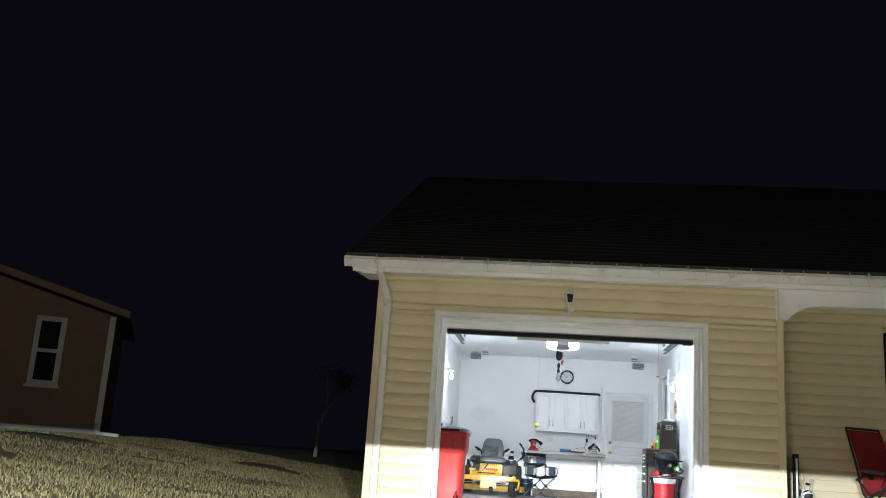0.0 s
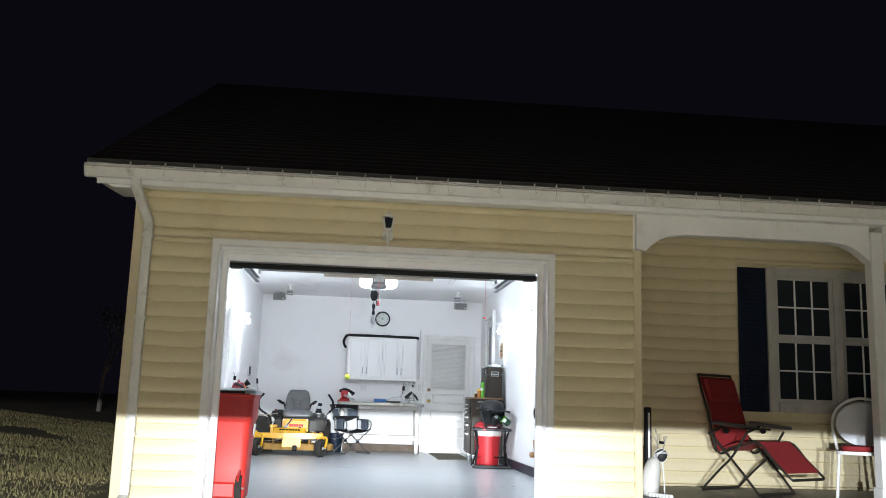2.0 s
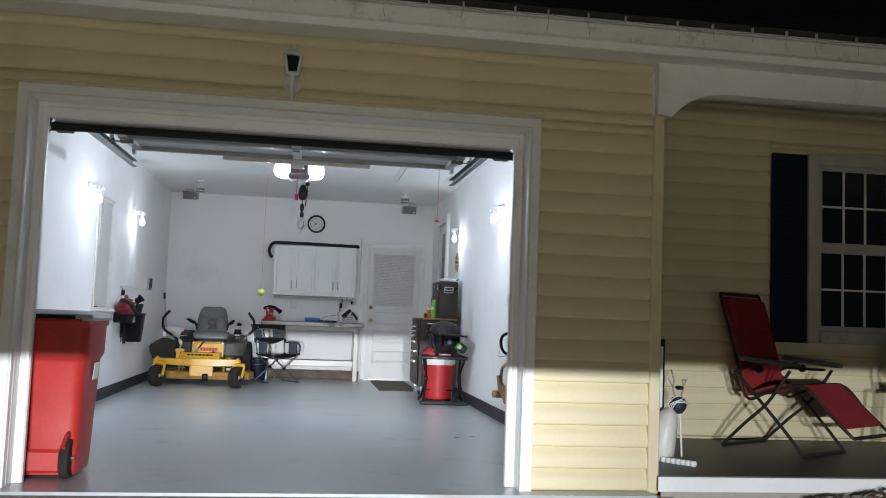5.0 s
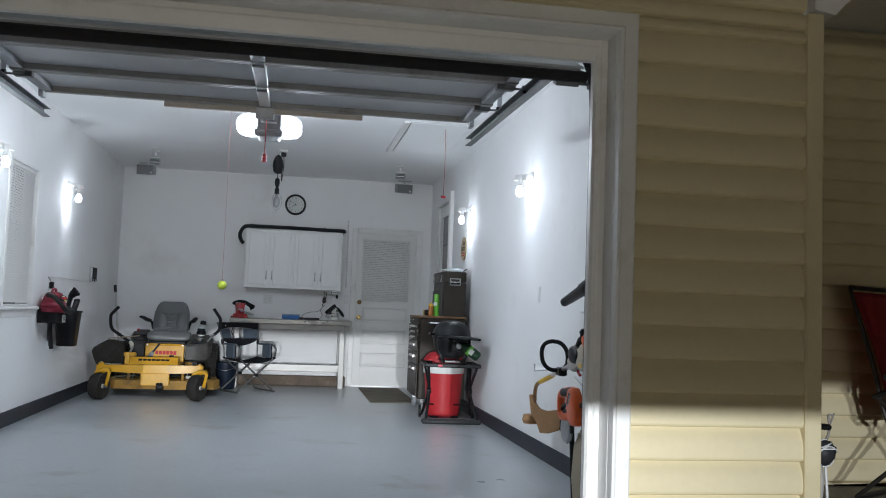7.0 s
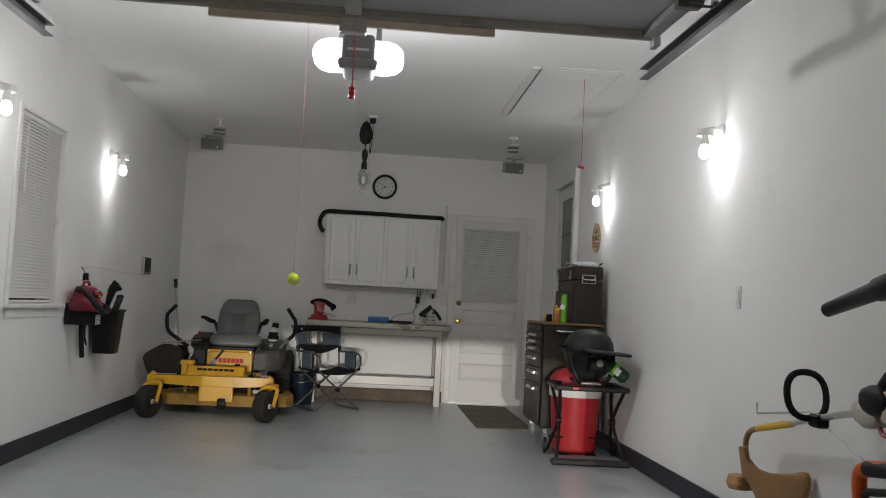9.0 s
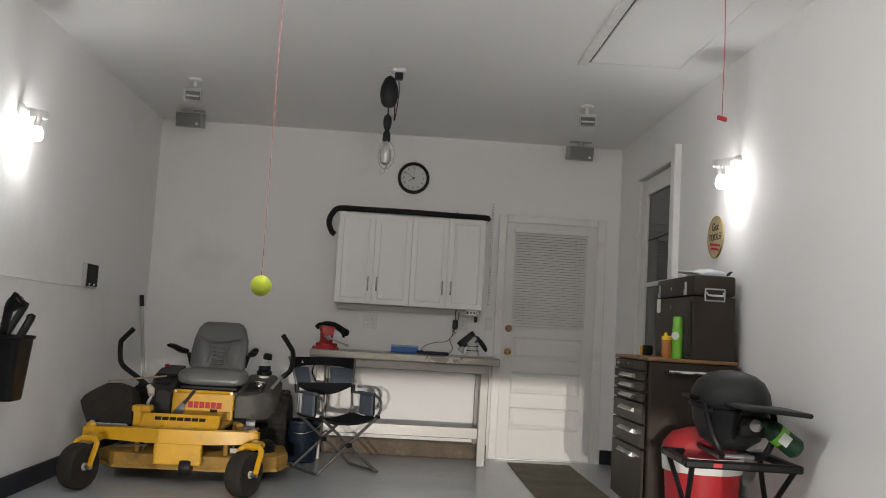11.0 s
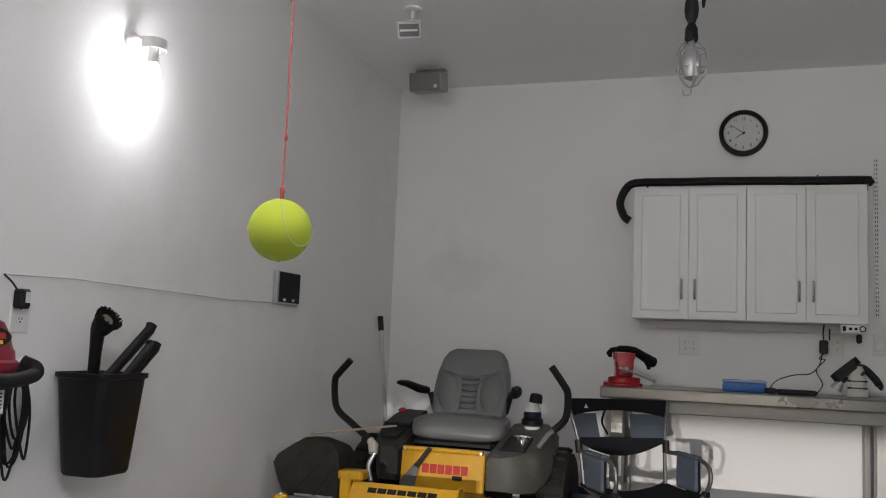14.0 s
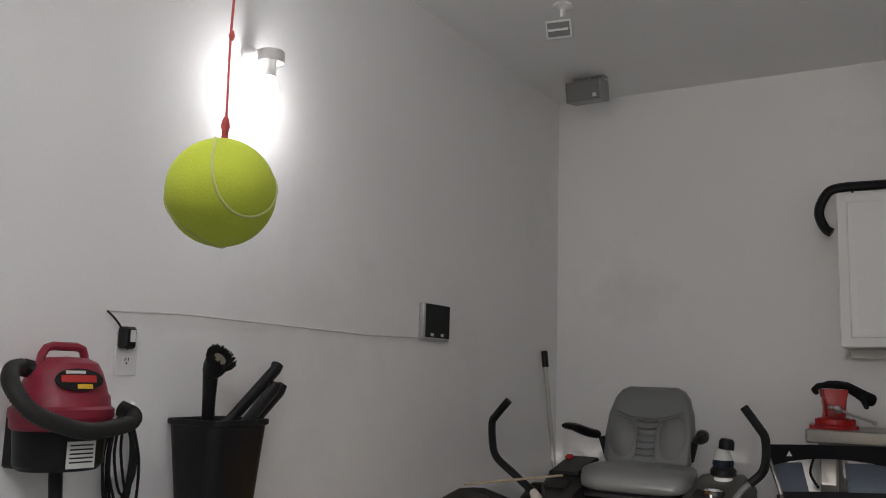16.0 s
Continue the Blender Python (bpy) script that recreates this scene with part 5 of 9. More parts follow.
def blue_box():
    t = thing("parts_box", (0.232, 8.33, BT), "shallow translucent blue plastic parts box on the workbench", "box")
    part("tray", box(bmesh.new(), (0.008, 0, 0.027), (0.225, 0.15, 0.052), 0.012, None, 2), BLUE, t)
    part("lid", box(bmesh.new(), (0.008, 0, 0.058), (0.23, 0.155, 0.012), 0.004), BOX_LID, t, "pale translucent lid")
    part("latch", box(bmesh.new(), (0.008, -0.078, 0.042), (0.04, 0.006, 0.02), 0.002), BLUE, t)


blue_box()


def cordless_tool():
    t = thing("work_lamp_tool", (0.782, 8.28, BT), "grey and black cordless work lamp standing on its battery", "cordless lamp", rz=-12)
    part("battery", box(bmesh.new(), (0.016, 0, 0.022), (0.105, 0.08, 0.042), 0.008), POLE, t)
    part("body", loft(bmesh.new(), [[(x + 0.016, y, z) for x, y in rounded(w, 0.07, 0.02, 3)] for w, z in ((0.095, 0.04), (0.085, 0.075), (0.085, 0.10), (0.07, 0.145), (0.05, 0.165))]), POLE, t, "pale grey housing")
    for z in (0.052, 0.088):
        part("stripe", box(bmesh.new(), (0.016, 0, z), (0.096, 0.073, 0.008), 0.003), BLACK, t)
    head = part("head", slab(bmesh.new(), rounded(0.165, 0.072, 0.030, 5), 0.040, Matrix.Translation((-0.036, -0.004, 0.140)) @ Matrix.Rotation(radians(-41), 4, "Y") @ Matrix.Translation((0, 0, -0.012)), 0.008), BLACK, t, "flat black lamp head")
    part("head_rim", slab(bmesh.new(), rounded(0.150, 0.064, 0.026, 5), 0.012, Matrix.Translation((-0.036, -0.004, 0.140)) @ Matrix.Rotation(radians(-41), 4, "Y") @ Matrix.Translation((0, 0, -0.024)), 0.003), CHAR, head)
    part("foot_lamp", lathe(bmesh.new(), [(0, 0), (0.030, 0.0), (0.024, 0.03), (0.014, 0.05), (0, 0.05)], 14, Matrix.Translation((-0.088, -0.01, 0.040)) @ Matrix.Rotation(radians(32), 4, "Y")), SILVER, t)
    part("hinge", rod(bmesh.new(), [(-0.060, -0.004, 0.075), (-0.030, -0.004, 0.105)], 0.010, 8), CHAR, t)
    part("handle", rod(bmesh.new(), curve_points([(0.020, 0, 0.158), (0.050, 0, 0.152), (0.092, 0, 0.110), (0.118, 0, 0.070), (0.112, 0, 0.058)]), 0.019, 8), BLACK, t)
    part("handle_grip", box(bmesh.new(), (0.044, -0.030, 0.128), (0.016, 0.014, 0.030), 0.004, rotation(0, 45)), CHAR, t)


cordless_tool()


def charger_cords():
    t = thing("charger", (0.47, 8.25, BT), "slim black charger with a tangled cord on the workbench", "charger")
    part("stick", box(bmesh.new(), (0.03, 0, 0.014), (0.20, 0.035, 0.028), 0.008), BLACK, t)
    part("plug_body", box(bmesh.new(), (-0.10, 0.0, 0.016), (0.06, 0.04, 0.03), 0.006), BLACK, t)
    part("cord", rod(bmesh.new(), curve_points([(-0.10, 0.02, 0.03), (-0.06, 0.12, 0.07), (0.03, 0.22, 0.10), (0.12, 0.30, 0.11), (0.17, 0.33, 0.16), (0.185, 0.335, 0.22), (0.195, 0.335, 0.226)], 6), 0.0028, 6), RUBBER, t)
    part("loop", rod(bmesh.new(), curve_points([(0.13, 0.02, 0.01), (0.17, 0.15, 0.06), (0.15, 0.28, 0.13), (0.20, 0.33, 0.19), (0.17, 0.335, 0.195), (0.195, 0.335, 0.226)], 6), 0.0028, 6), RUBBER, t)
    part("adapter", box(bmesh.new(), (0.195, 0.345, 0.262), (0.045, 0.03, 0.075), 0.006), BLACK, t)
    part("lead", rod(bmesh.new(), [(0.195, 0.345, 0.298), (0.190, 0.335, 0.34), (0.195, 0.30, 0.40)], 0.004, 6), RUBBER, t)


charger_cords()


def plate(name, at, face, w, h, kind_, label):
    """A wall plate with sockets or a rocker, its face turned towards +x, -x or -y."""
    t = thing(name, at, label, name.replace("_", " "))
    turn = {"-y": 0, "+x": 90, "-x": -90}[face]
    t.matrix_world = pose(*at, 0, 0, turn)
    part("cover", box(bmesh.new(), (0, -0.003, 0), (w, 0.006, h), 0.002), CABINET, t)
    if kind_ == "switch":
        part("rocker", box(bmesh.new(), (0, -0.008, 0), (0.034, 0.006, 0.066), 0.002), TRIM, t)
    else:
        for sx in ([-0.023, 0.023] if w > 0.1 else [0.0]):
            for sz in (-0.02, 0.02):
                s = part("socket", box(bmesh.new(), (sx, -0.0065, sz), (0.030, 0.002, 0.028), 0.001), TRIM, t)
                for dx in (-0.006, 0.006):
                    part("slot", box(bmesh.new(), (sx + dx, -0.0078, sz + 0.004), (0.0022, 0.0012, 0.009)), INK, s)
                part("ground_hole", box(bmesh.new(), (sx, -0.0078, sz - 0.007), (0.005, 0.0012, 0.005)), INK, s)
    return t


plate("wall_outlet", (-0.063, BW, 1.108), "-y", 0.118, 0.118, "outlet", "white four-socket wall outlet above the workbench")
plate("wall_outlet", (0.715, BW, 1.135), "-y", 0.118, 0.118, "outlet", "white wall outlet behind the hanging cords")
plate("wall_switch", (0.955, BW, 1.145), "-y", 0.062, 0.118, "switch", "white switch plate beside the back door")
plate("wall_switch", (RW, 3.255, 1.193), "-x", 0.060, 0.118, "switch", "white wall control plate")
plate("wall_outlet", (LW, 5.44, 1.10), "+x", 0.078, 0.125, "outlet", "white double wall outlet")


def shelf_standard():
    t = thing("shelf_standard", (0.945, BW, 1.295), "perforated white shelf standard screwed upright to the wall", "shelf bracket")
    part("channel", box(bmesh.new(), (0, -0.006, 0.455), (0.024, 0.012, 0.91), 0.002), TRIM, t)
    for k in range(36):
        for dx in (-0.005, 0.005):
            part("slot", box(bmesh.new(), (dx, -0.0122, 0.02 + 0.025 * k), (0.0035, 0.001, 0.012)), INK, t)


shelf_standard()


def under_cabinet_strip():
    t = thing("power_strip", (0.79, BW - 0.26, 1.225), "white power strip with switch and dials under the cabinet", "power strip")
    part("case", box(bmesh.new(), (0, 0, 0), (0.125, 0.05, 0.042), 0.004), PAPER, t)
    part("switch", box(bmesh.new(), (-0.045, -0.027, 0), (0.016, 0.005, 0.026)), INK, t)
    for dx in (-0.015, 0.012):
        part("socket_hole", box(bmesh.new(), (dx, -0.026, 0), (0.014, 0.003, 0.014)), INK, t)
    part("dial", rod(bmesh.new(), [(0.045 + 0.014 * math.cos(a), -0.027, 0.014 * math.sin(a)) for a in [2 * math.pi * k / 14 for k in range(14)]], 0.003, 5, closed=True), INK, t)
    part("hanging_plug", box(bmesh.new(), (0.03, 0.0, -0.052), (0.028, 0.028, 0.05), 0.008), BLACK, t)
    part("hanging_lead", rod(bmesh.new(), [(-0.105, 0.10, 0.0), (-0.105, 0.12, -0.06)], 0.0045, 6), RUBBER, t)


under_cabinet_strip()


# ---- right wall ----
def house_door():
    y0, y1, z0, z1 = 7.08, 7.98, 0.36, 2.355
    t = thing("door_2", (RW + 0.03, y0, z0), "white full-glass storm door to the house with dark glass", "door")
    t["kind"] = "structure"
    w, h = y1 - y0, z1 - z0
    mid = 1.512 - z0
    for nm, c, s in (("stile", (0, 0.0925, h / 2), (0.035, 0.185, h)), ("stile", (0, w - 0.07, h / 2), (0.035, 0.14, h)), ("rail_top", (0, w / 2 + 0.0225, h - 0.066), (0.035, w - 0.325, 0.132)), ("rail_mid", (0, w / 2 + 0.0225, mid), (0.035, w - 0.325, 0.034)), ("rail_bottom", (0, w / 2 + 0.0225, 0.1), (0.035, w - 0.325, 0.20))):
        part(nm, box(bmesh.new(), c, s, 0.004), DOOR_WHITE, t)
    part("sash_line", box(bmesh.new(), (-0.001, w / 2 + 0.0225, 1.865 - z0), (0.003, w - 0.325, 0.008)), CHAR, t)
    for a, b in ((0.20, mid - 0.017), (mid + 0.017, h - 0.132)):
        part("pane", box(bmesh.new(), (0.004, w / 2 + 0.0225, (a + b) / 2), (0.006, w - 0.325, b - a)), WINDOW_GLASS, t, "dark reflecting glass")
    part("pull_handle", rod(bmesh.new(), curve_points([(-0.02, 0.055, mid - 0.20), (-0.05, 0.055, mid - 0.17), (-0.05, 0.055, mid - 0.06), (-0.02, 0.055, mid - 0.03)]), 0.008, 8), BLACK, t, "black pull handle")
    setting("house_door_jamb_near", box(bmesh.new(), (RW - 0.022, 7.03, 1.40), (0.05, 0.09, 2.12), 0.005), TRIM, "thick white door jamb")
    setting("house_door_stop_near", box(bmesh.new(), (RW - 0.006, 7.088, 1.36), (0.03, 0.024, 2.02), 0.003), TRIM, "white door stop")
    setting("house_door_jamb_far", box(bmesh.new(), (RW - 0.004, 7.998, 1.37), (0.02, 0.03, 2.02), 0.003), TRIM, "white door jamb")
    setting("house_door_head", box(bmesh.new(), (RW - 0.01, 7.53, 2.372), (0.045, 0.93, 0.022), 0.003), TRIM, "white drip head over the storm door")
    setting("house_step", box(bmesh.new(), (RW - 0.02, 7.53, 0.335), (0.06, 0.90, 0.04), 0.005), TRIM, "white door sill")


house_door()


def vent_register():
    t = thing("wall_vent", (RW, 8.225, 0.590), "white louvred wall register", "vent")
    part("frame", box(bmesh.new(), (-0.004, 0, 0), (0.008, 0.25, 0.235), 0.002), TRIM, t)
    part("opening", box(bmesh.new(), (-0.009, 0.018, 0), (0.003, 0.066, 0.182)), CHAR, t, "dark duct behind the louvres")
    for k in range(11):
        part("louvre", box(bmesh.new(), (-0.013, 0.018, -0.080 + 0.016 * k), (0.010, 0.066, 0.0025), 0, rotation(0, 35)), TRIM, t)
    for y in (0.002, 0.034):
        part("louvre_tie", box(bmesh.new(), (-0.0145, y, 0), (0.003, 0.004, 0.178)), TRIM, t)
    part("lever_slot", box(bmesh.new(), (-0.0088, -0.052, 0), (0.002, 0.030, 0.180), 0.0), SILVER, t, "grey lever slot")
    for c, sz in (((-0.011, 0.117, 0), (0.008, 0.012, 0.230)), ((-0.011, -0.117, 0), (0.008, 0.012, 0.230)), ((-0.011, 0, 0.109), (0.008, 0.222, 0.012)), ((-0.011, 0, -0.109), (0.008, 0.222, 0.012))):
        part("raised_edge", box(bmesh.new(), c, sz, 0.002), TRIM, t)
    part("lever", box(bmesh.new(), (-0.018, -0.050, -0.018), (0.020, 0.030, 0.007), 0.002), TRIM, t)


vent_register()


def round_sign():
    t = thing("round_sign", (RW, 6.262, 1.728), "round cream tin sign with dark rim and lettering", "sign")
    m = Matrix.Rotation(radians(-90), 4, "Y")
    part("disc", lathe(bmesh.new(), [(0.0, 0.008), (0.125, 0.008), (0.128, 0.004), (0.128, 0.0)], 40, m), CREAM, t)
    part("rim", rod(bmesh.new(), [(-0.008, 0.126 * math.cos(a), 0.126 * math.sin(a)) for a in [2 * math.pi * k / 40 for k in range(40)]], 0.004, 5, closed=True), BRASS, t, "thin dark gold rim")
    face = Matrix.Translation((-0.0095, 0, 0)) @ Matrix(((0, 0, -1, 0), (-1, 0, 0, 0), (0, 1, 0, 0), (0, 0, 0, 1)))
    lettering("word", "Got", 0.070, face @ Matrix.Translation((0, 0.060, 0)), INK, t, 0.0008)
    lettering("word", "TOOLS?", 0.060, face @ Matrix.Translation((0, -0.002, 0)), INK, t, 0.0008)
    for k, (z, w) in enumerate(((-0.048, 0.165), (-0.074, 0.13))):
        part("text_bar", box(bmesh.new(), (-0.0092, 0, z), (0.0015, w, 0.014), 0, rotation(8)), INK_RED, t, "red line of small lettering")


round_sign()


def tool_cabinet():
    x0, x1, y0, y1, z0, z1 = 1.535, 2.025, 5.770, 6.462, 0.14, 0.985
    t = thing("tool_cabinet", (x0, y0, 0), "brown enamel roller tool cabinet with seven drawers", "tool cabinet")
    w, d = x1 - x0, y1 - y0
    part("body", box(bmesh.new(), (w / 2 + 0.005, d / 2, (z0 + z1 - 0.02) / 2), (w - 0.01, d, z1 - 0.02 - z0), 0.008), CHEST, t)
    part("top_mat", box(bmesh.new(), (w / 2, d / 2, z1 - 0.009), (w + 0.014, d + 0.014, 0.02), 0.005), CHEST_TOP, t, "brown worn top with raised edge")
    zs = [0.965, 0.905, 0.848, 0.790, 0.732, 0.615, 0.485, 0.16]
    for k, (a, b) in enumerate(zip(zs, zs[1:])):
        if k == 0:
            part("lock_panel", box(bmesh.new(), (-0.004, d / 2, (a + b) / 2), (0.012, d - 0.05, a - b - 0.008), 0.002), CHEST, t)
            part("lock", lathe(bmesh.new(), [(0.010, 0.0), (0.010, 0.008), (0, 0.009)], 12, Matrix.Translation((-0.010, d / 2, (a + b) / 2)) @ Matrix.Rotation(radians(-90), 4, "Y")), CHROME, t)
            part("name_plate", box(bmesh.new(), (-0.011, d - 0.09, (a + b) / 2), (0.003, 0.06, 0.016)), SILVER, t, "plain silver badge")
            continue
        dr = part("drawer", box(bmesh.new(), (-0.006, d / 2, (a + b) / 2), (0.016, d - 0.05, a - b - 0.010), 0.003), CHEST, t)
        hz = a - 0.032 if a - b < 0.1 else a - 0.05
        bm = bmesh.new()
        loft(bm, [[(-0.014, y, hz - 0.012), (-0.034, y, hz - 0.008), (-0.036, y, hz - 0.002), (-0.020, y, hz + 0.012), (-0.014, y, hz + 0.012)] for y in (d / 2 - 0.145, d / 2 + 0.145)])
        hd = part("pull", bm, ALU, dr, "bright aluminium pull", 20)
        part("label_slip", box(bmesh.new(), (-0.031, d / 2, hz + 0.001), (0.002, 0.045, 0.010), 0, rotation(0, 45)), PAPER, hd)
    part("push_bar", rod(bmesh.new(), [(0.10, -0.045, 0.915), (w - 0.03, -0.045, 0.915)], 0.011, 10), CHROME, t, "chrome push handle")
    for x in (0.10, w - 0.03):
        part("bar_post", rod(bmesh.new(), [(x, 0.0, 0.915), (x, -0.05, 0.915)], 0.012, 8), BLACK, t)
    for x in (0.06, w - 0.06):
        for y in (0.06, d - 0.06):
            c = part("caster", rod(bmesh.new(), [(x - 0.016, y, 0.055), (x + 0.016, y, 0.055)], 0.055, 16), GREY_LID, t, "grey rubber caster wheel")
            part("caster_fork", box(bmesh.new(), (x, y, 0.115), (0.05, 0.06, 0.05), 0.006), GALV, c)
    b = thing("tool_chest", (1.776, 5.777, z1), "brown steel machinist tool chest with latches and side handle", "tool chest")
    bw, bd = 0.235, 0.685
    part("body", box(bmesh.new(), (bw / 2, bd / 2, 0.175), (bw, bd, 0.35), 0.006), CHEST, b)
    part("lid", box(bmesh.new(), (bw / 2, bd / 2, 0.411), (bw + 0.006, bd + 0.006, 0.115), 0.018, None, 2), CHEST, b)
    part("front_panel", box(bmesh.new(), (-0.004, bd / 2, 0.17), (0.008, bd - 0.05, 0.30), 0.003), CHEST, b)
    for y in (0.112, bd - 0.089):
        l = part("latch", box(bmesh.new(), (-0.008, y, 0.395), (0.010, 0.024, 0.075), 0.004), GALV, b)
        part("latch_hook", box(bmesh.new(), (-0.014, y, 0.372), (0.008, 0.022, 0.03), 0.003), STEEL, l)
    for y, z in ((bd / 2 + 0.012, 0.403), (bd / 2 + 0.012, 0.292)):
        part("lock", lathe(bmesh.new(), [(0.011, 0.0), (0.011, 0.006), (0, 0.007)], 12, Matrix.Translation((-0.008, y, z)) @ Matrix.Rotation(radians(-90), 4, "Y")), CHROME, b)
    part("sticker", box(bmesh.new(), (-0.0105, bd - 0.082, 0.308), (0.002, 0.070, 0.082)), PAPER, b, "pale printed sticker")
    hp = part("side_plate", box(bmesh.new(), (bw / 2, -0.003, 0.36), (0.115, 0.005, 0.075), 0.002), CHEST, b)
    for z in (0.328, 0.392):
        part("plate_rim", box(bmesh.new(), (bw / 2, -0.006, z), (0.115, 0.006, 0.009), 0.002), GALV, hp)
    for x in (-0.054, 0.054):
        part("plate_rim", box(bmesh.new(), (bw / 2 + x, -0.006, 0.36), (0.008, 0.006, 0.055), 0.002), GALV, hp)
    part("side_handle", rod(bmesh.new(), [(bw / 2 - 0.045, -0.006, 0.372), (bw / 2 - 0.042, -0.016, 0.356), (bw / 2 + 0.042, -0.016, 0.356), (bw / 2 + 0.045, -0.006, 0.372)], 0.006, 8), CHROME, hp, "chrome drop handle")


tool_cabinet()
TZ = 0.986


def cap_hat():
    t = thing("baseball_cap", (1.905, 5.93, 1.455), "flattened grey and black baseball cap on the tool chest", "cap", rz=172)
    bm = bmesh.new()
    lathe(bm, [(0.10, 0.0), (0.098, 0.012), (0.08, 0.030), (0.045, 0.042), (0, 0.045)], 20, Matrix.Diagonal((1.15, 0.85, 1, 1)))
    part("crown", bm, GREY_LID, t)
    brim = bmesh.new()
    out = [(0.07 + 0.10 * math.cos(a), 0.09 * math.sin(a)) for a in [-1.5 + 3.0 * k / 12 for k in range(13)]] + [(0.06, 0.08), (0.06, -0.08)]
    slab(brim, out, 0.006, Matrix.Translation((0, 0, 0.004)) @ Matrix.Rotation(radians(-6), 4, "Y"))
    part("brim", brim, PAPER, t, "pale brim")
    part("band", rod(bmesh.new(), curve_points([(-0.10, -0.05, 0.008), (-0.13, 0, 0.035), (-0.10, 0.05, 0.008)]), 0.008, 8, flat=0.4), BLACK_CLOTH, t)


cap_hat()


def cans():
    t = thing("spray_can", (1.722, 5.868, TZ), "bright green spray can with a round white label", "spray can")
    part("can", lathe(bmesh.new(), [(0.027, 0.0), (0.0285, 0.004), (0.0285, 0.165), (0.0255, 0.178)], 20), GREEN, t)
    part("cap", lathe(bmesh.new(), [(0.0262, 0.178), (0.0262, 0.224), (0.023, 0.231), (0, 0.232)], 20), GREEN, t)
    part("label", lathe(bmesh.new(), [(0, 0.0), (0.022, 0.0), (0.022, 0.0012), (0, 0.0012)], 16, Matrix.Translation((-0.0185, -0.0222, 0.125)) @ Matrix.Rotation(radians(-38), 4, "Z") @ Matrix.Rotation(radians(90), 4, "X")), PAPER, t, "white round label")
    b = thing("squeeze_bottle", (1.670, 5.886, TZ), "amber squeeze bottle with a yellow flip cap", "bottle")
    part("bottle", lathe(bmesh.new(), [(0.026, 0.0), (0.0285, 0.005), (0.0285, 0.098), (0.026, 0.102)], 18), AMBER, b)
    part("cap", lathe(bmesh.new(), [(0.030, 0.10), (0.030, 0.118), (0.018, 0.123), (0.010, 0.123)], 18), YELLOW_CAP, b)
    part("flip", rod(bmesh.new(), [(-0.006, 0, 0.121), (-0.009, 0, 0.140)], 0.009, 8), YELLOW_CAP, b)
    m = thing("tape_measure", (1.70, 6.375, TZ), "black and yellow tape measure", "tape measure", rz=10)
    part("case", box(bmesh.new(), (0, 0, 0.032), (0.045, 0.085, 0.063), 0.012, None, 2), BLACK, m)
    part("yellow_side", box(bmesh.new(), (-0.012, 0.030, 0.033), (0.030, 0.03, 0.058), 0.006), YELLOW_CAP, m)


cans()


def red_bin():
    t = thing("red_waste_bin", (1.76, 5.52, 0), "tall red plastic waste bin with white liner edge and domed lid", "waste bin")
    oval = Matrix.Diagonal((1.0, 0.87, 1, 1))
    part("body", lathe(bmesh.new(), [(0, 0.0), (0.150, 0.0), (0.160, 0.012), (0.168, 0.06), (0.192, 0.45), (0.198, 0.475)], 40, oval), RED_PLASTIC, t, "", 60)
    part("liner_edge", lathe(bmesh.new(), [(0.196, 0.432), (0.200, 0.430), (0.203, 0.45), (0.206, 0.505), (0.200, 0.515)], 40, oval), PAPER, t, "white bag folded over the rim", 60)
    part("lid", lathe(bmesh.new(), [(0.200, 0.508), (0.208, 0.512), (0.210, 0.528), (0.198, 0.570), (0.155, 0.620), (0.085, 0.643), (0, 0.648)], 40, oval), RED_LID, t, "dark red domed lid", 60)
    for x in (-0.10, 0.10):
        part("foot", box(bmesh.new(), (x, -0.12, 0.006), (0.08, 0.03, 0.02), 0.004), BLACK, t)


red_bin()


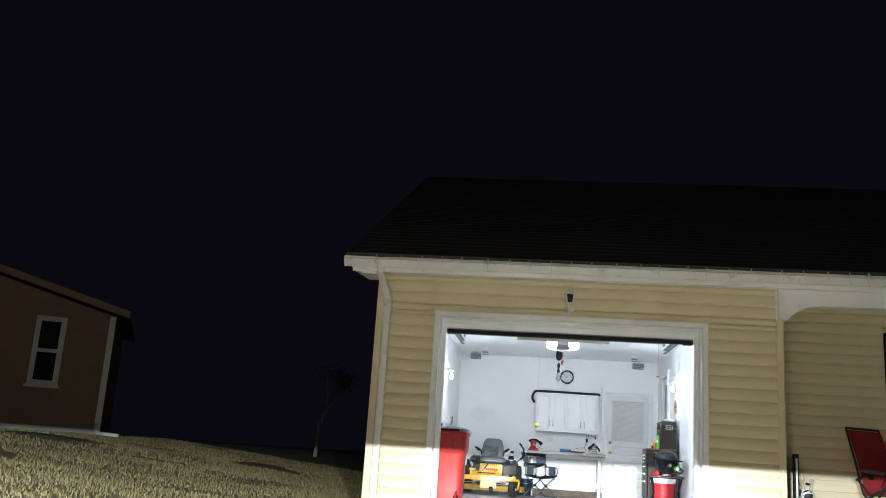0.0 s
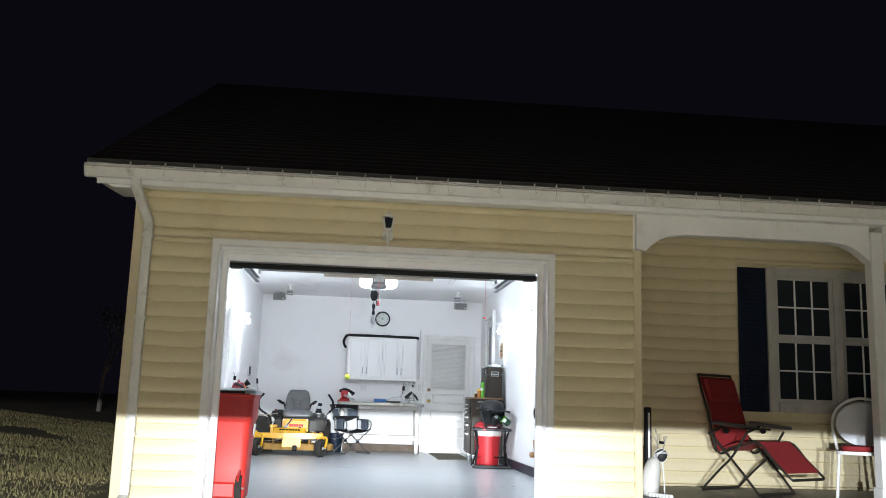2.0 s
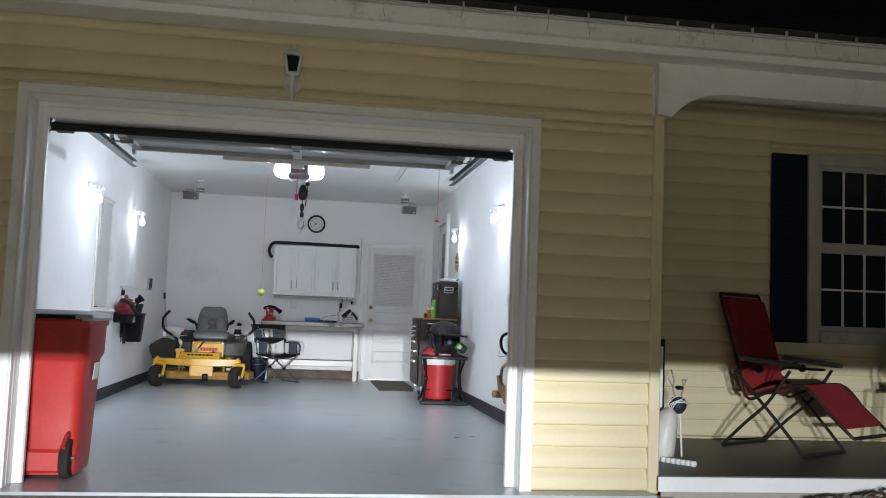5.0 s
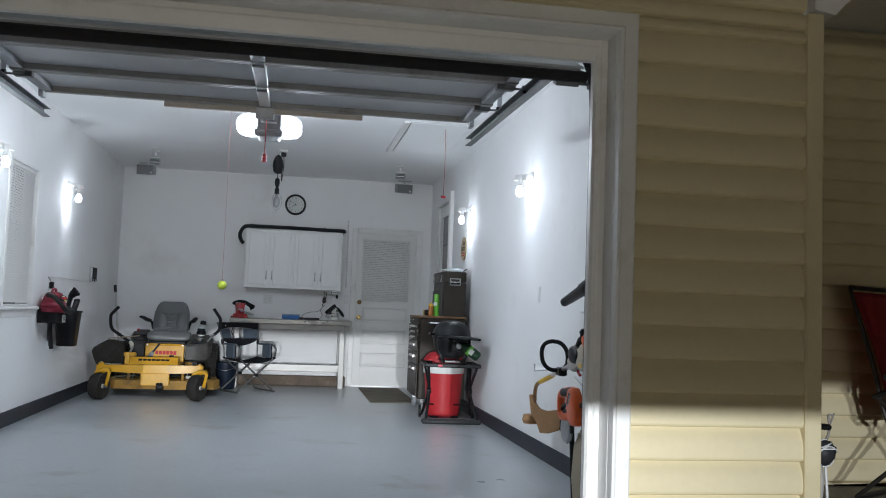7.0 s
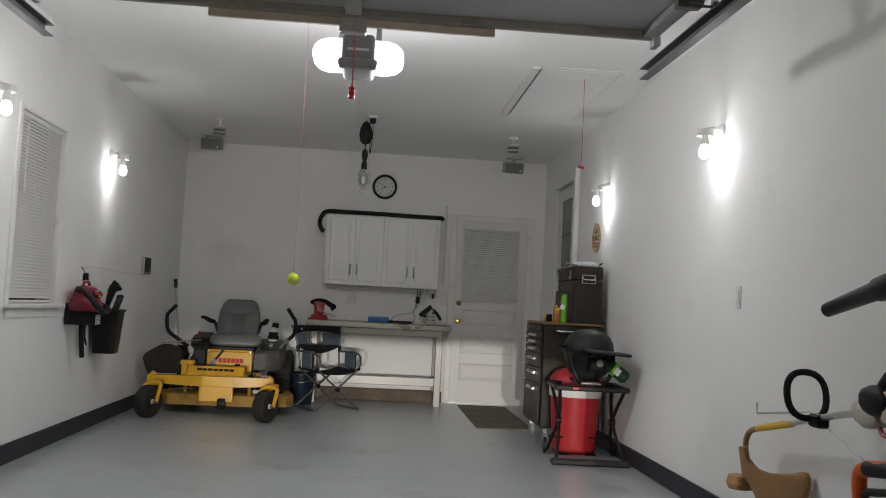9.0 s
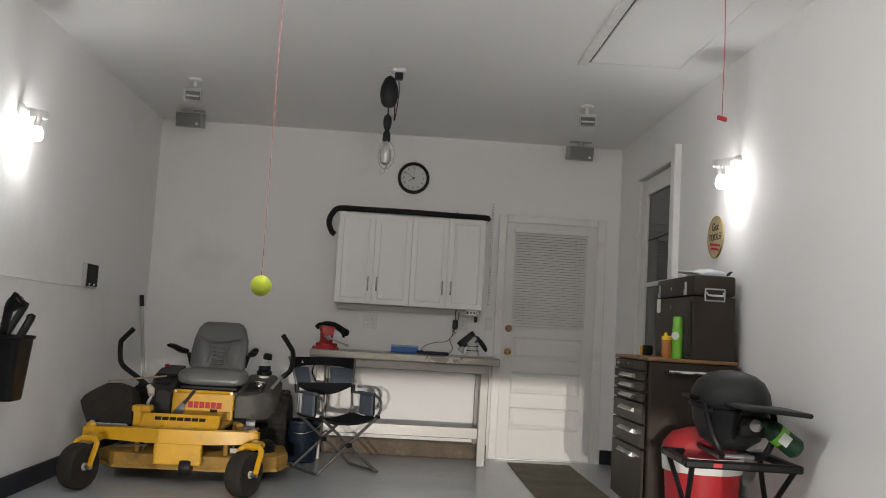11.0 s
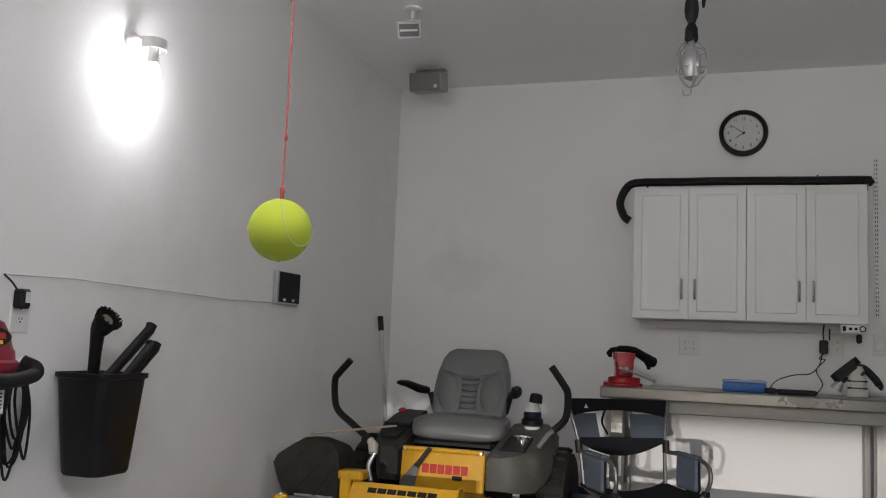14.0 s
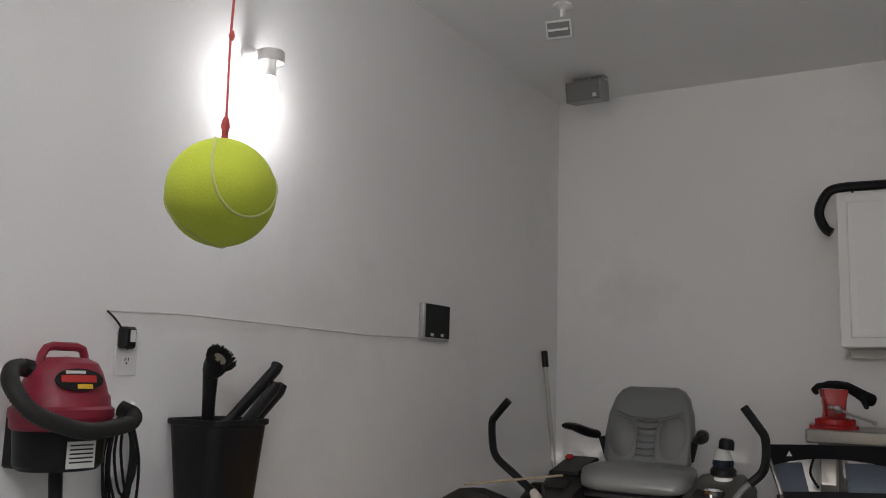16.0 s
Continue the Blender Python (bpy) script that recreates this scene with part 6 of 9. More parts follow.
def grill():
    cx, cy = 1.765, 5.18
    t = thing("portable_grill", (cx, cy, 0.556), "black portable gas grill with closed lid and side table", "grill", rz=-4)
    part("lid", lathe(bmesh.new(), [(0.235, 0.0), (0.238, 0.02), (0.228, 0.09), (0.196, 0.155), (0.14, 0.20), (0.065, 0.224), (0, 0.23)], 36, Matrix.Translation((0, 0, 0.235)) @ Matrix.Diagonal((0.77, 0.94, 0.72, 1))), GRILL, t, "smooth black domed lid", 60)
    part("lid_rim", lathe(bmesh.new(), [(0.236, -0.012), (0.244, -0.008), (0.244, 0.008), (0.236, 0.012)], 36, Matrix.Translation((0, 0, 0.235)) @ Matrix.Diagonal((0.77, 0.94, 1, 1))), BLACK, t)
    part("tub", lathe(bmesh.new(), [(0, 0.03), (0.10, 0.035), (0.18, 0.08), (0.222, 0.16), (0.232, 0.225)], 32, Matrix.Diagonal((0.76, 0.93, 1, 1))), GRILL, t)
    part("badge", lathe(bmesh.new(), [(0.024, 0.0), (0.024, 0.004), (0, 0.005)], 16, Matrix.Translation((-0.075, -0.135, 0.345)) @ Matrix.Rotation(radians(52), 4, "X") @ Matrix.Rotation(radians(-24), 4, "Y")), CHAR, t, "plain round grey badge")
    part("lid_handle", rod(bmesh.new(), [(-0.15, -0.07, 0.262), (-0.205, -0.085, 0.270), (-0.205, 0.075, 0.270), (-0.15, 0.06, 0.262)], 0.012, 8), BLACK, t)
    for sx in (-1, 1):
        part("leg_arch", rod(bmesh.new(), curve_points([(sx * 0.155, -0.13, 0.24), (sx * 0.14, -0.20, 0.12), (sx * 0.09, -0.19, 0.02), (sx * 0.08, 0.0, 0.012), (sx * 0.09, 0.19, 0.02)], 5), 0.015, 8), BLACK, t)
    for x, z in ((-0.15, 0.22), (-0.105, 0.035)):
        part("rivet", lathe(bmesh.new(), [(0.012, 0), (0.010, 0.005), (0, 0.006)], 10, Matrix.Translation((x, -0.205, z)) @ Matrix.Rotation(radians(90), 4, "X")), CHAR, t)
    part("side_table", box(bmesh.new(), (0.07, -0.27, 0.244), (0.31, 0.33, 0.022), 0.009, rotation(0, 4), 2), GRILL, t, "black folding side table")
    part("table_arm", rod(bmesh.new(), [(-0.03, -0.16, 0.10), (-0.04, -0.26, 0.228)], 0.014, 8), BLACK, t)
    part("control_box", box(bmesh.new(), (0.05, -0.185, 0.155), (0.15, 0.09, 0.09), 0.012, None, 2), BLACK, t)
    part("control_knob", lathe(bmesh.new(), [(0.028, 0.0), (0.028, 0.012), (0.016, 0.02), (0, 0.02)], 14, Matrix.Translation((0.045, -0.232, 0.165)) @ Matrix.Rotation(radians(90), 4, "X")), SILVER, t)
    bot = Matrix.Translation((0.235, -0.25, 0.062)) @ Matrix.Rotation(radians(-54), 4, "Y")
    part("gas_bottle", lathe(bmesh.new(), [(0.0, 0.0), (0.035, 0.004), (0.048, 0.02), (0.048, 0.14), (0.04, 0.165), (0.015, 0.185), (0.015, 0.205)], 20, bot), DARK_GREEN, t, "dark green gas bottle lying slanted")
    part("bottle_label", lathe(bmesh.new(), [(0.0488, 0.095), (0.0488, 0.13), (0.046, 0.14), (0.044, 0.14)], 20, bot), GREEN, t, "light green band")
    part("bottle_tag", box(bmesh.new(), (0.155, -0.298, 0.115), (0.05, 0.004, 0.045), 0.001, rotation(0, -54)), PAPER, t, "white paper tag")
    part("drip_pan", box(bmesh.new(), (0.0, -0.10, 0.012), (0.15, 0.12, 0.018), 0.008), SILVER, t, "crumpled foil drip pan")
    s = thing("grill_stand", (cx, cy + 0.02, 0), "black folding X-leg grill stand with a foot bar", "grill stand", rz=-4)
    part("tray_front", box(bmesh.new(), (0, -0.235, 0.535), (0.53, 0.05, 0.036), 0.008), BLACK, s)
    part("tray_back", box(bmesh.new(), (0, 0.20, 0.535), (0.53, 0.05, 0.036), 0.008), BLACK, s)
    for x in (-0.245, 0.245):
        part("tray_side", box(bmesh.new(), (x, -0.017, 0.535), (0.04, 0.39, 0.032), 0.006), BLACK, s)
        for a, b in ((-0.235, 0.235), (0.215, -0.255)):
            part("leg", rod(bmesh.new(), curve_points([(x * 0.93, a, 0.52), (x * 0.80, (a + b) / 2 * 1.0, 0.28), (x * 0.98, b, 0.03)], 4), 0.013, 8), BLACK, s)
        part("pivot", lathe(bmesh.new(), [(0.028, -0.02), (0.028, 0.02), (0, 0.021)], 12, Matrix.Translation((x * 0.80, -0.01, 0.28)) @ Matrix.Rotation(radians(90), 4, "Y")), BLACK, s)
        part("wheel", rod(bmesh.new(), [(x * 1.02, 0.225, 0.06), (x * 1.1, 0.225, 0.06)], 0.06, 16), BLACK, s)
    part("foot_bar", box(bmesh.new(), (0, -0.26, 0.022), (0.56, 0.07, 0.044), 0.014), CHAR, s)
    part("red_button", box(bmesh.new(), (-0.12, -0.262, 0.535), (0.04, 0.006, 0.02), 0.002), RED_PLASTIC, s)
    part("cross_bar", rod(bmesh.new(), [(-0.235, 0.2, 0.13), (0.235, 0.2, 0.13)], 0.008, 6), BLACK, s)


grill()


def wall_shelf():
    t = thing("wall_shelf", (RW, 0.925, 1.080), "plain white wall shelf on brackets", "shelf")
    part("board", box(bmesh.new(), (-0.135, 0.0, -0.010), (0.27, 1.12, 0.02), 0.004), TRIM, t)
    for y in (-0.35, 0.38):
        bm = bmesh.new()
        slab(bm, [(0, -0.022), (-0.24, -0.022), (-0.24, -0.045), (-0.03, -0.27), (0, -0.27)], 0.02, Matrix.Translation((0, y, 0)) @ FACE_Y)
        part("bracket", bm, TRIM, t)


wall_shelf()


def leaf_blower():
    t = thing("leaf_blower", (1.90, 1.325, 1.084), "orange and off-white petrol leaf blower with black nozzle on the shelf", "leaf blower")

    def side(name, out, x0, x1, mat, label="", bev=0.018):
        return part(name, slab(bmesh.new(), out, x1 - x0, Matrix.Translation((x0, 0, 0)) @ FACE_X, bev), mat, t, label, 50)

    part("fan_housing", lathe(bmesh.new(), [(0.0, -0.06), (0.095, -0.06), (0.118, -0.04), (0.118, 0.04), (0.095, 0.06), (0, 0.06)], 28, Matrix.Translation((0.06, -0.20, 0.130)) @ Matrix.Rotation(radians(90), 4, "Y")), OFFWHITE, t, "off-white fan housing")
    en = side("engine", [(0.172, 0.125), (0.155, 0.188), (0.09, 0.225), (0.025, 0.245), (-0.05, 0.225), (-0.05, 0.085), (0.05, 0.060), (0.12, 0.068), (0.158, 0.09)], -0.055, 0.020, ORANGE, "orange engine shroud", 0.020)
    part("starter_cover", lathe(bmesh.new(), [(0.062, 0.0), (0.060, 0.012), (0.048, 0.020), (0, 0.022)], 24, Matrix.Translation((-0.052, 0.105, 0.130)) @ Matrix.Rotation(radians(-90), 4, "Y")), RED_PLASTIC, en, "dark orange starter cover")
    part("badge", lathe(bmesh.new(), [(0.027, 0.0), (0.027, 0.004), (0, 0.005)], 18, Matrix.Translation((-0.073, 0.115, 0.126)) @ Matrix.Rotation(radians(-90), 4, "Y")), PAPER, en, "plain white badge")
    for k in range(4):
        part("cooling_slot", box(bmesh.new(), (-0.052, 0.10 - 0.022 * k, 0.205 + 0.004 * k), (0.012, 0.010, 0.030), 0.003, rotation(-25)), INK, en)
    part("choke_arm", box(bmesh.new(), (-0.060, 0.035, 0.175), (0.016, 0.075, 0.012), 0.004, rotation(12)), BLACK, en)
    tk = side("fuel_tank", [(0.01, 0.152), (-0.145, 0.152), (-0.168, 0.128), (-0.165, 0.078), (-0.10, 0.058), (0.0, 0.066), (0.022, 0.11)], -0.075, 0.0, CREAM_TANK, "cream plastic fuel tank", 0.024)
    part("warning_label", box(bmesh.new(), (-0.0765, -0.122, 0.122), (0.002, 0.046, 0.028), 0.001), YELLOW_CAP, tk, "plain yellow label")
    side("filter_cover", [(0.032, 0.225), (-0.02, 0.245), (-0.15, 0.238), (-0.172, 0.21), (-0.168, 0.158), (0.02, 0.158)], -0.085, -0.01, BLACK, "black air filter cover", 0.020)
    part("handle", rod(bmesh.new(), curve_points([(-0.03, 0.03, 0.225), (-0.03, 0.038, 0.285), (-0.03, 0.01, 0.308), (-0.03, -0.06, 0.308), (-0.03, -0.12, 0.285), (-0.03, -0.155, 0.22), (-0.03, -0.16, 0.12)], 5), 0.021, 12, flat=0.8), OFFWHITE, t, "off-white loop handle")
    part("trigger", box(bmesh.new(), (-0.03, 0.004, 0.276), (0.022, 0.024, 0.030), 0.006), BLACK, t)
    nz = part("nozzle", rod(bmesh.new(), [(-0.03, 0.12, 0.150), (-0.032, 0.18, 0.138), (-0.034, 0.30, 0.112), (-0.036, 0.31, 0.109), (-0.045, 0.62, 0.040)], [0.042, 0.044, 0.042, 0.034, 0.027], 18), BLACK, t, "black blower tube")
    part("nozzle_mouth", rod(bmesh.new(), [(-0.045, 0.6205, 0.0398), (-0.045, 0.622, 0.0394)], 0.022, 14), INK, nz)
    part("base_guard", box(bmesh.new(), (-0.03, 0.02, 0.030), (0.12, 0.16, 0.050), 0.015), BLACK, t)
    for k in range(4):
        part("cooling_fin", rod(bmesh.new(), curve_points([(-0.093, 0.110, 0.006 + 0.010 * k), (-0.098, 0.06, 0.018 + 0.010 * k), (-0.096, -0.045, 0.014 + 0.010 * k)], 4), 0.0028, 5), GALV, t)


leaf_blower()


def string_trimmer():
    t = thing("string_trimmer", (1.80, 1.30, 0.82), "orange and off-white string trimmer hung on wall brackets", "string trimmer")
    def side(name, out, x0, x1, mat, label="", bev=0.018):
        return part(name, slab(bmesh.new(), [(0.277 - (0.277 - a) * 0.87, b) for a, b in out], x1 - x0, Matrix.Translation((x0, 0, 0)) @ FACE_X, bev), mat, t, label, 50)

    en = side("engine_shroud", [(0.10, 0.105), (0.0, 0.135), (-0.125, 0.144), (-0.168, 0.110), (-0.174, 0.052), (-0.20, 0.024), (-0.232, 0.0), (-0.22, -0.013), (-0.13, -0.020), (-0.065, -0.055), (-0.05, -0.078), (-0.028, -0.062), (-0.03, 0.01), (0.02, 0.07)], -0.025, 0.030, ORANGE, "orange engine shroud", 0.014)
    for k in range(7):
        part("cooling_slot", box(bmesh.new(), (-0.026, 0.023 - 0.0165 * k, 0.110 + 0.002 * k), (0.006, 0.008, 0.046), 0.002, rotation(-16)), INK, en)
    part("starter_ring", lathe(bmesh.new(), [(0.066, 0.0), (0.064, 0.010), (0.052, 0.016), (0, 0.016)], 24, Matrix.Translation((-0.022, -0.051, 0.035)) @ Matrix.Rotation(radians(-90), 4, "Y")), ORANGE, en)
    part("badge", lathe(bmesh.new(), [(0.040, 0.0), (0.040, 0.004), (0, 0.005)], 22, Matrix.Translation((-0.038, -0.055, 0.032)) @ Matrix.Rotation(radians(-90), 4, "Y")), PAPER, en, "plain white badge")
    part("choke_lever", box(bmesh.new(), (-0.030, -0.012, 0.102), (0.014, 0.020, 0.05), 0.004, rotation(30)), BLACK, en)
    ex = part("exhaust", box(bmesh.new(), (-0.01, -0.134, 0.083), (0.05, 0.048, 0.062), 0.010, rotation(14)), BLACK, t, "black muffler guard")
    for k in range(8):
        part("guard_hole", box(bmesh.new(), Vector((-0.036, -0.134, 0.083)) + rotation(14) @ Vector((0, -0.012 + 0.024 * (k % 2), -0.022 + 0.0145 * (k // 2))), (0.003, 0.015, 0.008), 0.002, rotation(14)), GREY_LID, ex)
    part("spark_cap", rod(bmesh.new(), [(0.0, 0.101, 0.108), (0.0, 0.121, 0.140), (0.0, 0.127, 0.150)], [0.022, 0.024, 0.014], 12), BLACK, t)
    part("intake_elbow", rod(bmesh.new(), [(-0.01, 0.167, 0.060), (-0.01, 0.132, 0.094), (-0.01, 0.088, 0.106)], 0.020, 10), BLACK, t)
    tk = side("fuel_tank", [(0.085, 0.070), (0.03, 0.082), (-0.015, 0.045), (-0.030, -0.02), (-0.045, -0.055), (0.0, -0.080), (0.06, -0.076), (0.12, -0.046), (0.15, -0.028), (0.105, 0.03)], -0.035, 0.025, CREAM_TANK, "cream plastic fuel tank", 0.024)
    part("warning_label", box(bmesh.new(), (-0.0365, 0.062, -0.041), (0.002, 0.046, 0.024), 0.001, rotation(-6)), YELLOW_CAP, tk, "plain yellow label")
    side("filter_cover", [(0.277, 0.010), (0.262, 0.045), (0.200, 0.064), (0.12, 0.060), (0.072, 0.030), (0.078, -0.006), (0.13, -0.036), (0.19, -0.042), (0.25, -0.028)], -0.045, 0.025, BLACK, "black air filter cover", 0.024)
    side("clutch_housing", [(0.365, -0.008), (0.30, -0.012), (0.23, -0.028), (0.165, -0.044), (0.185, -0.076), (0.27, -0.090), (0.35, -0.066)], -0.02, 0.035, OFFWHITE, "off-white clutch housing", 0.018)
    part("trigger", rod(bmesh.new(), curve_points([(0.0, 0.20, -0.075), (0.0, 0.185, -0.092), (0.0, 0.158, -0.098)]), 0.008, 6), RED_PLASTIC, t, "red throttle trigger")
    part("shaft", rod(bmesh.new(), [(0.02, 0.33, -0.040), (0.062, 0.60, -0.085), (0.13, 1.388, -0.237)], 0.0125, 10), ALU, t, "bare aluminium shaft")
    part("yellow_sleeve", rod(bmesh.new(), [(0.097, 0.98, -0.161), (0.128, 1.36, -0.232)], 0.0155, 10), YELLOW_CAP, t, "yellow striped sleeve")
    part("curved_end", rod(bmesh.new(), curve_points([(0.13, 1.38, -0.236), (0.13, 1.46, -0.262), (0.13, 1.50, -0.32), (0.13, 1.498, -0.44)], 5), 0.0135, 10), TAN, t, "stained curved shaft end")
    loop = [(0.033 + 0.088 * math.copysign(abs(math.cos(a)) ** 0.85, math.cos(a)) - 0.012 * math.sin(a), 0.745 + 0.02 * math.cos(a), -0.025 + 0.088 * math.copysign(abs(math.sin(a)) ** 0.85, math.sin(a))) for a in [2 * math.pi * k / 28 for k in range(28)]]
    part("loop_handle", rod(bmesh.new(), loop, 0.013, 8, closed=True), RUBBER, t, "black foam loop handle")
    part("handle_clamp", box(bmesh.new(), (0.07, 0.72, -0.118), (0.05, 0.08, 0.05), 0.008), BLACK, t)
    out = [(-0.015, 0.49), (0.032, 0.497), (0.035, 0.435), (0.083, 0.401), (0.16, 0.392), (0.269, 0.411), (0.345, 0.432), (0.364, 0.425), (0.374, 0.392), (0.359, 0.337), (0.308, 0.288), (0.202, 0.253), (0.115, 0.245), (0.096, 0.287), (0.071, 0.332), (0.014, 0.361)]
    gm = Matrix.Translation((0.10, 1.455, -0.82)) @ Matrix.Rotation(radians(-68.3), 4, "Z") @ Matrix.Rotation(radians(90), 4, "X")
    gd = part("guard", slab(bmesh.new(), out, 0.022, gm, 0.007), TAN, t, "tan stained plastic guard")
    rim = [gm @ Vector((p[0], p[1], -0.004)) for p in curve_points([(x, y, 0) for x, y in out[2:11]], 4)]
    part("guard_rim", rod(bmesh.new(), rim, 0.008, 6), TAN, gd)
    part("trim_head", lathe(bmesh.new(), [(0, -0.035), (0.055, -0.035), (0.065, -0.01), (0.055, 0.025), (0, 0.03)], 18, Matrix.Translation((0.11, 1.50, -0.495))), TAN, t, "string head")
    for y in (1.17, 0.02):
        part("wire_hook", rod(bmesh.new(), [(0.27, y, -0.13 if y > 1 else 0.03), (0.03, y, -0.145 if y > 1 else 0.02), (0.03, y, -0.10 if y > 1 else 0.05)], 0.005, 6), STEEL, t, "steel wire hook")
    part("wire_brace", rod(bmesh.new(), [(0.265, 1.05, -0.17), (0.265, 0.62, -0.30)], 0.004, 6), STEEL, t)
    part("wire_brace", rod(bmesh.new(), [(0.265, 0.02, 0.02), (0.265, -0.25, -0.16)], 0.004, 6), STEEL, t)


string_trimmer()


def lawn_edger():
    t = thing("electric_edger", (1.68, 1.30, 0), "orange handled lawn edger with black shaft leaning by the wall", "lawn edger")
    part("grip_loop", rod(bmesh.new(), curve_points([(0, -0.10, 0.655), (0, 0.0, 0.646), (0, 0.085, 0.628), (0, 0.105, 0.60), (0, 0.10, 0.545), (0, 0.085, 0.516), (0, 0.0, 0.512), (0, -0.09, 0.535)], 5), 0.022, 12, flat=1.15), ORANGE, t, "orange loop grip")
    part("top_grip", rod(bmesh.new(), [(0, 0.06, 0.637), (0, -0.09, 0.656)], 0.0245, 12), BLACK, t, "black grip pad")
    part("trigger_bar", rod(bmesh.new(), [(0, 0.085, 0.543), (0, 0.055, 0.568), (0, -0.07, 0.590)], 0.012, 8), BLACK, t)
    mo = part("motor", slab(bmesh.new(), [(-0.085, 0.668), (-0.165, 0.686), (-0.205, 0.660), (-0.262, 0.555), (-0.255, 0.50), (-0.16, 0.485), (-0.105, 0.52), (-0.125, 0.60)], 0.055, Matrix.Translation((-0.042, 0, 0)) @ FACE_X, 0.02), ORANGE, t, "orange motor body", 50)
    part("vent_plate", box(bmesh.new(), (-0.044, -0.150, 0.622), (0.006, 0.020, 0.070), 0.003, rotation(28)), CHROME, mo, "silver vent plate")
    for k in range(4):
        part("vent_slot", box(bmesh.new(), Vector((-0.048, -0.150, 0.622)) + rotation(28) @ Vector((0, 0, -0.024 + 0.016 * k)), (0.002, 0.014, 0.006), 0, rotation(28)), INK, mo)
    part("shaft", rod(bmesh.new(), curve_points([(0.0, -0.24, 0.600), (0, -0.36, 0.618), (0, -0.50, 0.635), (0.02, -0.57, 0.615), (0.06, -0.62, 0.50)]), 0.017, 10), BLACK, t, "black guide bar")
    part("edge_wheel", lathe(bmesh.new(), [(0, -0.012), (0.03, -0.018), (0.07, -0.012), (0.08, 0), (0.07, 0.012), (0.03, 0.018), (0, 0.012)], 24, Matrix.Translation((0.0, 0.0, 0.455)) @ Matrix.Rotation(radians(90), 4, "Y")), GALV, t, "dark metal wheel")
    part("blade_guard", rod(bmesh.new(), [(0.0, 0.09 * math.cos(a), 0.455 + 0.09 * math.sin(a)) for a in (-0.2, 0.3, 0.8, 1.3, 1.8, 2.3, 2.8, 3.3)], 0.012, 8), CHAR, t)
    part("long_pole", rod(bmesh.new(), [(0.02, -0.02, 0.47), (0.06, 0.03, 0.0)], 0.014, 8), BLACK, t)
    c = thing("beige_sack", (1.80, 1.09, 0), "beige cloth sack slumped on the floor by the wall", "sack")
    rings = []
    for w, d, z in ((0.17, 0.30, 0.0), (0.22, 0.38, 0.03), (0.23, 0.40, 0.22), (0.22, 0.38, 0.38), (0.17, 0.31, 0.46), (0.09, 0.18, 0.50), (0.02, 0.06, 0.512)):
        rings.append([(x + 0.006 * math.sin(9 * y + 14 * z), y + 0.01 * math.sin(7 * z + 20 * x), z) for x, y in rounded(w, d, min(w, d) * 0.4, 5)])
    part("cloth", loft(bmesh.new(), rings), SACK, c, sharp=60)
    part("fold", rod(bmesh.new(), curve_points([(-0.085, 0.12, 0.44), (-0.10, 0.03, 0.455), (-0.07, -0.08, 0.48)]), 0.006, 6), SACK, c)


lawn_edger()
solid("door_mat", slab(bmesh.new(), rounded(0.52, 1.78, 0.02, 3, 1.41, 7.54), 0.009), MAT, "brown patterned floor mat lying before the back door", "mat")


# ---- left wall and floor ----
def side_window():
    y0, y1, z0, z1 = WIN
    t = thing("window_2", (LW, y0, z0), "white side window with lowered mini blind", "window")
    t["kind"] = "structure"
    w, h = y1 - y0, z1 - z0
    part("reveal_near", box(bmesh.new(), (-0.06, 0.008, h / 2), (0.12, 0.016, h), 0.002), TRIM, t)
    part("reveal_far", box(bmesh.new(), (-0.06, w - 0.008, h / 2), (0.12, 0.016, h), 0.002), TRIM, t)
    part("reveal_top", box(bmesh.new(), (-0.06, w / 2, h - 0.008), (0.12, w - 0.034, 0.016), 0.002), TRIM, t)
    part("window_sill", box(bmesh.new(), (-0.03, w / 2, -0.012), (0.17, w + 0.10, 0.026), 0.006), TRIM, t)
    part("apron", box(bmesh.new(), (0.007, w / 2, -0.055), (0.014, w + 0.04, 0.06), 0.003), TRIM, t)
    part("pane", box(bmesh.new(), (-0.13, w / 2, h / 2), (0.006, w - 0.03, h - 0.03)), WINDOW_GLASS, t)
    head = part("blind_headrail", box(bmesh.new(), (-0.035, w / 2, h - 0.032), (0.035, w - 0.045, 0.03), 0.003), BLIND, t)
    n = 52
    for k in range(n):
        part("slat", box(bmesh.new(), (-0.035, w / 2, h - 0.055 - (h - 0.078) * k / n), (0.025, w - 0.05, 0.0016), 0, rotation(0, 63)), BLIND, head)
    part("blind_bottom", box(bmesh.new(), (-0.035, w / 2, 0.014), (0.026, w - 0.05, 0.016), 0.003), BLIND, head)
    part("tilt_wand", rod(bmesh.new(), [(-0.012, 0.16, h - 0.05), (-0.012, 0.165, h - 0.50)], 0.004, 6), CABINET, head)
    for nm, c, s in (("casing_near", (0.006, -0.015, h / 2), (0.014, 0.05, h + 0.02)),):
        part(nm, box(bmesh.new(), c, s, 0.003), TRIM, t)


side_window()


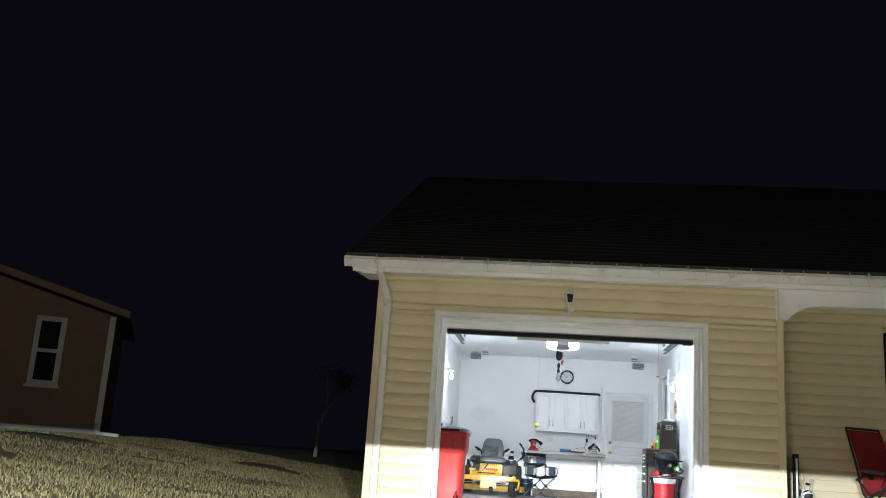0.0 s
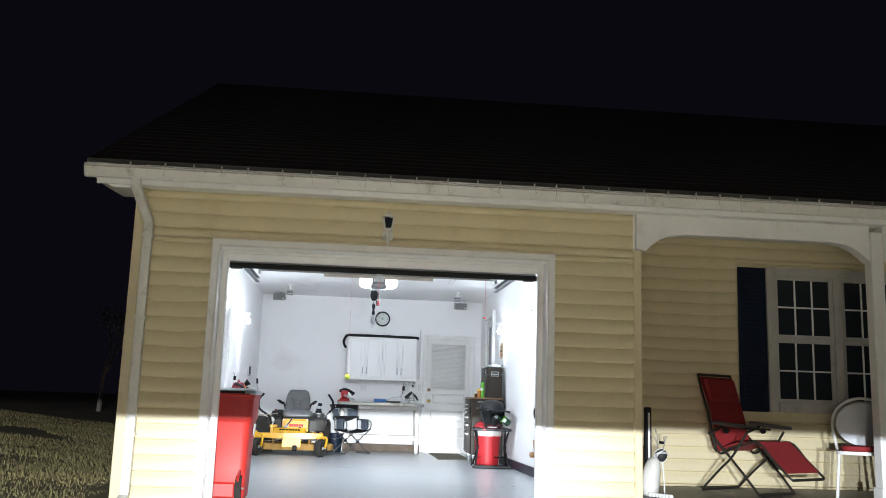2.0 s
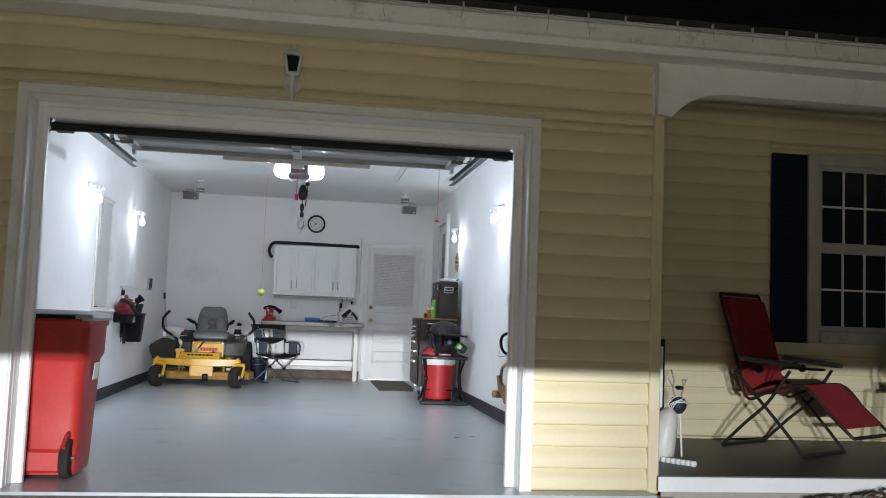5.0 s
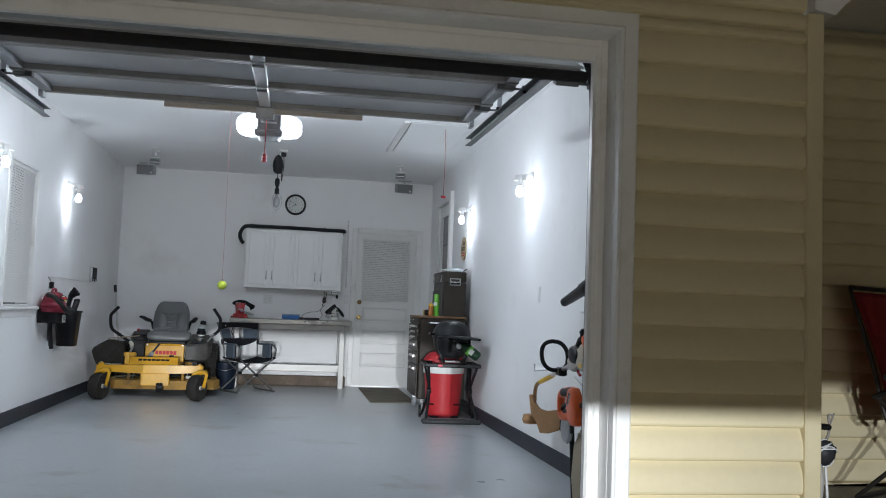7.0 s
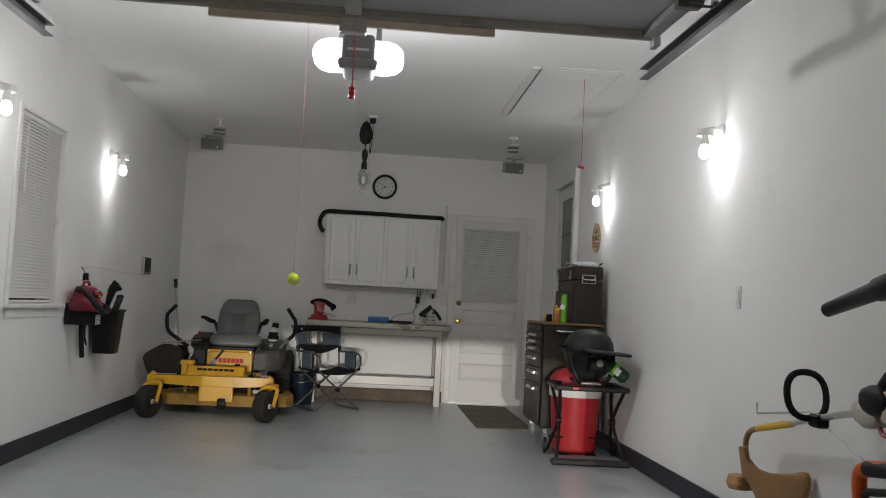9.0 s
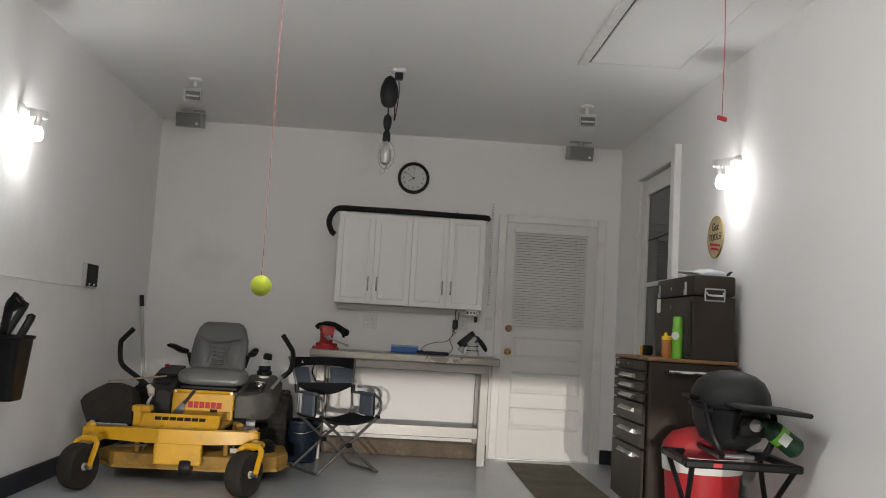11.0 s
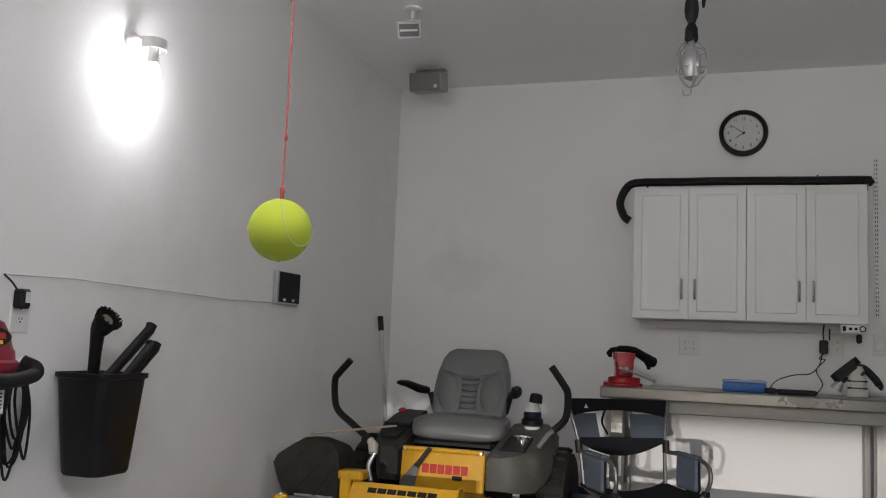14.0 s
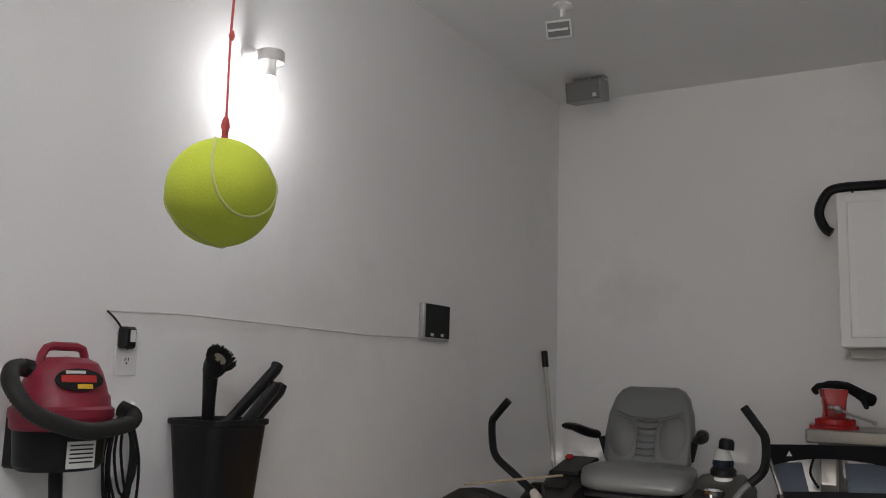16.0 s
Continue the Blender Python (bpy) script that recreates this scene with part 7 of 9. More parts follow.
def weather_display():
    t = thing("weather_display", (LW, 7.162, 1.30), "small black and silver digital display on the wall", "display")
    part("case", box(bmesh.new(), (0.014, 0, 0), (0.028, 0.235, 0.165), 0.006, None, 2), SILVER, t)
    part("screen", box(bmesh.new(), (0.029, 0.006, 0.004), (0.003, 0.216, 0.150), 0.002), INK, t)
    for y in (-0.045, 0.045):
        part("button", box(bmesh.new(), (0.0315, y, -0.058), (0.003, 0.024, 0.013), 0.001), PAPER, t)
    part("lead", rod(bmesh.new(), [(0.004, -0.08, -0.075), (0.004, -0.5, -0.085), (0.004, -1.0, -0.078), (0.004, -1.5, -0.072), (0.004, -1.80, -0.082)], 0.0025, 5), CORD_WHITE, t, "thin white lead along the wall")
    a = part("power_adapter", box(bmesh.new(), (0.026, -1.742, -0.155), (0.038, 0.044, 0.062), 0.007), BLACK, t)
    part("adapter_label", box(bmesh.new(), (0.0458, -1.738, -0.150), (0.002, 0.018, 0.034)), PAPER, a)
    part("adapter_lead", rod(bmesh.new(), curve_points([(0.026, -1.765, -0.128), (0.02, -1.782, -0.105), (0.004, -1.80, -0.082)]), 0.003, 6), BLACK, a)


weather_display()


def hanging_vacuum():
    t = thing("hanging_vacuum", (LW + 0.118, 5.158, 0.752), "dark red wall-hung wet-dry vacuum with black tank and ribbed hose", "vacuum")
    t.scale = (0.90, 0.88, 0.92)
    S = Matrix.Diagonal((0.92, 1.12, 1, 1))
    part("tank", lathe(bmesh.new(), [(0.0, 0.06), (0.10, 0.06), (0.113, 0.075), (0.120, 0.17)], 28, S), BLACK, t)
    part("rim", lathe(bmesh.new(), [(0.120, 0.165), (0.128, 0.172), (0.130, 0.195), (0.134, 0.20), (0.134, 0.222), (0.124, 0.230)], 28, S), VAC, t)
    part("head", lathe(bmesh.new(), [(0.124, 0.228), (0.121, 0.255), (0.114, 0.264), (0.108, 0.285), (0.096, 0.32), (0.082, 0.345), (0.055, 0.358), (0, 0.362)], 28, S), VAC, t)
    part("handle", rod(bmesh.new(), [(0, -0.088, 0.335), (0, -0.082, 0.365), (0, -0.070, 0.383), (0, -0.05, 0.389), (0, 0.03, 0.389), (0, 0.050, 0.383), (0, 0.058, 0.365), (0, 0.062, 0.335)], 0.012, 8), VAC, t)
    m = Matrix.Translation((0.097, -0.030, 0.300)) @ Matrix.Rotation(radians(-14), 4, "Z") @ Matrix.Rotation(radians(-19), 4, "Y")
    part("label_oval", slab(bmesh.new(), [(0.068 * math.cos(a), 0.031 * math.sin(a)) for a in [2 * math.pi * k / 24 for k in range(24)]], 0.004, m @ FACE_X), INK, t, "black oval label")
    part("label_bar_red", box(bmesh.new(), m @ Vector((0.005, -0.002, 0.002)), (0.003, 0.098, 0.019), 0, m.to_3x3()), INK_RED, t, "red bar on the label")
    part("label_bar_white", box(bmesh.new(), m @ Vector((0.005, -0.01, 0.020)), (0.003, 0.055, 0.008), 0, m.to_3x3()), PAPER, t)
    part("label_bar_yellow", box(bmesh.new(), m @ Vector((0.005, 0.014, -0.019)), (0.003, 0.042, 0.012), 0, m.to_3x3()), YELLOW_CAP, t)
    part("tank_label", box(bmesh.new(), (0.107, -0.012, 0.105), (0.003, 0.085, 0.07), 0, rotation(0, 0, -6)), PAPER, t, "pale paper label")
    for k in range(5):
        part("label_line", box(bmesh.new(), (0.1092, -0.012, 0.130 - 0.011 * k), (0.001, 0.07, 0.004), 0, rotation(0, 0, -6)), CHAR, t)
    path = curve_points([(-0.03, -0.12, 0.330), (0.03, -0.19, 0.322), (0.09, -0.228, 0.285), (0.135, -0.20, 0.225), (0.152, -0.12, 0.188), (0.158, -0.03, 0.170), (0.154, 0.06, 0.176), (0.135, 0.13, 0.188), (0.10, 0.165, 0.205), (0.06, 0.15, 0.222)], 16)
    part("hose", rod(bmesh.new(), path, [0.0235 if k % 2 else 0.0208 for k in range(len(path))], 12), HOSE, t, "ribbed grey-black hose round the tank", 60)
    part("hose_elbow", rod(bmesh.new(), curve_points([(0.0, -0.05, 0.31), (-0.015, -0.09, 0.322), (-0.028, -0.118, 0.33)]), 0.025, 10), BLACK, t)
    part("wall_bracket", box(bmesh.new(), (-0.095, 0, 0.14), (0.06, 0.18, 0.16), 0.006), BLACK, t)
    part("drain_hose", rod(bmesh.new(), curve_points([(-0.02, 0.01, 0.07), (-0.02, 0.015, 0.0), (-0.01, 0.02, -0.11), (0.0, 0.015, -0.19)]), 0.019, 10), BLACK, t)
    c = thing("hung_cord", (LW, 5.43, 0.944), "coiled black cord hung on a white hook", "cord")
    part("hook", rod(bmesh.new(), [(0.0, 0, 0.0), (0.05, 0, 0.012)], 0.008, 8), TRIM, c, "white hook")
    part("hook_ball", lathe(bmesh.new(), [(0, -0.013), (0.013, 0), (0, 0.013)], 10, Matrix.Translation((0.055, 0, 0.014))), TRIM, c)
    rng = random.Random(3)
    for k in range(6):
        d, l = rng.uniform(-0.03, 0.03), rng.uniform(0.22, 0.36)
        part("coil", rod(bmesh.new(), curve_points([(0.02 + 0.004 * k, -0.006, -0.005), (0.025, -0.03 + d, -0.12), (0.025 + 0.006 * k, -0.012 + d, -l), (0.03, 0.03 + d, -l + 0.02), (0.025, 0.05 + d * 0.5, -0.14), (0.02 + 0.004 * k, 0.008, -0.004)], 5), 0.0042, 6), RUBBER, c)


hanging_vacuum()


def wall_bucket():
    t = thing("tool_bucket", (LW + 0.118, 5.712, 0.580), "tapered black plastic bucket hung on the wall", "bucket")
    rings = [[(x, y, z) for x, y in rounded(w, d, 0.04, 4)] for w, d, z in ((0.15, 0.18, 0.0), (0.16, 0.19, 0.01), (0.205, 0.238, 0.315), (0.225, 0.246, 0.32), (0.225, 0.246, 0.335), (0.208, 0.230, 0.335), (0.195, 0.220, 0.28), (0.155, 0.18, 0.03))]
    part("shell", loft(bmesh.new(), rings), BLACK, t)
    part("wall_hook", box(bmesh.new(), (-0.117, 0, 0.29), (0.016, 0.06, 0.05), 0.003), STEEL, t)
    z = 0.46
    b = thing("round_brush", (LW + 0.066, 5.70, z + 0.08), "black vacuum brush attachment with bristle head in the bucket", "brush")
    part("pipe", rod(bmesh.new(), [(0.0, 0.02, 0.14), (0.065, -0.050, 0.44), (0.085, -0.070, 0.520)], [0.018, 0.020, 0.024], 12), BLACK, b)
    part("collar", lathe(bmesh.new(), [(0.026, 0.0), (0.034, 0.02), (0.038, 0.045)], 16, Matrix.Translation((0.083, -0.070, 0.510)) @ Matrix.Rotation(radians(40), 4, "Y")), BLACK, b)
    rng = random.Random(8)
    bm = bmesh.new()
    axis = rotation(0, 52) @ Vector((0, 0, 1))
    side = axis.cross(Vector((0, 1, 0))).normalized()
    fwd = axis.cross(side)
    c0 = Vector((0.110, -0.076, 0.542))
    for k in range(150):
        a, r = 2 * math.pi * k / 150 * 7, 0.022 + 0.014 * rng.random()
        d = side * math.cos(a) + fwd * math.sin(a)
        rod(bm, [c0 + d * r, c0 + d * (r + 0.012) + axis * (0.025 + 0.012 * rng.random())], 0.0022, 3)
    part("bristles", bm, RUBBER, b, "black bristles")
    part("bristle_core", lathe(bmesh.new(), [(0.022, 0.0), (0.020, 0.02), (0, 0.021)], 14, Matrix.Translation(c0) @ Matrix.Rotation(radians(52), 4, "Y")), MAT, b)
    for k, (y0, y1, l, dx) in enumerate(((5.66, 6.03, 0.304, -0.055), (5.66, 5.92, 0.24, 0.03), (5.72, 5.995, 0.236, -0.005))):
        w = thing("vacuum_wand", (LW + 0.12 + dx, y0, z + 0.32), "straight black vacuum wand standing in the bucket", "vacuum wand", "vacuum wands")
        part("tube", rod(bmesh.new(), [(0, 0, 0), (0, (y1 - y0) * 0.97, l - 0.02), (0, y1 - y0, l)], [0.017, 0.020, 0.021], 14), BLACK, w)
        part("open_end", rod(bmesh.new(), [(0, y1 - y0, l + 0.0005), (0, y1 - y0 + 0.001, l + 0.002)], 0.015, 12), INK, w)


wall_bucket()


def corner_pole():
    t = thing("corner_pole", (-1.80, 8.36, 0), "pale grey tool pole with black grip leaning in the corner", "pole")
    part("shaft", rod(bmesh.new(), [(0.0, 0.0, 0.0), (-0.136, 0.045, 1.123)], 0.0125, 10), POLE, t)
    part("grip", rod(bmesh.new(), [(-0.136, 0.045, 1.123), (-0.147, 0.049, 1.214)], 0.018, 10), BLACK, t)


corner_pole()


def mower():
    t = thing("riding_mower", (-1.175, 7.2, 0), "yellow zero-turn riding mower with grey seat, facing out", "riding mower")
    # deck and frame
    deck = bmesh.new()
    out = [(-0.56, -0.20), (-0.42, -0.34), (0.40, -0.34), (0.60, -0.22), (0.655, -0.05), (0.58, 0.36), (-0.52, 0.36)]
    slab(deck, out, 0.088, Matrix.Translation((0, 0, 0.085)), 0.012)
    part("mower_deck", deck, YELLOW_DIRTY, t, "dusty yellow cutting deck")
    part("deck_lip", slab(bmesh.new(), [(x * 1.015, y * 1.02) for x, y in out], 0.02, Matrix.Translation((0, 0, 0.078))), YELLOW_DIRTY, t)
    for x, y in ((0.46, 0.02), (-0.40, 0.02)):
        part("spindle_cover", lathe(bmesh.new(), [(0.095, 0.17), (0.095, 0.225), (0.07, 0.245), (0, 0.25)], 20, Matrix.Translation((x, y, 0))), BLACK, t, "round black belt cover")
    part("deck_bracket", box(bmesh.new(), (0.30, -0.02, 0.30), (0.05, 0.16, 0.12), 0.01, rotation(0, 0, 20)), YELLOW_DIRTY, t)
    part("lift_rod", rod(bmesh.new(), [(0.22, -0.12, 0.30), (0.42, 0.10, 0.31)], 0.012, 8), STEEL, t)
    fb = bmesh.new()
    rings = []
    for x, z0, z1, y in ((-0.61, 0.275, 0.330, -0.36), (-0.57, 0.268, 0.336, -0.37), (-0.30, 0.256, 0.340, -0.385), (-0.06, 0.250, 0.342, -0.39), (0.20, 0.256, 0.344, -0.385), (0.46, 0.270, 0.346, -0.37), (0.495, 0.276, 0.340, -0.36)):
        rings.append([(x, y - 0.04, z0), (x, y + 0.04, z0), (x, y + 0.04, z1), (x, y - 0.04, z1)])
    loft(fb, rings)
    part("front_axle", fb, YELLOW, t, "yellow front axle beam")
    part("axle_centre", box(bmesh.new(), (0, -0.412, 0.19), (0.300, 0.05, 0.135), 0.006), YELLOW, t)
    part("deck_belt", rod(bmesh.new(), [(-0.40, -0.08, 0.205), (0.46, -0.08, 0.205), (0.53, 0.02, 0.205), (0.46, 0.11, 0.205), (-0.40, 0.11, 0.205), (-0.47, 0.02, 0.205)], 0.008, 6, closed=True), RUBBER, t, "black drive belt")
    for x in (-0.30, 0.27):
        part("deck_hanger", box(bmesh.new(), (x, -0.26, 0.215), (0.030, 0.050, 0.090), 0.006, rotation(0, 0, 14)), YELLOW_DIRTY, t)
        part("hanger_chain", rod(bmesh.new(), [(x + 0.04, -0.27, 0.18), (x + 0.055, -0.24, 0.27)], 0.006, 6), STEEL, t)
    part("cross_rod", rod(bmesh.new(), [(-0.44, -0.30, 0.205), (-0.22, -0.31, 0.222)], 0.008, 6), STEEL, t)
    part("warning_plate", box(bmesh.new(), (0.36, -0.325, 0.215), (0.10, 0.006, 0.030), 0.002), OFFWHITE, t, "small pale notice plate")
    for x in (0.055,):
        part("deck_roller", lathe(bmesh.new(), [(0.045, -0.035), (0.05, -0.02), (0.05, 0.02), (0.045, 0.035)], 16, Matrix.Translation((x, -0.42, 0.11)) @ Matrix.Rotation(radians(90), 4, "Y")), BLACK, t, "black anti-scalp roller")
    # casters swung forward of their stems
    for cx, ax, turn in ((-0.512, -0.565, -20), (0.472, 0.455, -24)):
        m = Matrix.Translation((cx, -0.715, 0.137)) @ Matrix.Rotation(radians(turn), 4, "Z")
        spin = m @ Matrix.Rotation(radians(90), 4, "Y")
        bend = [(-0.078, 0, 0), (-0.082, 0.02, 0.07), (-0.074, 0.06, 0.135), (-0.045, 0.075, 0.155), (0.045, 0.075, 0.155), (0.074, 0.06, 0.135), (0.082, 0.02, 0.07), (0.078, 0, 0)]
        f = part("caster_fork", rod(bmesh.new(), [m @ Vector(q) for q in bend], 0.0135, 8, flat=1.4), YELLOW, t, "yellow caster fork")
        part("fork_stem", rod(bmesh.new(), [m @ Vector((0, 0.07, 0.152)), m @ Vector((0, 0.17, 0.155)), (ax, -0.37, 0.275)], 0.024, 10), YELLOW, f)
        part("fork_cap", lathe(bmesh.new(), [(0.034, 0.235), (0.034, 0.345), (0.026, 0.358), (0, 0.360)], 14, Matrix.Translation((ax, -0.37, 0))), YELLOW, f)
        part("grease_cap", lathe(bmesh.new(), [(0.013, 0.358), (0.013, 0.368), (0, 0.369)], 8, Matrix.Translation((ax, -0.37, 0))), STEEL, f)
        w = part("front_tyre", lathe(bmesh.new(), [(0.070, -0.042), (0.10, -0.056), (0.124, -0.054), (0.134, -0.038), (0.137, 0.0), (0.134, 0.038), (0.124, 0.054), (0.10, 0.056), (0.070, 0.042)], 32, spin), TYRE, t, "dusty smooth caster tyre")
        part("front_rim", lathe(bmesh.new(), [(0.0, -0.050), (0.022, -0.050), (0.026, -0.030), (0.068, -0.036), (0.072, -0.02), (0.072, 0.02), (0.068, 0.036), (0.026, 0.030), (0.022, 0.050), (0, 0.050)], 20, spin), OFFWHITE, w)
        part("axle_bolt", lathe(bmesh.new(), [(0, -0.094), (0.014, -0.092), (0.014, 0.092), (0, 0.094)], 10, spin), GALV, w)
    for sx, cx in ((-1, -0.475), (1, 0.462)):
        m = Matrix.Translation((cx, 0.62, 0.272)) @ Matrix.Rotation(radians(90), 4, "Y")
        r = part("rear_tyre", lathe(bmesh.new(), [(0.12, -0.09), (0.19, -0.115), (0.245, -0.108), (0.262, -0.07), (0.266, 0), (0.262, 0.07), (0.245, 0.108), (0.19, 0.115), (0.12, 0.09)], 36, m), TYRE, t, "knobbly rear drive tyre")
        lug = bmesh.new()
        for k in range(22):
            a = 2 * math.pi * k / 22
            for s2 in (-1, 1):
                q = Vector((cx + s2 * 0.052, 0.62 + 0.268 * math.cos(a + 0.07 * s2), 0.272 + 0.268 * math.sin(a + 0.07 * s2)))
                box(lug, q, (0.085, 0.032, 0.016), 0.004, Euler((a - math.pi / 2, 0, radians(14 * s2))).to_matrix())
        part("tread", lug, TYRE, r)
        part("rear_rim", lathe(bmesh.new(), [(0, -0.06), (0.05, -0.07), (0.12, -0.08), (0.125, 0.08), (0.05, 0.07), (0, 0.06)], 24, m), OFFWHITE, r)
    # foot plate with dark lettering bar
    R = rotation(-39)
    P0 = Vector((-0.05, -0.21, 0.363))
    fp = part("foot_plate", box(bmesh.new(), P0, (0.51, 0.018, 0.128), 0.007, R), YELLOW, t, "slanted yellow foot plate")
    for k in range(7):
        part("logo_block", box(bmesh.new(), P0 + R @ Vector((-0.145 + 0.048 * k, -0.0105, 0.020)), (0.042, 0.003, 0.026), 0.001, R), INK, fp, "dark block of a maker's mark")
    for x in (-0.11, 0.11):
        part("bolt", lathe(bmesh.new(), [(0.012, 0), (0.010, 0.007), (0, 0.008)], 8, Matrix.Translation(P0 + R @ Vector((x, -0.009, -0.028))) @ Matrix.Rotation(radians(51), 4, "X")), YELLOW, fp)
    for sx in (-1, 1):
        part("plate_side", slab(bmesh.new(), [(-0.255, 0.318), (-0.165, 0.415), (-0.10, 0.415), (-0.10, 0.318)], 0.012, Matrix.Translation((-0.05 + sx * 0.25 - 0.006, 0, 0)) @ FACE_X), YELLOW, fp)
    part("step_upright", box(bmesh.new(), (-0.335, -0.17, 0.365), (0.055, 0.06, 0.19), 0.008), YELLOW, t)
    part("step_arm", box(bmesh.new(), (-0.315, -0.15, 0.438), (0.125, 0.09, 0.045), 0.01), YELLOW, t)
    part("foot_pan", box(bmesh.new(), (0.0, 0.02, 0.335), (0.46, 0.34, 0.02), 0.004), YELLOW_DIRTY, t)
    sp = part("seat_panel", box(bmesh.new(), (0.005, 0.205, 0.44), (0.43, 0.025, 0.19), 0.006, rotation(-6)), YELLOW, t, "yellow front panel under the seat")
    part("panel_lip", rod(bmesh.new(), [(-0.20, 0.195, 0.537), (0.21, 0.195, 0.537)], 0.012, 8), YELLOW, sp)
    for x in (-0.19, 0.20):
        part("bolt", lathe(bmesh.new(), [(0.010, 0), (0.009, 0.006), (0, 0.007)], 8, Matrix.Translation((x, 0.186, 0.535)) @ Matrix.Rotation(radians(90), 4, "X")), STEEL, sp)
    for k in range(6):
        part("logo_block", box(bmesh.new(), Vector((0.005, 0.205, 0.44)) + rotation(-6) @ Vector((-0.085 + 0.040 * k, -0.014, 0.005)), (0.034, 0.003, 0.044), 0.001, rotation(-6)), INK_RED, sp, "red block of a model mark")
    part("logo_block", box(bmesh.new(), Vector((0.005, 0.205, 0.44)) + rotation(-6) @ Vector((0.08, -0.014, -0.032)), (0.05, 0.003, 0.020), 0.001, rotation(-6)), INK, sp, "dark block of a model mark")
    part("panel_lever", rod(bmesh.new(), [(-0.052, 0.165, 0.548), (-0.118, 0.160, 0.455)], 0.011, 8), CHAR, t)
    part("lever_blade", slab(bmesh.new(), [(-0.105, 0.465), (-0.125, 0.475), (-0.205, 0.375), (-0.20, 0.355), (-0.125, 0.358)], 0.006, Matrix.Translation((0, 0.165, 0)) @ FACE_Y), SEAT, t, "grey flat pedal blade")
    part("frame_rail", box(bmesh.new(), (0, 0.50, 0.30), (0.44, 0.62, 0.12), 0.01), BLACK, t)
    # fenders and consoles
    def console(name, sections, label, mat):
        rings = []
        for y, x0, x1, z0, z1, b in sections:
            rings.append([(x0, y, z0), (x1 - b * 0.25, y, z0), (x1, y, z0 + b * 0.3), (x1, y, z1 - b), (x1 - b, y, z1), (x0 + b * 0.5, y, z1), (x0, y, z1 - b * 0.5)])
        return part(name, loft(bmesh.new(), rings), mat, t, label)
    fr = console("fender", ((0.14, 0.245, 0.34, 0.375, 0.525, 0.03), (0.155, 0.238, 0.41, 0.368, 0.540, 0.035), (0.20, 0.236, 0.475, 0.372, 0.555, 0.04), (0.27, 0.236, 0.508, 0.40, 0.570, 0.045), (0.45, 0.236, 0.512, 0.44, 0.615, 0.05), (0.62, 0.236, 0.50, 0.47, 0.650, 0.05), (0.80, 0.24, 0.46, 0.47, 0.645, 0.05)), "dusty tan-grey plastic fender console", FENDER_TAN)
    part("control_panel", box(bmesh.new(), (0.35, 0.30, 0.580), (0.13, 0.20, 0.018), 0.008, rotation(14)), BLACK, fr)
    part("fender_slot", box(bmesh.new(), (0.514, 0.42, 0.50), (0.004, 0.012, 0.06), 0.001), INK, fr)
    fl = console("fender", ((0.185, -0.318, -0.225, 0.375, 0.535, 0.02), (0.22, -0.345, -0.222, 0.372, 0.560, 0.025), (0.30, -0.385, -0.222, 0.40, 0.590, 0.03), (0.45, -0.415, -0.222, 0.44, 0.635, 0.035), (0.62, -0.425, -0.225, 0.47, 0.668, 0.035), (0.80, -0.41, -0.23, 0.47, 0.655, 0.03)), "dark grey plastic fender console", FENDER)
    part("control_panel", box(bmesh.new(), (-0.305, 0.50, 0.655), (0.15, 0.28, 0.022), 0.008, rotation(11)), BLACK, fl)
    part("console_step", box(bmesh.new(), (-0.295, 0.27, 0.592), (0.10, 0.10, 0.016), 0.005, rotation(12)), BLACK, fl)
    part("red_key", box(bmesh.new(), (-0.36, 0.58, 0.688), (0.035, 0.05, 0.026), 0.010), RED_PLASTIC, fl)
    for sx, pts, shaft in ((1, [(0.545, 0.23, 0.668), (0.590, 0.238, 0.712), (0.606, 0.242, 0.765), (0.604, 0.25, 0.847), (0.580, 0.25, 0.890), (0.523, 0.25, 0.969)], [(0.475, 0.225, 0.585), (0.495, 0.222, 0.612), (0.520, 0.222, 0.645), (0.550, 0.23, 0.672)]), (-1, [(-0.385, 0.205, 0.558), (-0.50, 0.228, 0.632), (-0.585, 0.245, 0.688), (-0.612, 0.25, 0.745), (-0.618, 0.25, 0.846), (-0.598, 0.25, 0.882), (-0.534, 0.25, 0.954)], [(-0.335, 0.12, 0.37), (-0.365, 0.15, 0.44), (-0.345, 0.19, 0.52), (-0.395, 0.207, 0.566)])):
        lv = part("lever_shaft", rod(bmesh.new(), curve_points(shaft, 4), 0.012, 8), STEEL if sx < 0 else SEAT, t)
        part("drive_lever", rod(bmesh.new(), curve_points(pts, 5), 0.018, 10), BLACK, lv, "black bent drive lever")
    part("rubber_boot", rod(bmesh.new(), [(-0.352, 0.17, 0.50), (-0.36, 0.19, 0.535), (-0.385, 0.205, 0.56)], [0.022, 0.026, 0.018], 10), OFFWHITE, t)
    part("cup_holder", lathe(bmesh.new(), [(0.036, 0.575), (0.042, 0.615), (0.046, 0.618), (0.042, 0.62), (0.034, 0.60), (0, 0.595)], 18, Matrix.Translation((0.372, 0.33, 0))), CHROME, t)
    # seat
    st = part("seat_base", box(bmesh.new(), (0.012, 0.52, 0.555), (0.42, 0.40, 0.04), 0.012), BLACK, t)
    cu = bmesh.new()
    rings = []
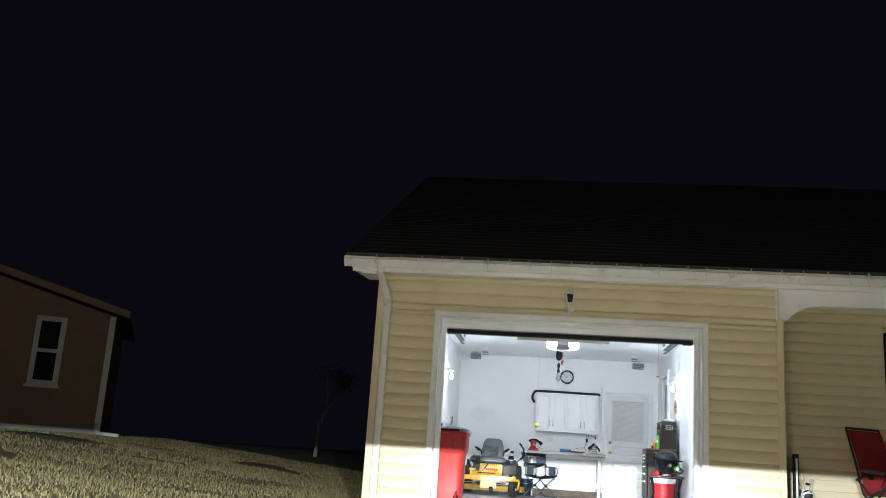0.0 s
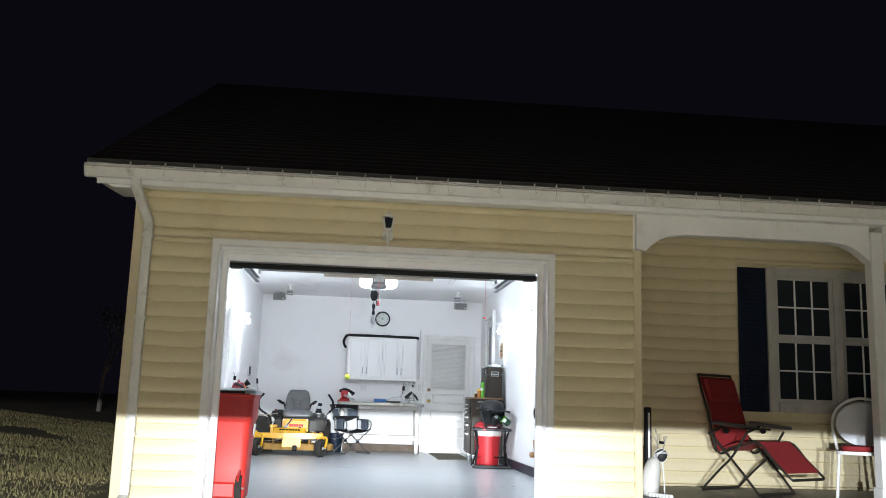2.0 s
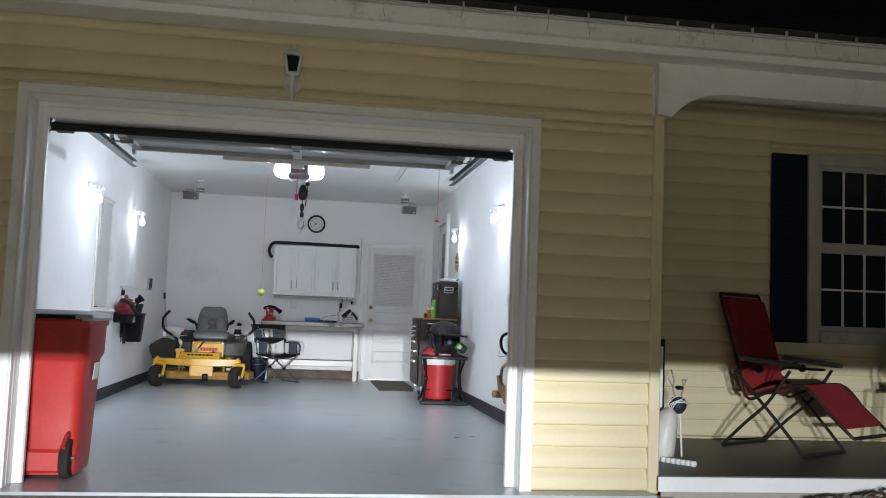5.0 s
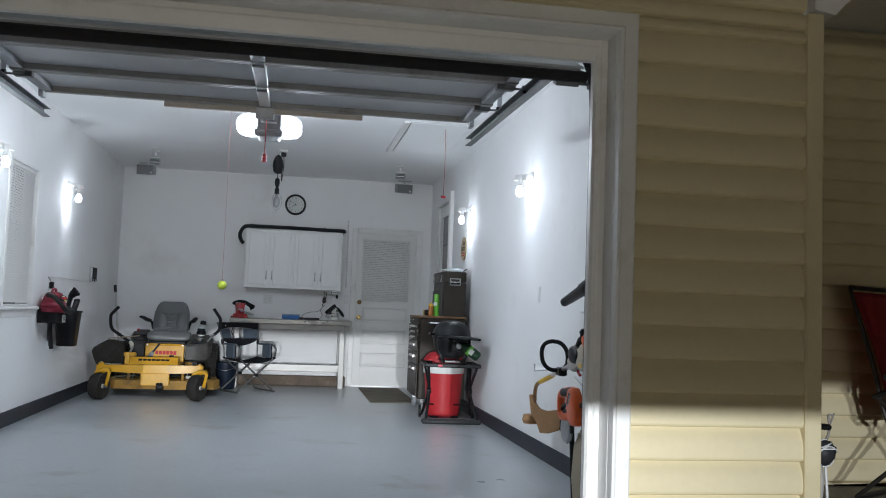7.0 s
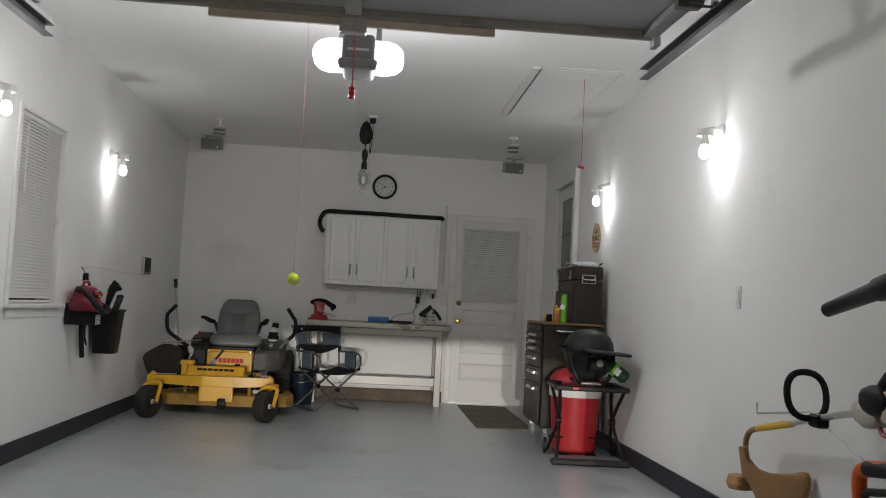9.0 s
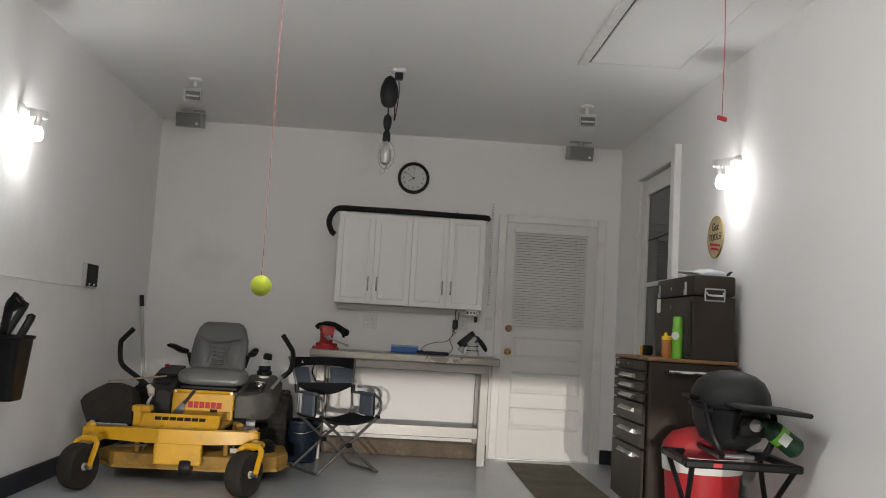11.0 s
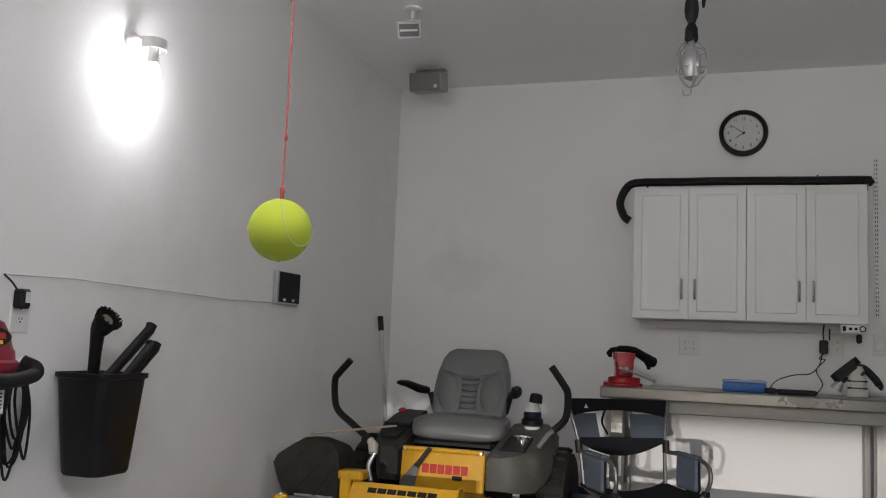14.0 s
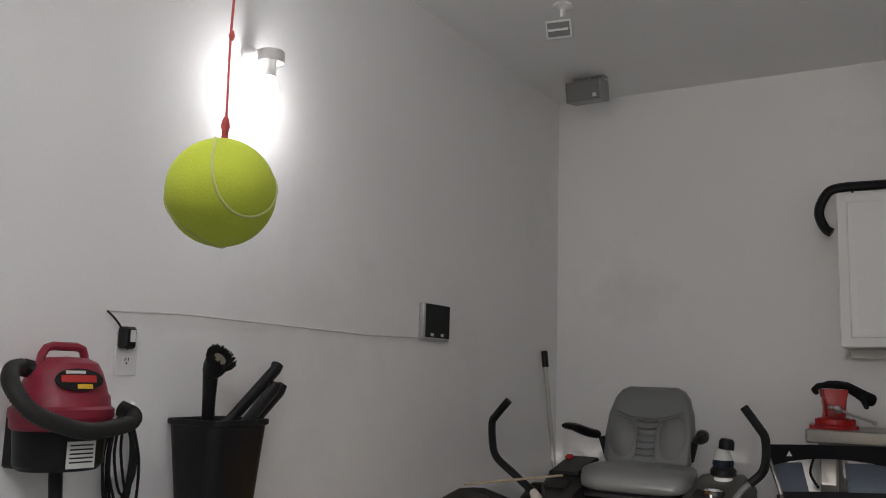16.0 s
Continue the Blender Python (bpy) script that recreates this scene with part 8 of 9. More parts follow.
    for y, w, z0, z1 in ((0.305, 0.38, 0.588, 0.618), (0.325, 0.455, 0.574, 0.655), (0.38, 0.498, 0.570, 0.69), (0.46, 0.498, 0.572, 0.695), (0.58, 0.455, 0.58, 0.69), (0.68, 0.41, 0.60, 0.685)):
        ring = []
        for k in range(20):
            a = 2 * math.pi * k / 20
            c, s = math.cos(a), math.sin(a)
            ring.append((0.022 + w / 2 * math.copysign(abs(c) ** 0.45, c), y, (z0 + z1) / 2 + (z1 - z0) / 2 * math.copysign(abs(s) ** 0.6, s)))
        rings.append(ring)
    part("seat_cushion", loft(cu, rings), SEAT, t, "grey vinyl seat cushion", 60)
    bk = bmesh.new()
    rings = []
    for z, w, d in ((0.64, 0.36, 0.10), (0.70, 0.415, 0.115), (0.80, 0.425, 0.11), (0.90, 0.405, 0.10), (0.98, 0.355, 0.085), (1.015, 0.305, 0.06), (1.033, 0.23, 0.03)):
        ring = []
        yc = 0.65 + (z - 0.64) * 0.30
        for k in range(24):
            a = 2 * math.pi * k / 24
            c, s = math.cos(a), math.sin(a)
            bolster = 0.022 * abs(c) ** 2 if s < 0 else 0
            ring.append((0.002 + w / 2 * math.copysign(abs(c) ** 0.5, c), yc + d / 2 * math.copysign(abs(s) ** 0.6, s) - bolster, z))
        rings.append(ring)
    back = part("seat_back", loft(bk, rings), SEAT, t, "grey vinyl seat back", 60)
    for k in range(6):
        z = 0.715 + 0.031 * k
        hw, yf = 0.038 + 0.004 * abs(k - 2.5), 0.597 + (z - 0.64) * 0.30
        part("rib", rod(bmesh.new(), [(-hw, yf + 0.004, z + 0.004), (0, yf - 0.001, z), (hw, yf + 0.004, z + 0.004)], 0.0125, 8, flat=0.55), SEAT, back)
    for sx in (-1, 1):
        bm = bmesh.new()
        bmesh.ops.create_uvsphere(bm, u_segments=20, v_segments=14, radius=1.0, matrix=Matrix.Translation((sx * 0.122, 0.662, 0.790)) @ Matrix.Rotation(radians(-17), 4, "X") @ Matrix.Rotation(radians(sx * 7), 4, "Y") @ Matrix.Diagonal((0.078, 0.036, 0.130, 1)))
        part("bolster", bm, SEAT, back, "padded side bolster", 180)
    part("upper_seam", rod(bmesh.new(), curve_points([(-0.165, 0.672, 0.925), (-0.09, 0.658, 0.898), (0.0, 0.652, 0.890), (0.09, 0.658, 0.898), (0.165, 0.672, 0.925)], 5), 0.0024, 5), SEAT, back)
    for sx in (-1, 1):
        part("seam", rod(bmesh.new(), curve_points([(sx * 0.075, 0.592, 0.665), (sx * 0.048, 0.606, 0.72), (sx * 0.045, 0.634, 0.80), (sx * 0.062, 0.656, 0.87), (sx * 0.155, 0.662, 0.905)], 4), 0.0024, 5), SEAT, back)
        ar = part("armrest", rod(bmesh.new(), curve_points([(sx * 0.245, 0.64, 0.800), (sx * 0.272, 0.58, 0.812), (sx * 0.300, 0.48, 0.838), (sx * 0.318, 0.40, 0.845)], 4), [0.030, 0.031, 0.032, 0.032, 0.032, 0.031, 0.030, 0.029, 0.027, 0.025, 0.023, 0.020, 0.014], 10, flat=0.7), BLACK, t, "black padded armrest")
        part("arm_mount", rod(bmesh.new(), [(sx * 0.20, 0.66, 0.70), (sx * 0.225, 0.65, 0.79)], 0.016, 8), BLACK, ar)
    # discharge chute
    ch = bmesh.new()
    rings = []
    for y, f in ((-0.205, 0.96), (-0.198, 1.0), (-0.17, 1.0), (-0.06, 0.97), (0.05, 0.86)):
        rings.append([(-0.54 + (x + 0.54) * f, y + 0.10 * (0.60 - z), 0.33 + (z - 0.33) * f) for x, z in ((-0.376, 0.325), (-0.372, 0.45), (-0.378, 0.535), (-0.405, 0.575), (-0.49, 0.598), (-0.545, 0.596), (-0.62, 0.555), (-0.69, 0.508), (-0.715, 0.468), (-0.695, 0.40), (-0.660, 0.318))])
    loft(ch, rings)
    ct = part("discharge_chute", ch, TYRE, t, "raised dark rubber discharge chute", 28)
    for x0, z0, x1, z1 in ((-0.40, 0.56, -0.60, 0.34), (-0.39, 0.47, -0.50, 0.33), (-0.50, 0.585, -0.675, 0.40)):
        part("flap_rib", rod(bmesh.new(), [(x0, -0.204 + 0.10 * (0.60 - z0), z0), (x1, -0.204 + 0.10 * (0.60 - z1), z1)], 0.005, 6), TYRE, ct)
    part("chute_hinge", rod(bmesh.new(), [(-0.60, -0.17, 0.325), (-0.40, -0.17, 0.325)], 0.012, 8), STEEL, t)
    part("chute_stick", rod(bmesh.new(), [(-0.56, -0.12, 0.605), (-0.30, 0.34, 0.625)], 0.006, 6), WOOD, t, "thin wooden stick")
    b = thing("lidded_jar", (-0.81, 7.78, 0.640), "white jar with blue band and black cap on the fender", "jar")
    part("foot", lathe(bmesh.new(), [(0, -0.012), (0.04, -0.012), (0.042, 0.012)], 16), PAPER, b)
    part("lid", lathe(bmesh.new(), [(0.042, 0.01), (0.056, 0.018), (0.058, 0.04), (0.045, 0.056), (0.04, 0.06)], 18), BLACK, b)
    part("band", lathe(bmesh.new(), [(0.044, 0.055), (0.047, 0.07), (0.044, 0.085)], 18), PAIL, b, "dark blue band")
    part("neck", lathe(bmesh.new(), [(0.044, 0.084), (0.040, 0.10), (0.030, 0.125), (0.026, 0.135)], 18), PAPER, b)
    part("cap", lathe(bmesh.new(), [(0.034, 0.132), (0.034, 0.165), (0.026, 0.178), (0, 0.182)], 16, Matrix.Rotation(radians(6), 4, "Y")), BLACK, b)


mower()


def pail():
    t = thing("blue_pail", (-0.52, 8.0, 0), "dark blue plastic pail on the floor", "pail")
    part("shell", lathe(bmesh.new(), [(0.11, 0.0), (0.115, 0.01), (0.14, 0.29), (0.146, 0.295), (0.146, 0.315), (0.138, 0.315), (0.132, 0.28), (0.11, 0.03), (0, 0.03)], 28), PAIL, t)
    part("handle", rod(bmesh.new(), curve_points([(-0.143, 0, 0.29), (-0.10, -0.11, 0.25), (0, -0.155, 0.225), (0.10, -0.11, 0.25), (0.143, 0, 0.29)], 5), 0.004, 6), STEEL, t)


pail()


def camp_chair():
    t = thing("folding_camp_chair", (-0.235, 7.635, 0), "black and slate folding camp chair with cup holder and X legs", "camp chair", rz=34)
    w, d = 0.235, 0.185
    for sx in (-1, 1):
        part("back_post", rod(bmesh.new(), curve_points([(sx * (w - 0.01), d - 0.02, 0.40), (sx * (w + 0.005), d + 0.02, 0.60), (sx * (w + 0.052), d + 0.08, 0.806)], 4), 0.010, 8), TUBE, t)
        part("arm_tube", rod(bmesh.new(), curve_points([(sx * (w + 0.005), d + 0.0, 0.555), (sx * (w + 0.010), -0.06, 0.56), (sx * (w + 0.010), -d + 0.0, 0.535), (sx * (w + 0.008), -d - 0.025, 0.47), (sx * (w + 0.0), -d + 0.0, 0.41)], 5), 0.0105, 8), TUBE, t)
        part("arm_joint", rod(bmesh.new(), [(sx * (w + 0.006), d + 0.006, 0.548), (sx * (w + 0.010), d + 0.018, 0.610)], 0.0185, 8), BLACK, t, "black plastic arm joint")
        part("seat_joint", box(bmesh.new(), (sx * w, -d, 0.405), (0.034, 0.034, 0.030), 0.007), BLACK, t, "black plastic seat joint")
        part("floor_rail", rod(bmesh.new(), [(sx * (w + 0.015), -d - 0.02, 0.012), (sx * (w + 0.015), d + 0.03, 0.012)], 0.010, 8), TUBE, t)
        part("arm_pad", box(bmesh.new(), (sx * (w + 0.010), 0.0, 0.562), (0.045, 0.22, 0.018), 0.008), SLATE_CLOTH, t, "slate fabric arm pad")
        pouch = part("side_pouch", box(bmesh.new(), (sx * (w + 0.012), -0.01, 0.478), (0.030, 0.19, 0.16), 0.012), SLATE_CLOTH, t, "slate fabric side pouch")
        part("pouch_edge", rod(bmesh.new(), curve_points([(sx * (w + 0.012), -0.106, 0.550), (sx * (w + 0.012), -0.108, 0.470), (sx * (w + 0.012), -0.104, 0.400), (sx * (w + 0.012), 0.0, 0.396)], 4), 0.006, 6), BLACK_CLOTH, pouch)
        part("cup_pocket", box(bmesh.new(), (-(w + 0.012) * 1.0 + 0.020 if sx < 0 else w + 0.030, 0.035, 0.462), (0.012, 0.085, 0.110), 0.005), BLACK_CLOTH, pouch, "black mesh cup pocket")
    for y in (-d, d):
        for a in (1, -1):
            part("leg", rod(bmesh.new(), [(-a * (w - 0.005), y, 0.40), (a * (w + 0.01), y, 0.012)], 0.011, 8), TUBE, t, "dark tube leg crossing its pair")
        part("leg_joint", box(bmesh.new(), (0, y - 0.004, 0.205), (0.05, 0.03, 0.035), 0.006), BLACK, t)
    seat = bmesh.new()
    rows = []
    for i in range(7):
        u = -1 + 2 * i / 6
        rows.append([(u * w, -d + 2 * d * j / 6, 0.405 - 0.045 * (1 - u * u) - 0.01 * (1 - (2 * j / 6 - 1) ** 2)) for j in range(7)])
    top = [[seat.verts.new(q) for q in r] for r in rows]
    low = [[seat.verts.new((q[0], q[1], q[2] - 0.014)) for q in r] for r in rows]
    for i in range(6):
        for j in range(6):
            seat.faces.new((top[i][j], top[i + 1][j], top[i + 1][j + 1], top[i][j + 1]))
            seat.faces.new((low[i][j], low[i][j + 1], low[i + 1][j + 1], low[i + 1][j]))
    for j in range(6):
        for i in (0, 6):
            seat.faces.new((top[i][j], top[i][j + 1], low[i][j + 1], low[i][j]))
            seat.faces.new((top[j][i], top[j + 1][i], low[j + 1][i], low[j][i]))
    part("seat", seat, BLACK_CLOTH, t, "sagging black canvas seat")

    def back_panel(u0, u1, z_of, thick, mat, name, label):
        bm = bmesh.new()
        n = 10
        f, b = [], []
        for i in range(n + 1):
            u = u0 + (u1 - u0) * i / n
            lo, hi = z_of(u)
            col_f, col_b = [], []
            for j in range(5):
                z = lo + (hi - lo) * j / 4
                y = d + 0.02 + (z - 0.60) * 0.30 + 0.045 * (1 - u * u)
                col_f.append(bm.verts.new((u * (w + 0.006 + max(0.0, z - 0.58) * 0.22), y - thick / 2, z)))
                col_b.append(bm.verts.new((u * (w + 0.006 + max(0.0, z - 0.58) * 0.22), y + thick / 2, z)))
            f.append(col_f)
            b.append(col_b)
        for i in range(n):
            for j in range(4):
                bm.faces.new((f[i][j], f[i + 1][j], f[i + 1][j + 1], f[i][j + 1]))
                bm.faces.new((b[i][j], b[i][j + 1], b[i + 1][j + 1], b[i + 1][j]))
            for j in (0, 4):
                bm.faces.new((f[i][j], f[i + 1][j], b[i + 1][j], b[i][j]))
        for i in (0, n):
            for j in range(4):
                bm.faces.new((f[i][j], f[i][j + 1], b[i][j + 1], b[i][j]))
        part(name, bm, mat, t, label)

    back_panel(-1, 1, lambda u: (0.722 + 0.030 * (1 - u * u), 0.808), 0.016, BLACK_CLOTH, "back_top", "black fabric back band")
    back_panel(-1, 1, lambda u: (0.604 - 0.075 * (1 - u * u), 0.622 - 0.004 * (1 - u * u)), 0.014, BLACK_CLOTH, "back_lower", "black fabric lower back")
    back_panel(-1, -0.42, lambda u: (0.606, 0.735), 0.012, SLATE_CLOTH, "back_side", "slate fabric side of the back")
    back_panel(0.30, 1, lambda u: (0.606, 0.735), 0.012, SLATE_CLOTH, "back_side", "slate fabric side of the back")
    part("logo_patch", slab(bmesh.new(), [(-0.012, -0.01), (0.012, -0.01), (0.0, 0.012)], 0.002, Matrix.Translation((-0.175, d + 0.080, 0.772)) @ FACE_Y), PAPER, t, "small pale triangle patch")
    part("hang_strap", rod(bmesh.new(), curve_points([(-0.05, d + 0.12, 0.75), (-0.075, d + 0.10, 0.69), (-0.05, d + 0.08, 0.63)], 5), 0.006, 6), BLACK_CLOTH, t)


camp_chair()


def wheeled_bin():
    t = thing("wheeled_bin", (-1.31, 0.42, 0), "red wheeled household bin with grey lid inside the door", "wheeled bin")
    rings = [[(x, y, z) for x, y in rounded(w, d, r, 4)] for w, d, r, z in ((0.37, 0.38, 0.05, 0.02), (0.38, 0.39, 0.055, 0.05), (0.395, 0.42, 0.06, 0.27), (0.425, 0.475, 0.07, 0.66), (0.438, 0.49, 0.07, 0.675), (0.46, 0.515, 0.07, 0.70), (0.465, 0.52, 0.07, 0.86), (0.482, 0.54, 0.06, 0.875), (0.482, 0.54, 0.06, 0.905))]
    part("body", loft(bmesh.new(), rings), BIN_RED, t)
    for x in (-0.07, 0.09):
        part("rib", box(bmesh.new(), (x, -0.252, 0.79), (0.02, 0.02, 0.14), 0.006), BIN_RED, t)
    lid = [[(x, y, z) for x, y in rounded(w, d, 0.06, 4)] for w, d, z in ((0.50, 0.56, 0.90), (0.51, 0.57, 0.915), (0.49, 0.55, 0.935), (0.36, 0.42, 0.955))]
    part("lid", loft(bmesh.new(), lid), GREY_LID, t, "pale grey lid")
    part("lid_hinge", rod(bmesh.new(), [(-0.10, -0.275, 0.915), (0.16, -0.275, 0.915)], 0.016, 8), BLACK, t, "black hinge bar")
    part("grab_bar", rod(bmesh.new(), [(-0.2, -0.285, 0.895), (0.2, -0.285, 0.895)], 0.014, 8), BIN_RED, t)
    part("notice", box(bmesh.new(), (0.2245, 0.02, 0.60), (0.003, 0.12, 0.10), 0, rotation(0, 5)), PAPER, t, "pale printed notice")
    for sx in (-1, 1):
        w = part("tyre", lathe(bmesh.new(), [(0.06, -0.02), (0.105, -0.024), (0.115, 0), (0.105, 0.024), (0.06, 0.02)], 26, Matrix.Translation((sx * 0.150, -0.205, 0.115)) @ Matrix.Rotation(radians(90), 4, "Y")), TYRE, t, "black wheel")
        part("hub", lathe(bmesh.new(), [(0.0, -0.018), (0.03, -0.02), (0.065, -0.01), (0.065, 0.01), (0.03, 0.02), (0, 0.018)], 12, Matrix.Translation((sx * 0.150, -0.205, 0.115)) @ Matrix.Rotation(radians(90), 4, "Y")), CHAR, w)
    part("axle", rod(bmesh.new(), [(-0.19, -0.205, 0.115), (0.19, -0.205, 0.115)], 0.010, 8), STEEL, t)
    for sx in (-1, 1):
        part("wheel_arch", rod(bmesh.new(), [(sx * 0.150, -0.205 + 0.135 * math.cos(a), 0.115 + 0.135 * math.sin(a)) for a in [radians(40 + 13 * k) for k in range(9)]], 0.012, 8, flat=2.0), BIN_RED, t)
    part("axle_step", box(bmesh.new(), (0.0, -0.20, 0.10), (0.24, 0.06, 0.13), 0.015), BIN_RED, t)


wheeled_bin()


# ---- porch things and neighbours ----
def lounge_chair():
    t = thing("zero_gravity_chair", (3.73, 1.10, 0.105), "dark red zero-gravity lounge chair with dark tube frame", "lounge chair", rz=-60)
    hw = 0.27
    back_top, hip, knee, foot = (-0.37, 1.13), (-0.15, 0.40), (0.30, 0.50), (0.64, 0.20)

    def sheet(name, a, b, label, th=0.014, bulge=0.0, wid=hw - 0.010):
        bm = bmesh.new()
        rings = []
        n = 6
        dx, dz = b[0] - a[0], b[1] - a[1]
        ln = math.hypot(dx, dz)
        nx, nz = -dz / ln, dx / ln
        for i in range(n + 1):
            f = i / n
            x, z = a[0] + dx * f - nx * bulge * math.sin(math.pi * f), a[1] + dz * f - nz * bulge * math.sin(math.pi * f)
            rings.append([(x - nx * th / 2, -wid, z - nz * th / 2), (x - nx * th / 2, wid, z - nz * th / 2), (x + nx * th / 2, wid, z + nz * th / 2), (x + nx * th / 2, -wid, z + nz * th / 2)])
        loft(bm, rings)
        return part(name, bm, RED_CLOTH, t, label)

    sheet("back_sling", back_top, hip, "dark red mesh back", bulge=-0.03)
    sheet("seat_sling", hip, knee, "dark red mesh seat", bulge=-0.03)
    sheet("leg_sling", (knee[0] + 0.005, knee[1] - 0.003), (0.60, 0.235), "dark red mesh leg rest")
    bm = bmesh.new()
    box(bm, (-0.295, 0, 1.0), (0.06, 2 * hw - 0.07, 0.24), 0.028, rotation(0, -17), 3)
    part("head_pillow", bm, RED_CLOTH, t, "red head pillow")
    for sy in (-1, 1):
        y = sy * hw
        part("side_tube", rod(bmesh.new(), curve_points([(-0.38, y * 0.9, 1.155), (-0.37, y, 1.12), (-0.26, y, 0.76), (hip[0], y, hip[1] - 0.01), (0.03, y, 0.43), (knee[0], y, knee[1]), (0.48, y, 0.34), (foot[0], y, foot[1]), (0.66, y * 0.9, 0.175)], 5), 0.0115, 8), OLIVE_TUBE, t)
        part("leg_a", rod(bmesh.new(), curve_points([(-0.22, y * 1.06, 0.56), (-0.05, y * 1.08, 0.40), (0.17, y * 1.08, 0.18), (0.32, y * 1.06, 0.012)], 4), 0.0125, 8), OLIVE_TUBE, t)
        part("leg_b", rod(bmesh.new(), curve_points([(0.22, y * 1.1, 0.60), (0.05, y * 1.12, 0.36), (-0.13, y * 1.1, 0.20), (-0.33, y * 1.08, 0.012)], 4), 0.0125, 8), OLIVE_TUBE, t)
        ar = part("armrest", box(bmesh.new(), (0.06, y * 1.12, 0.655), (0.46, 0.095, 0.036), 0.016, rotation(0, 5), 2), GREY_PLASTIC, t, "dark grey moulded armrest")
        part("arm_strut", rod(bmesh.new(), [(-0.24, y * 1.08, 0.56), (-0.06, y * 1.10, 0.64)], 0.0145, 8), OLIVE_TUBE, ar)
        part("lock_knob", lathe(bmesh.new(), [(0.03, -0.012), (0.03, 0.012), (0, 0.014)], 12, Matrix.Translation((-0.02, y * 1.12, 0.60)) @ Matrix.Rotation(radians(90), 4, "X")), BLACK, ar)
    for x, z in ((0.32, 0.012), (-0.33, 0.012), (-0.38, 1.155), (0.66, 0.175)):
        wy = hw * (0.9 if z > 0.05 else 1.07)
        part("cross_tube", rod(bmesh.new(), [(x, -wy, z), (x, wy, z)], 0.0135, 8), OLIVE_TUBE, t)
    part("side_tray", slab(bmesh.new(), rounded(0.30, 0.10, 0.04, 4), 0.016, Matrix.Translation((0.36, -hw * 1.35, 0.62))), OLIVE_TUBE, t)


lounge_chair()


def white_chair():
    t = thing("white_wire_chair", (4.74, 0.72, 0.105), "white metal garden chair with rounded back on the porch", "garden chair", rz=-30)
    part("back", rod(bmesh.new(), curve_points([(-0.24, 0.05, 0.45), (-0.27, 0.10, 0.75), (-0.12, 0.13, 0.93), (0.12, 0.13, 0.93), (0.27, 0.10, 0.75), (0.24, 0.05, 0.45)], 6), 0.014, 8), TRIM, t)
    part("back_sheet", slab(bmesh.new(), [(0.245 * math.cos(a), 0.70 + 0.21 * math.sin(a)) for a in [2 * math.pi * k / 24 for k in range(24)]], 0.012, Matrix.Translation((0, 0.10, 0)) @ FACE_Y), GREY_LID, t, "pale woven back")
    part("seat", slab(bmesh.new(), rounded(0.50, 0.46, 0.10, 4, 0, -0.18), 0.03, Matrix.Translation((0, 0, 0.42))), TRIM, t)
    part("cushion", slab(bmesh.new(), rounded(0.40, 0.36, 0.10, 4, 0, -0.18), 0.05, Matrix.Translation((0, 0, 0.45)), 0.015), RED_CLOTH, t, "dark red seat cushion")
    for x in (-0.22, 0.22):
        for y in (-0.38, 0.02):
            part("leg", rod(bmesh.new(), [(x, y, 0.42), (x * 1.15, y * 1.1, 0.0)], 0.014, 8), TRIM, t)


white_chair()


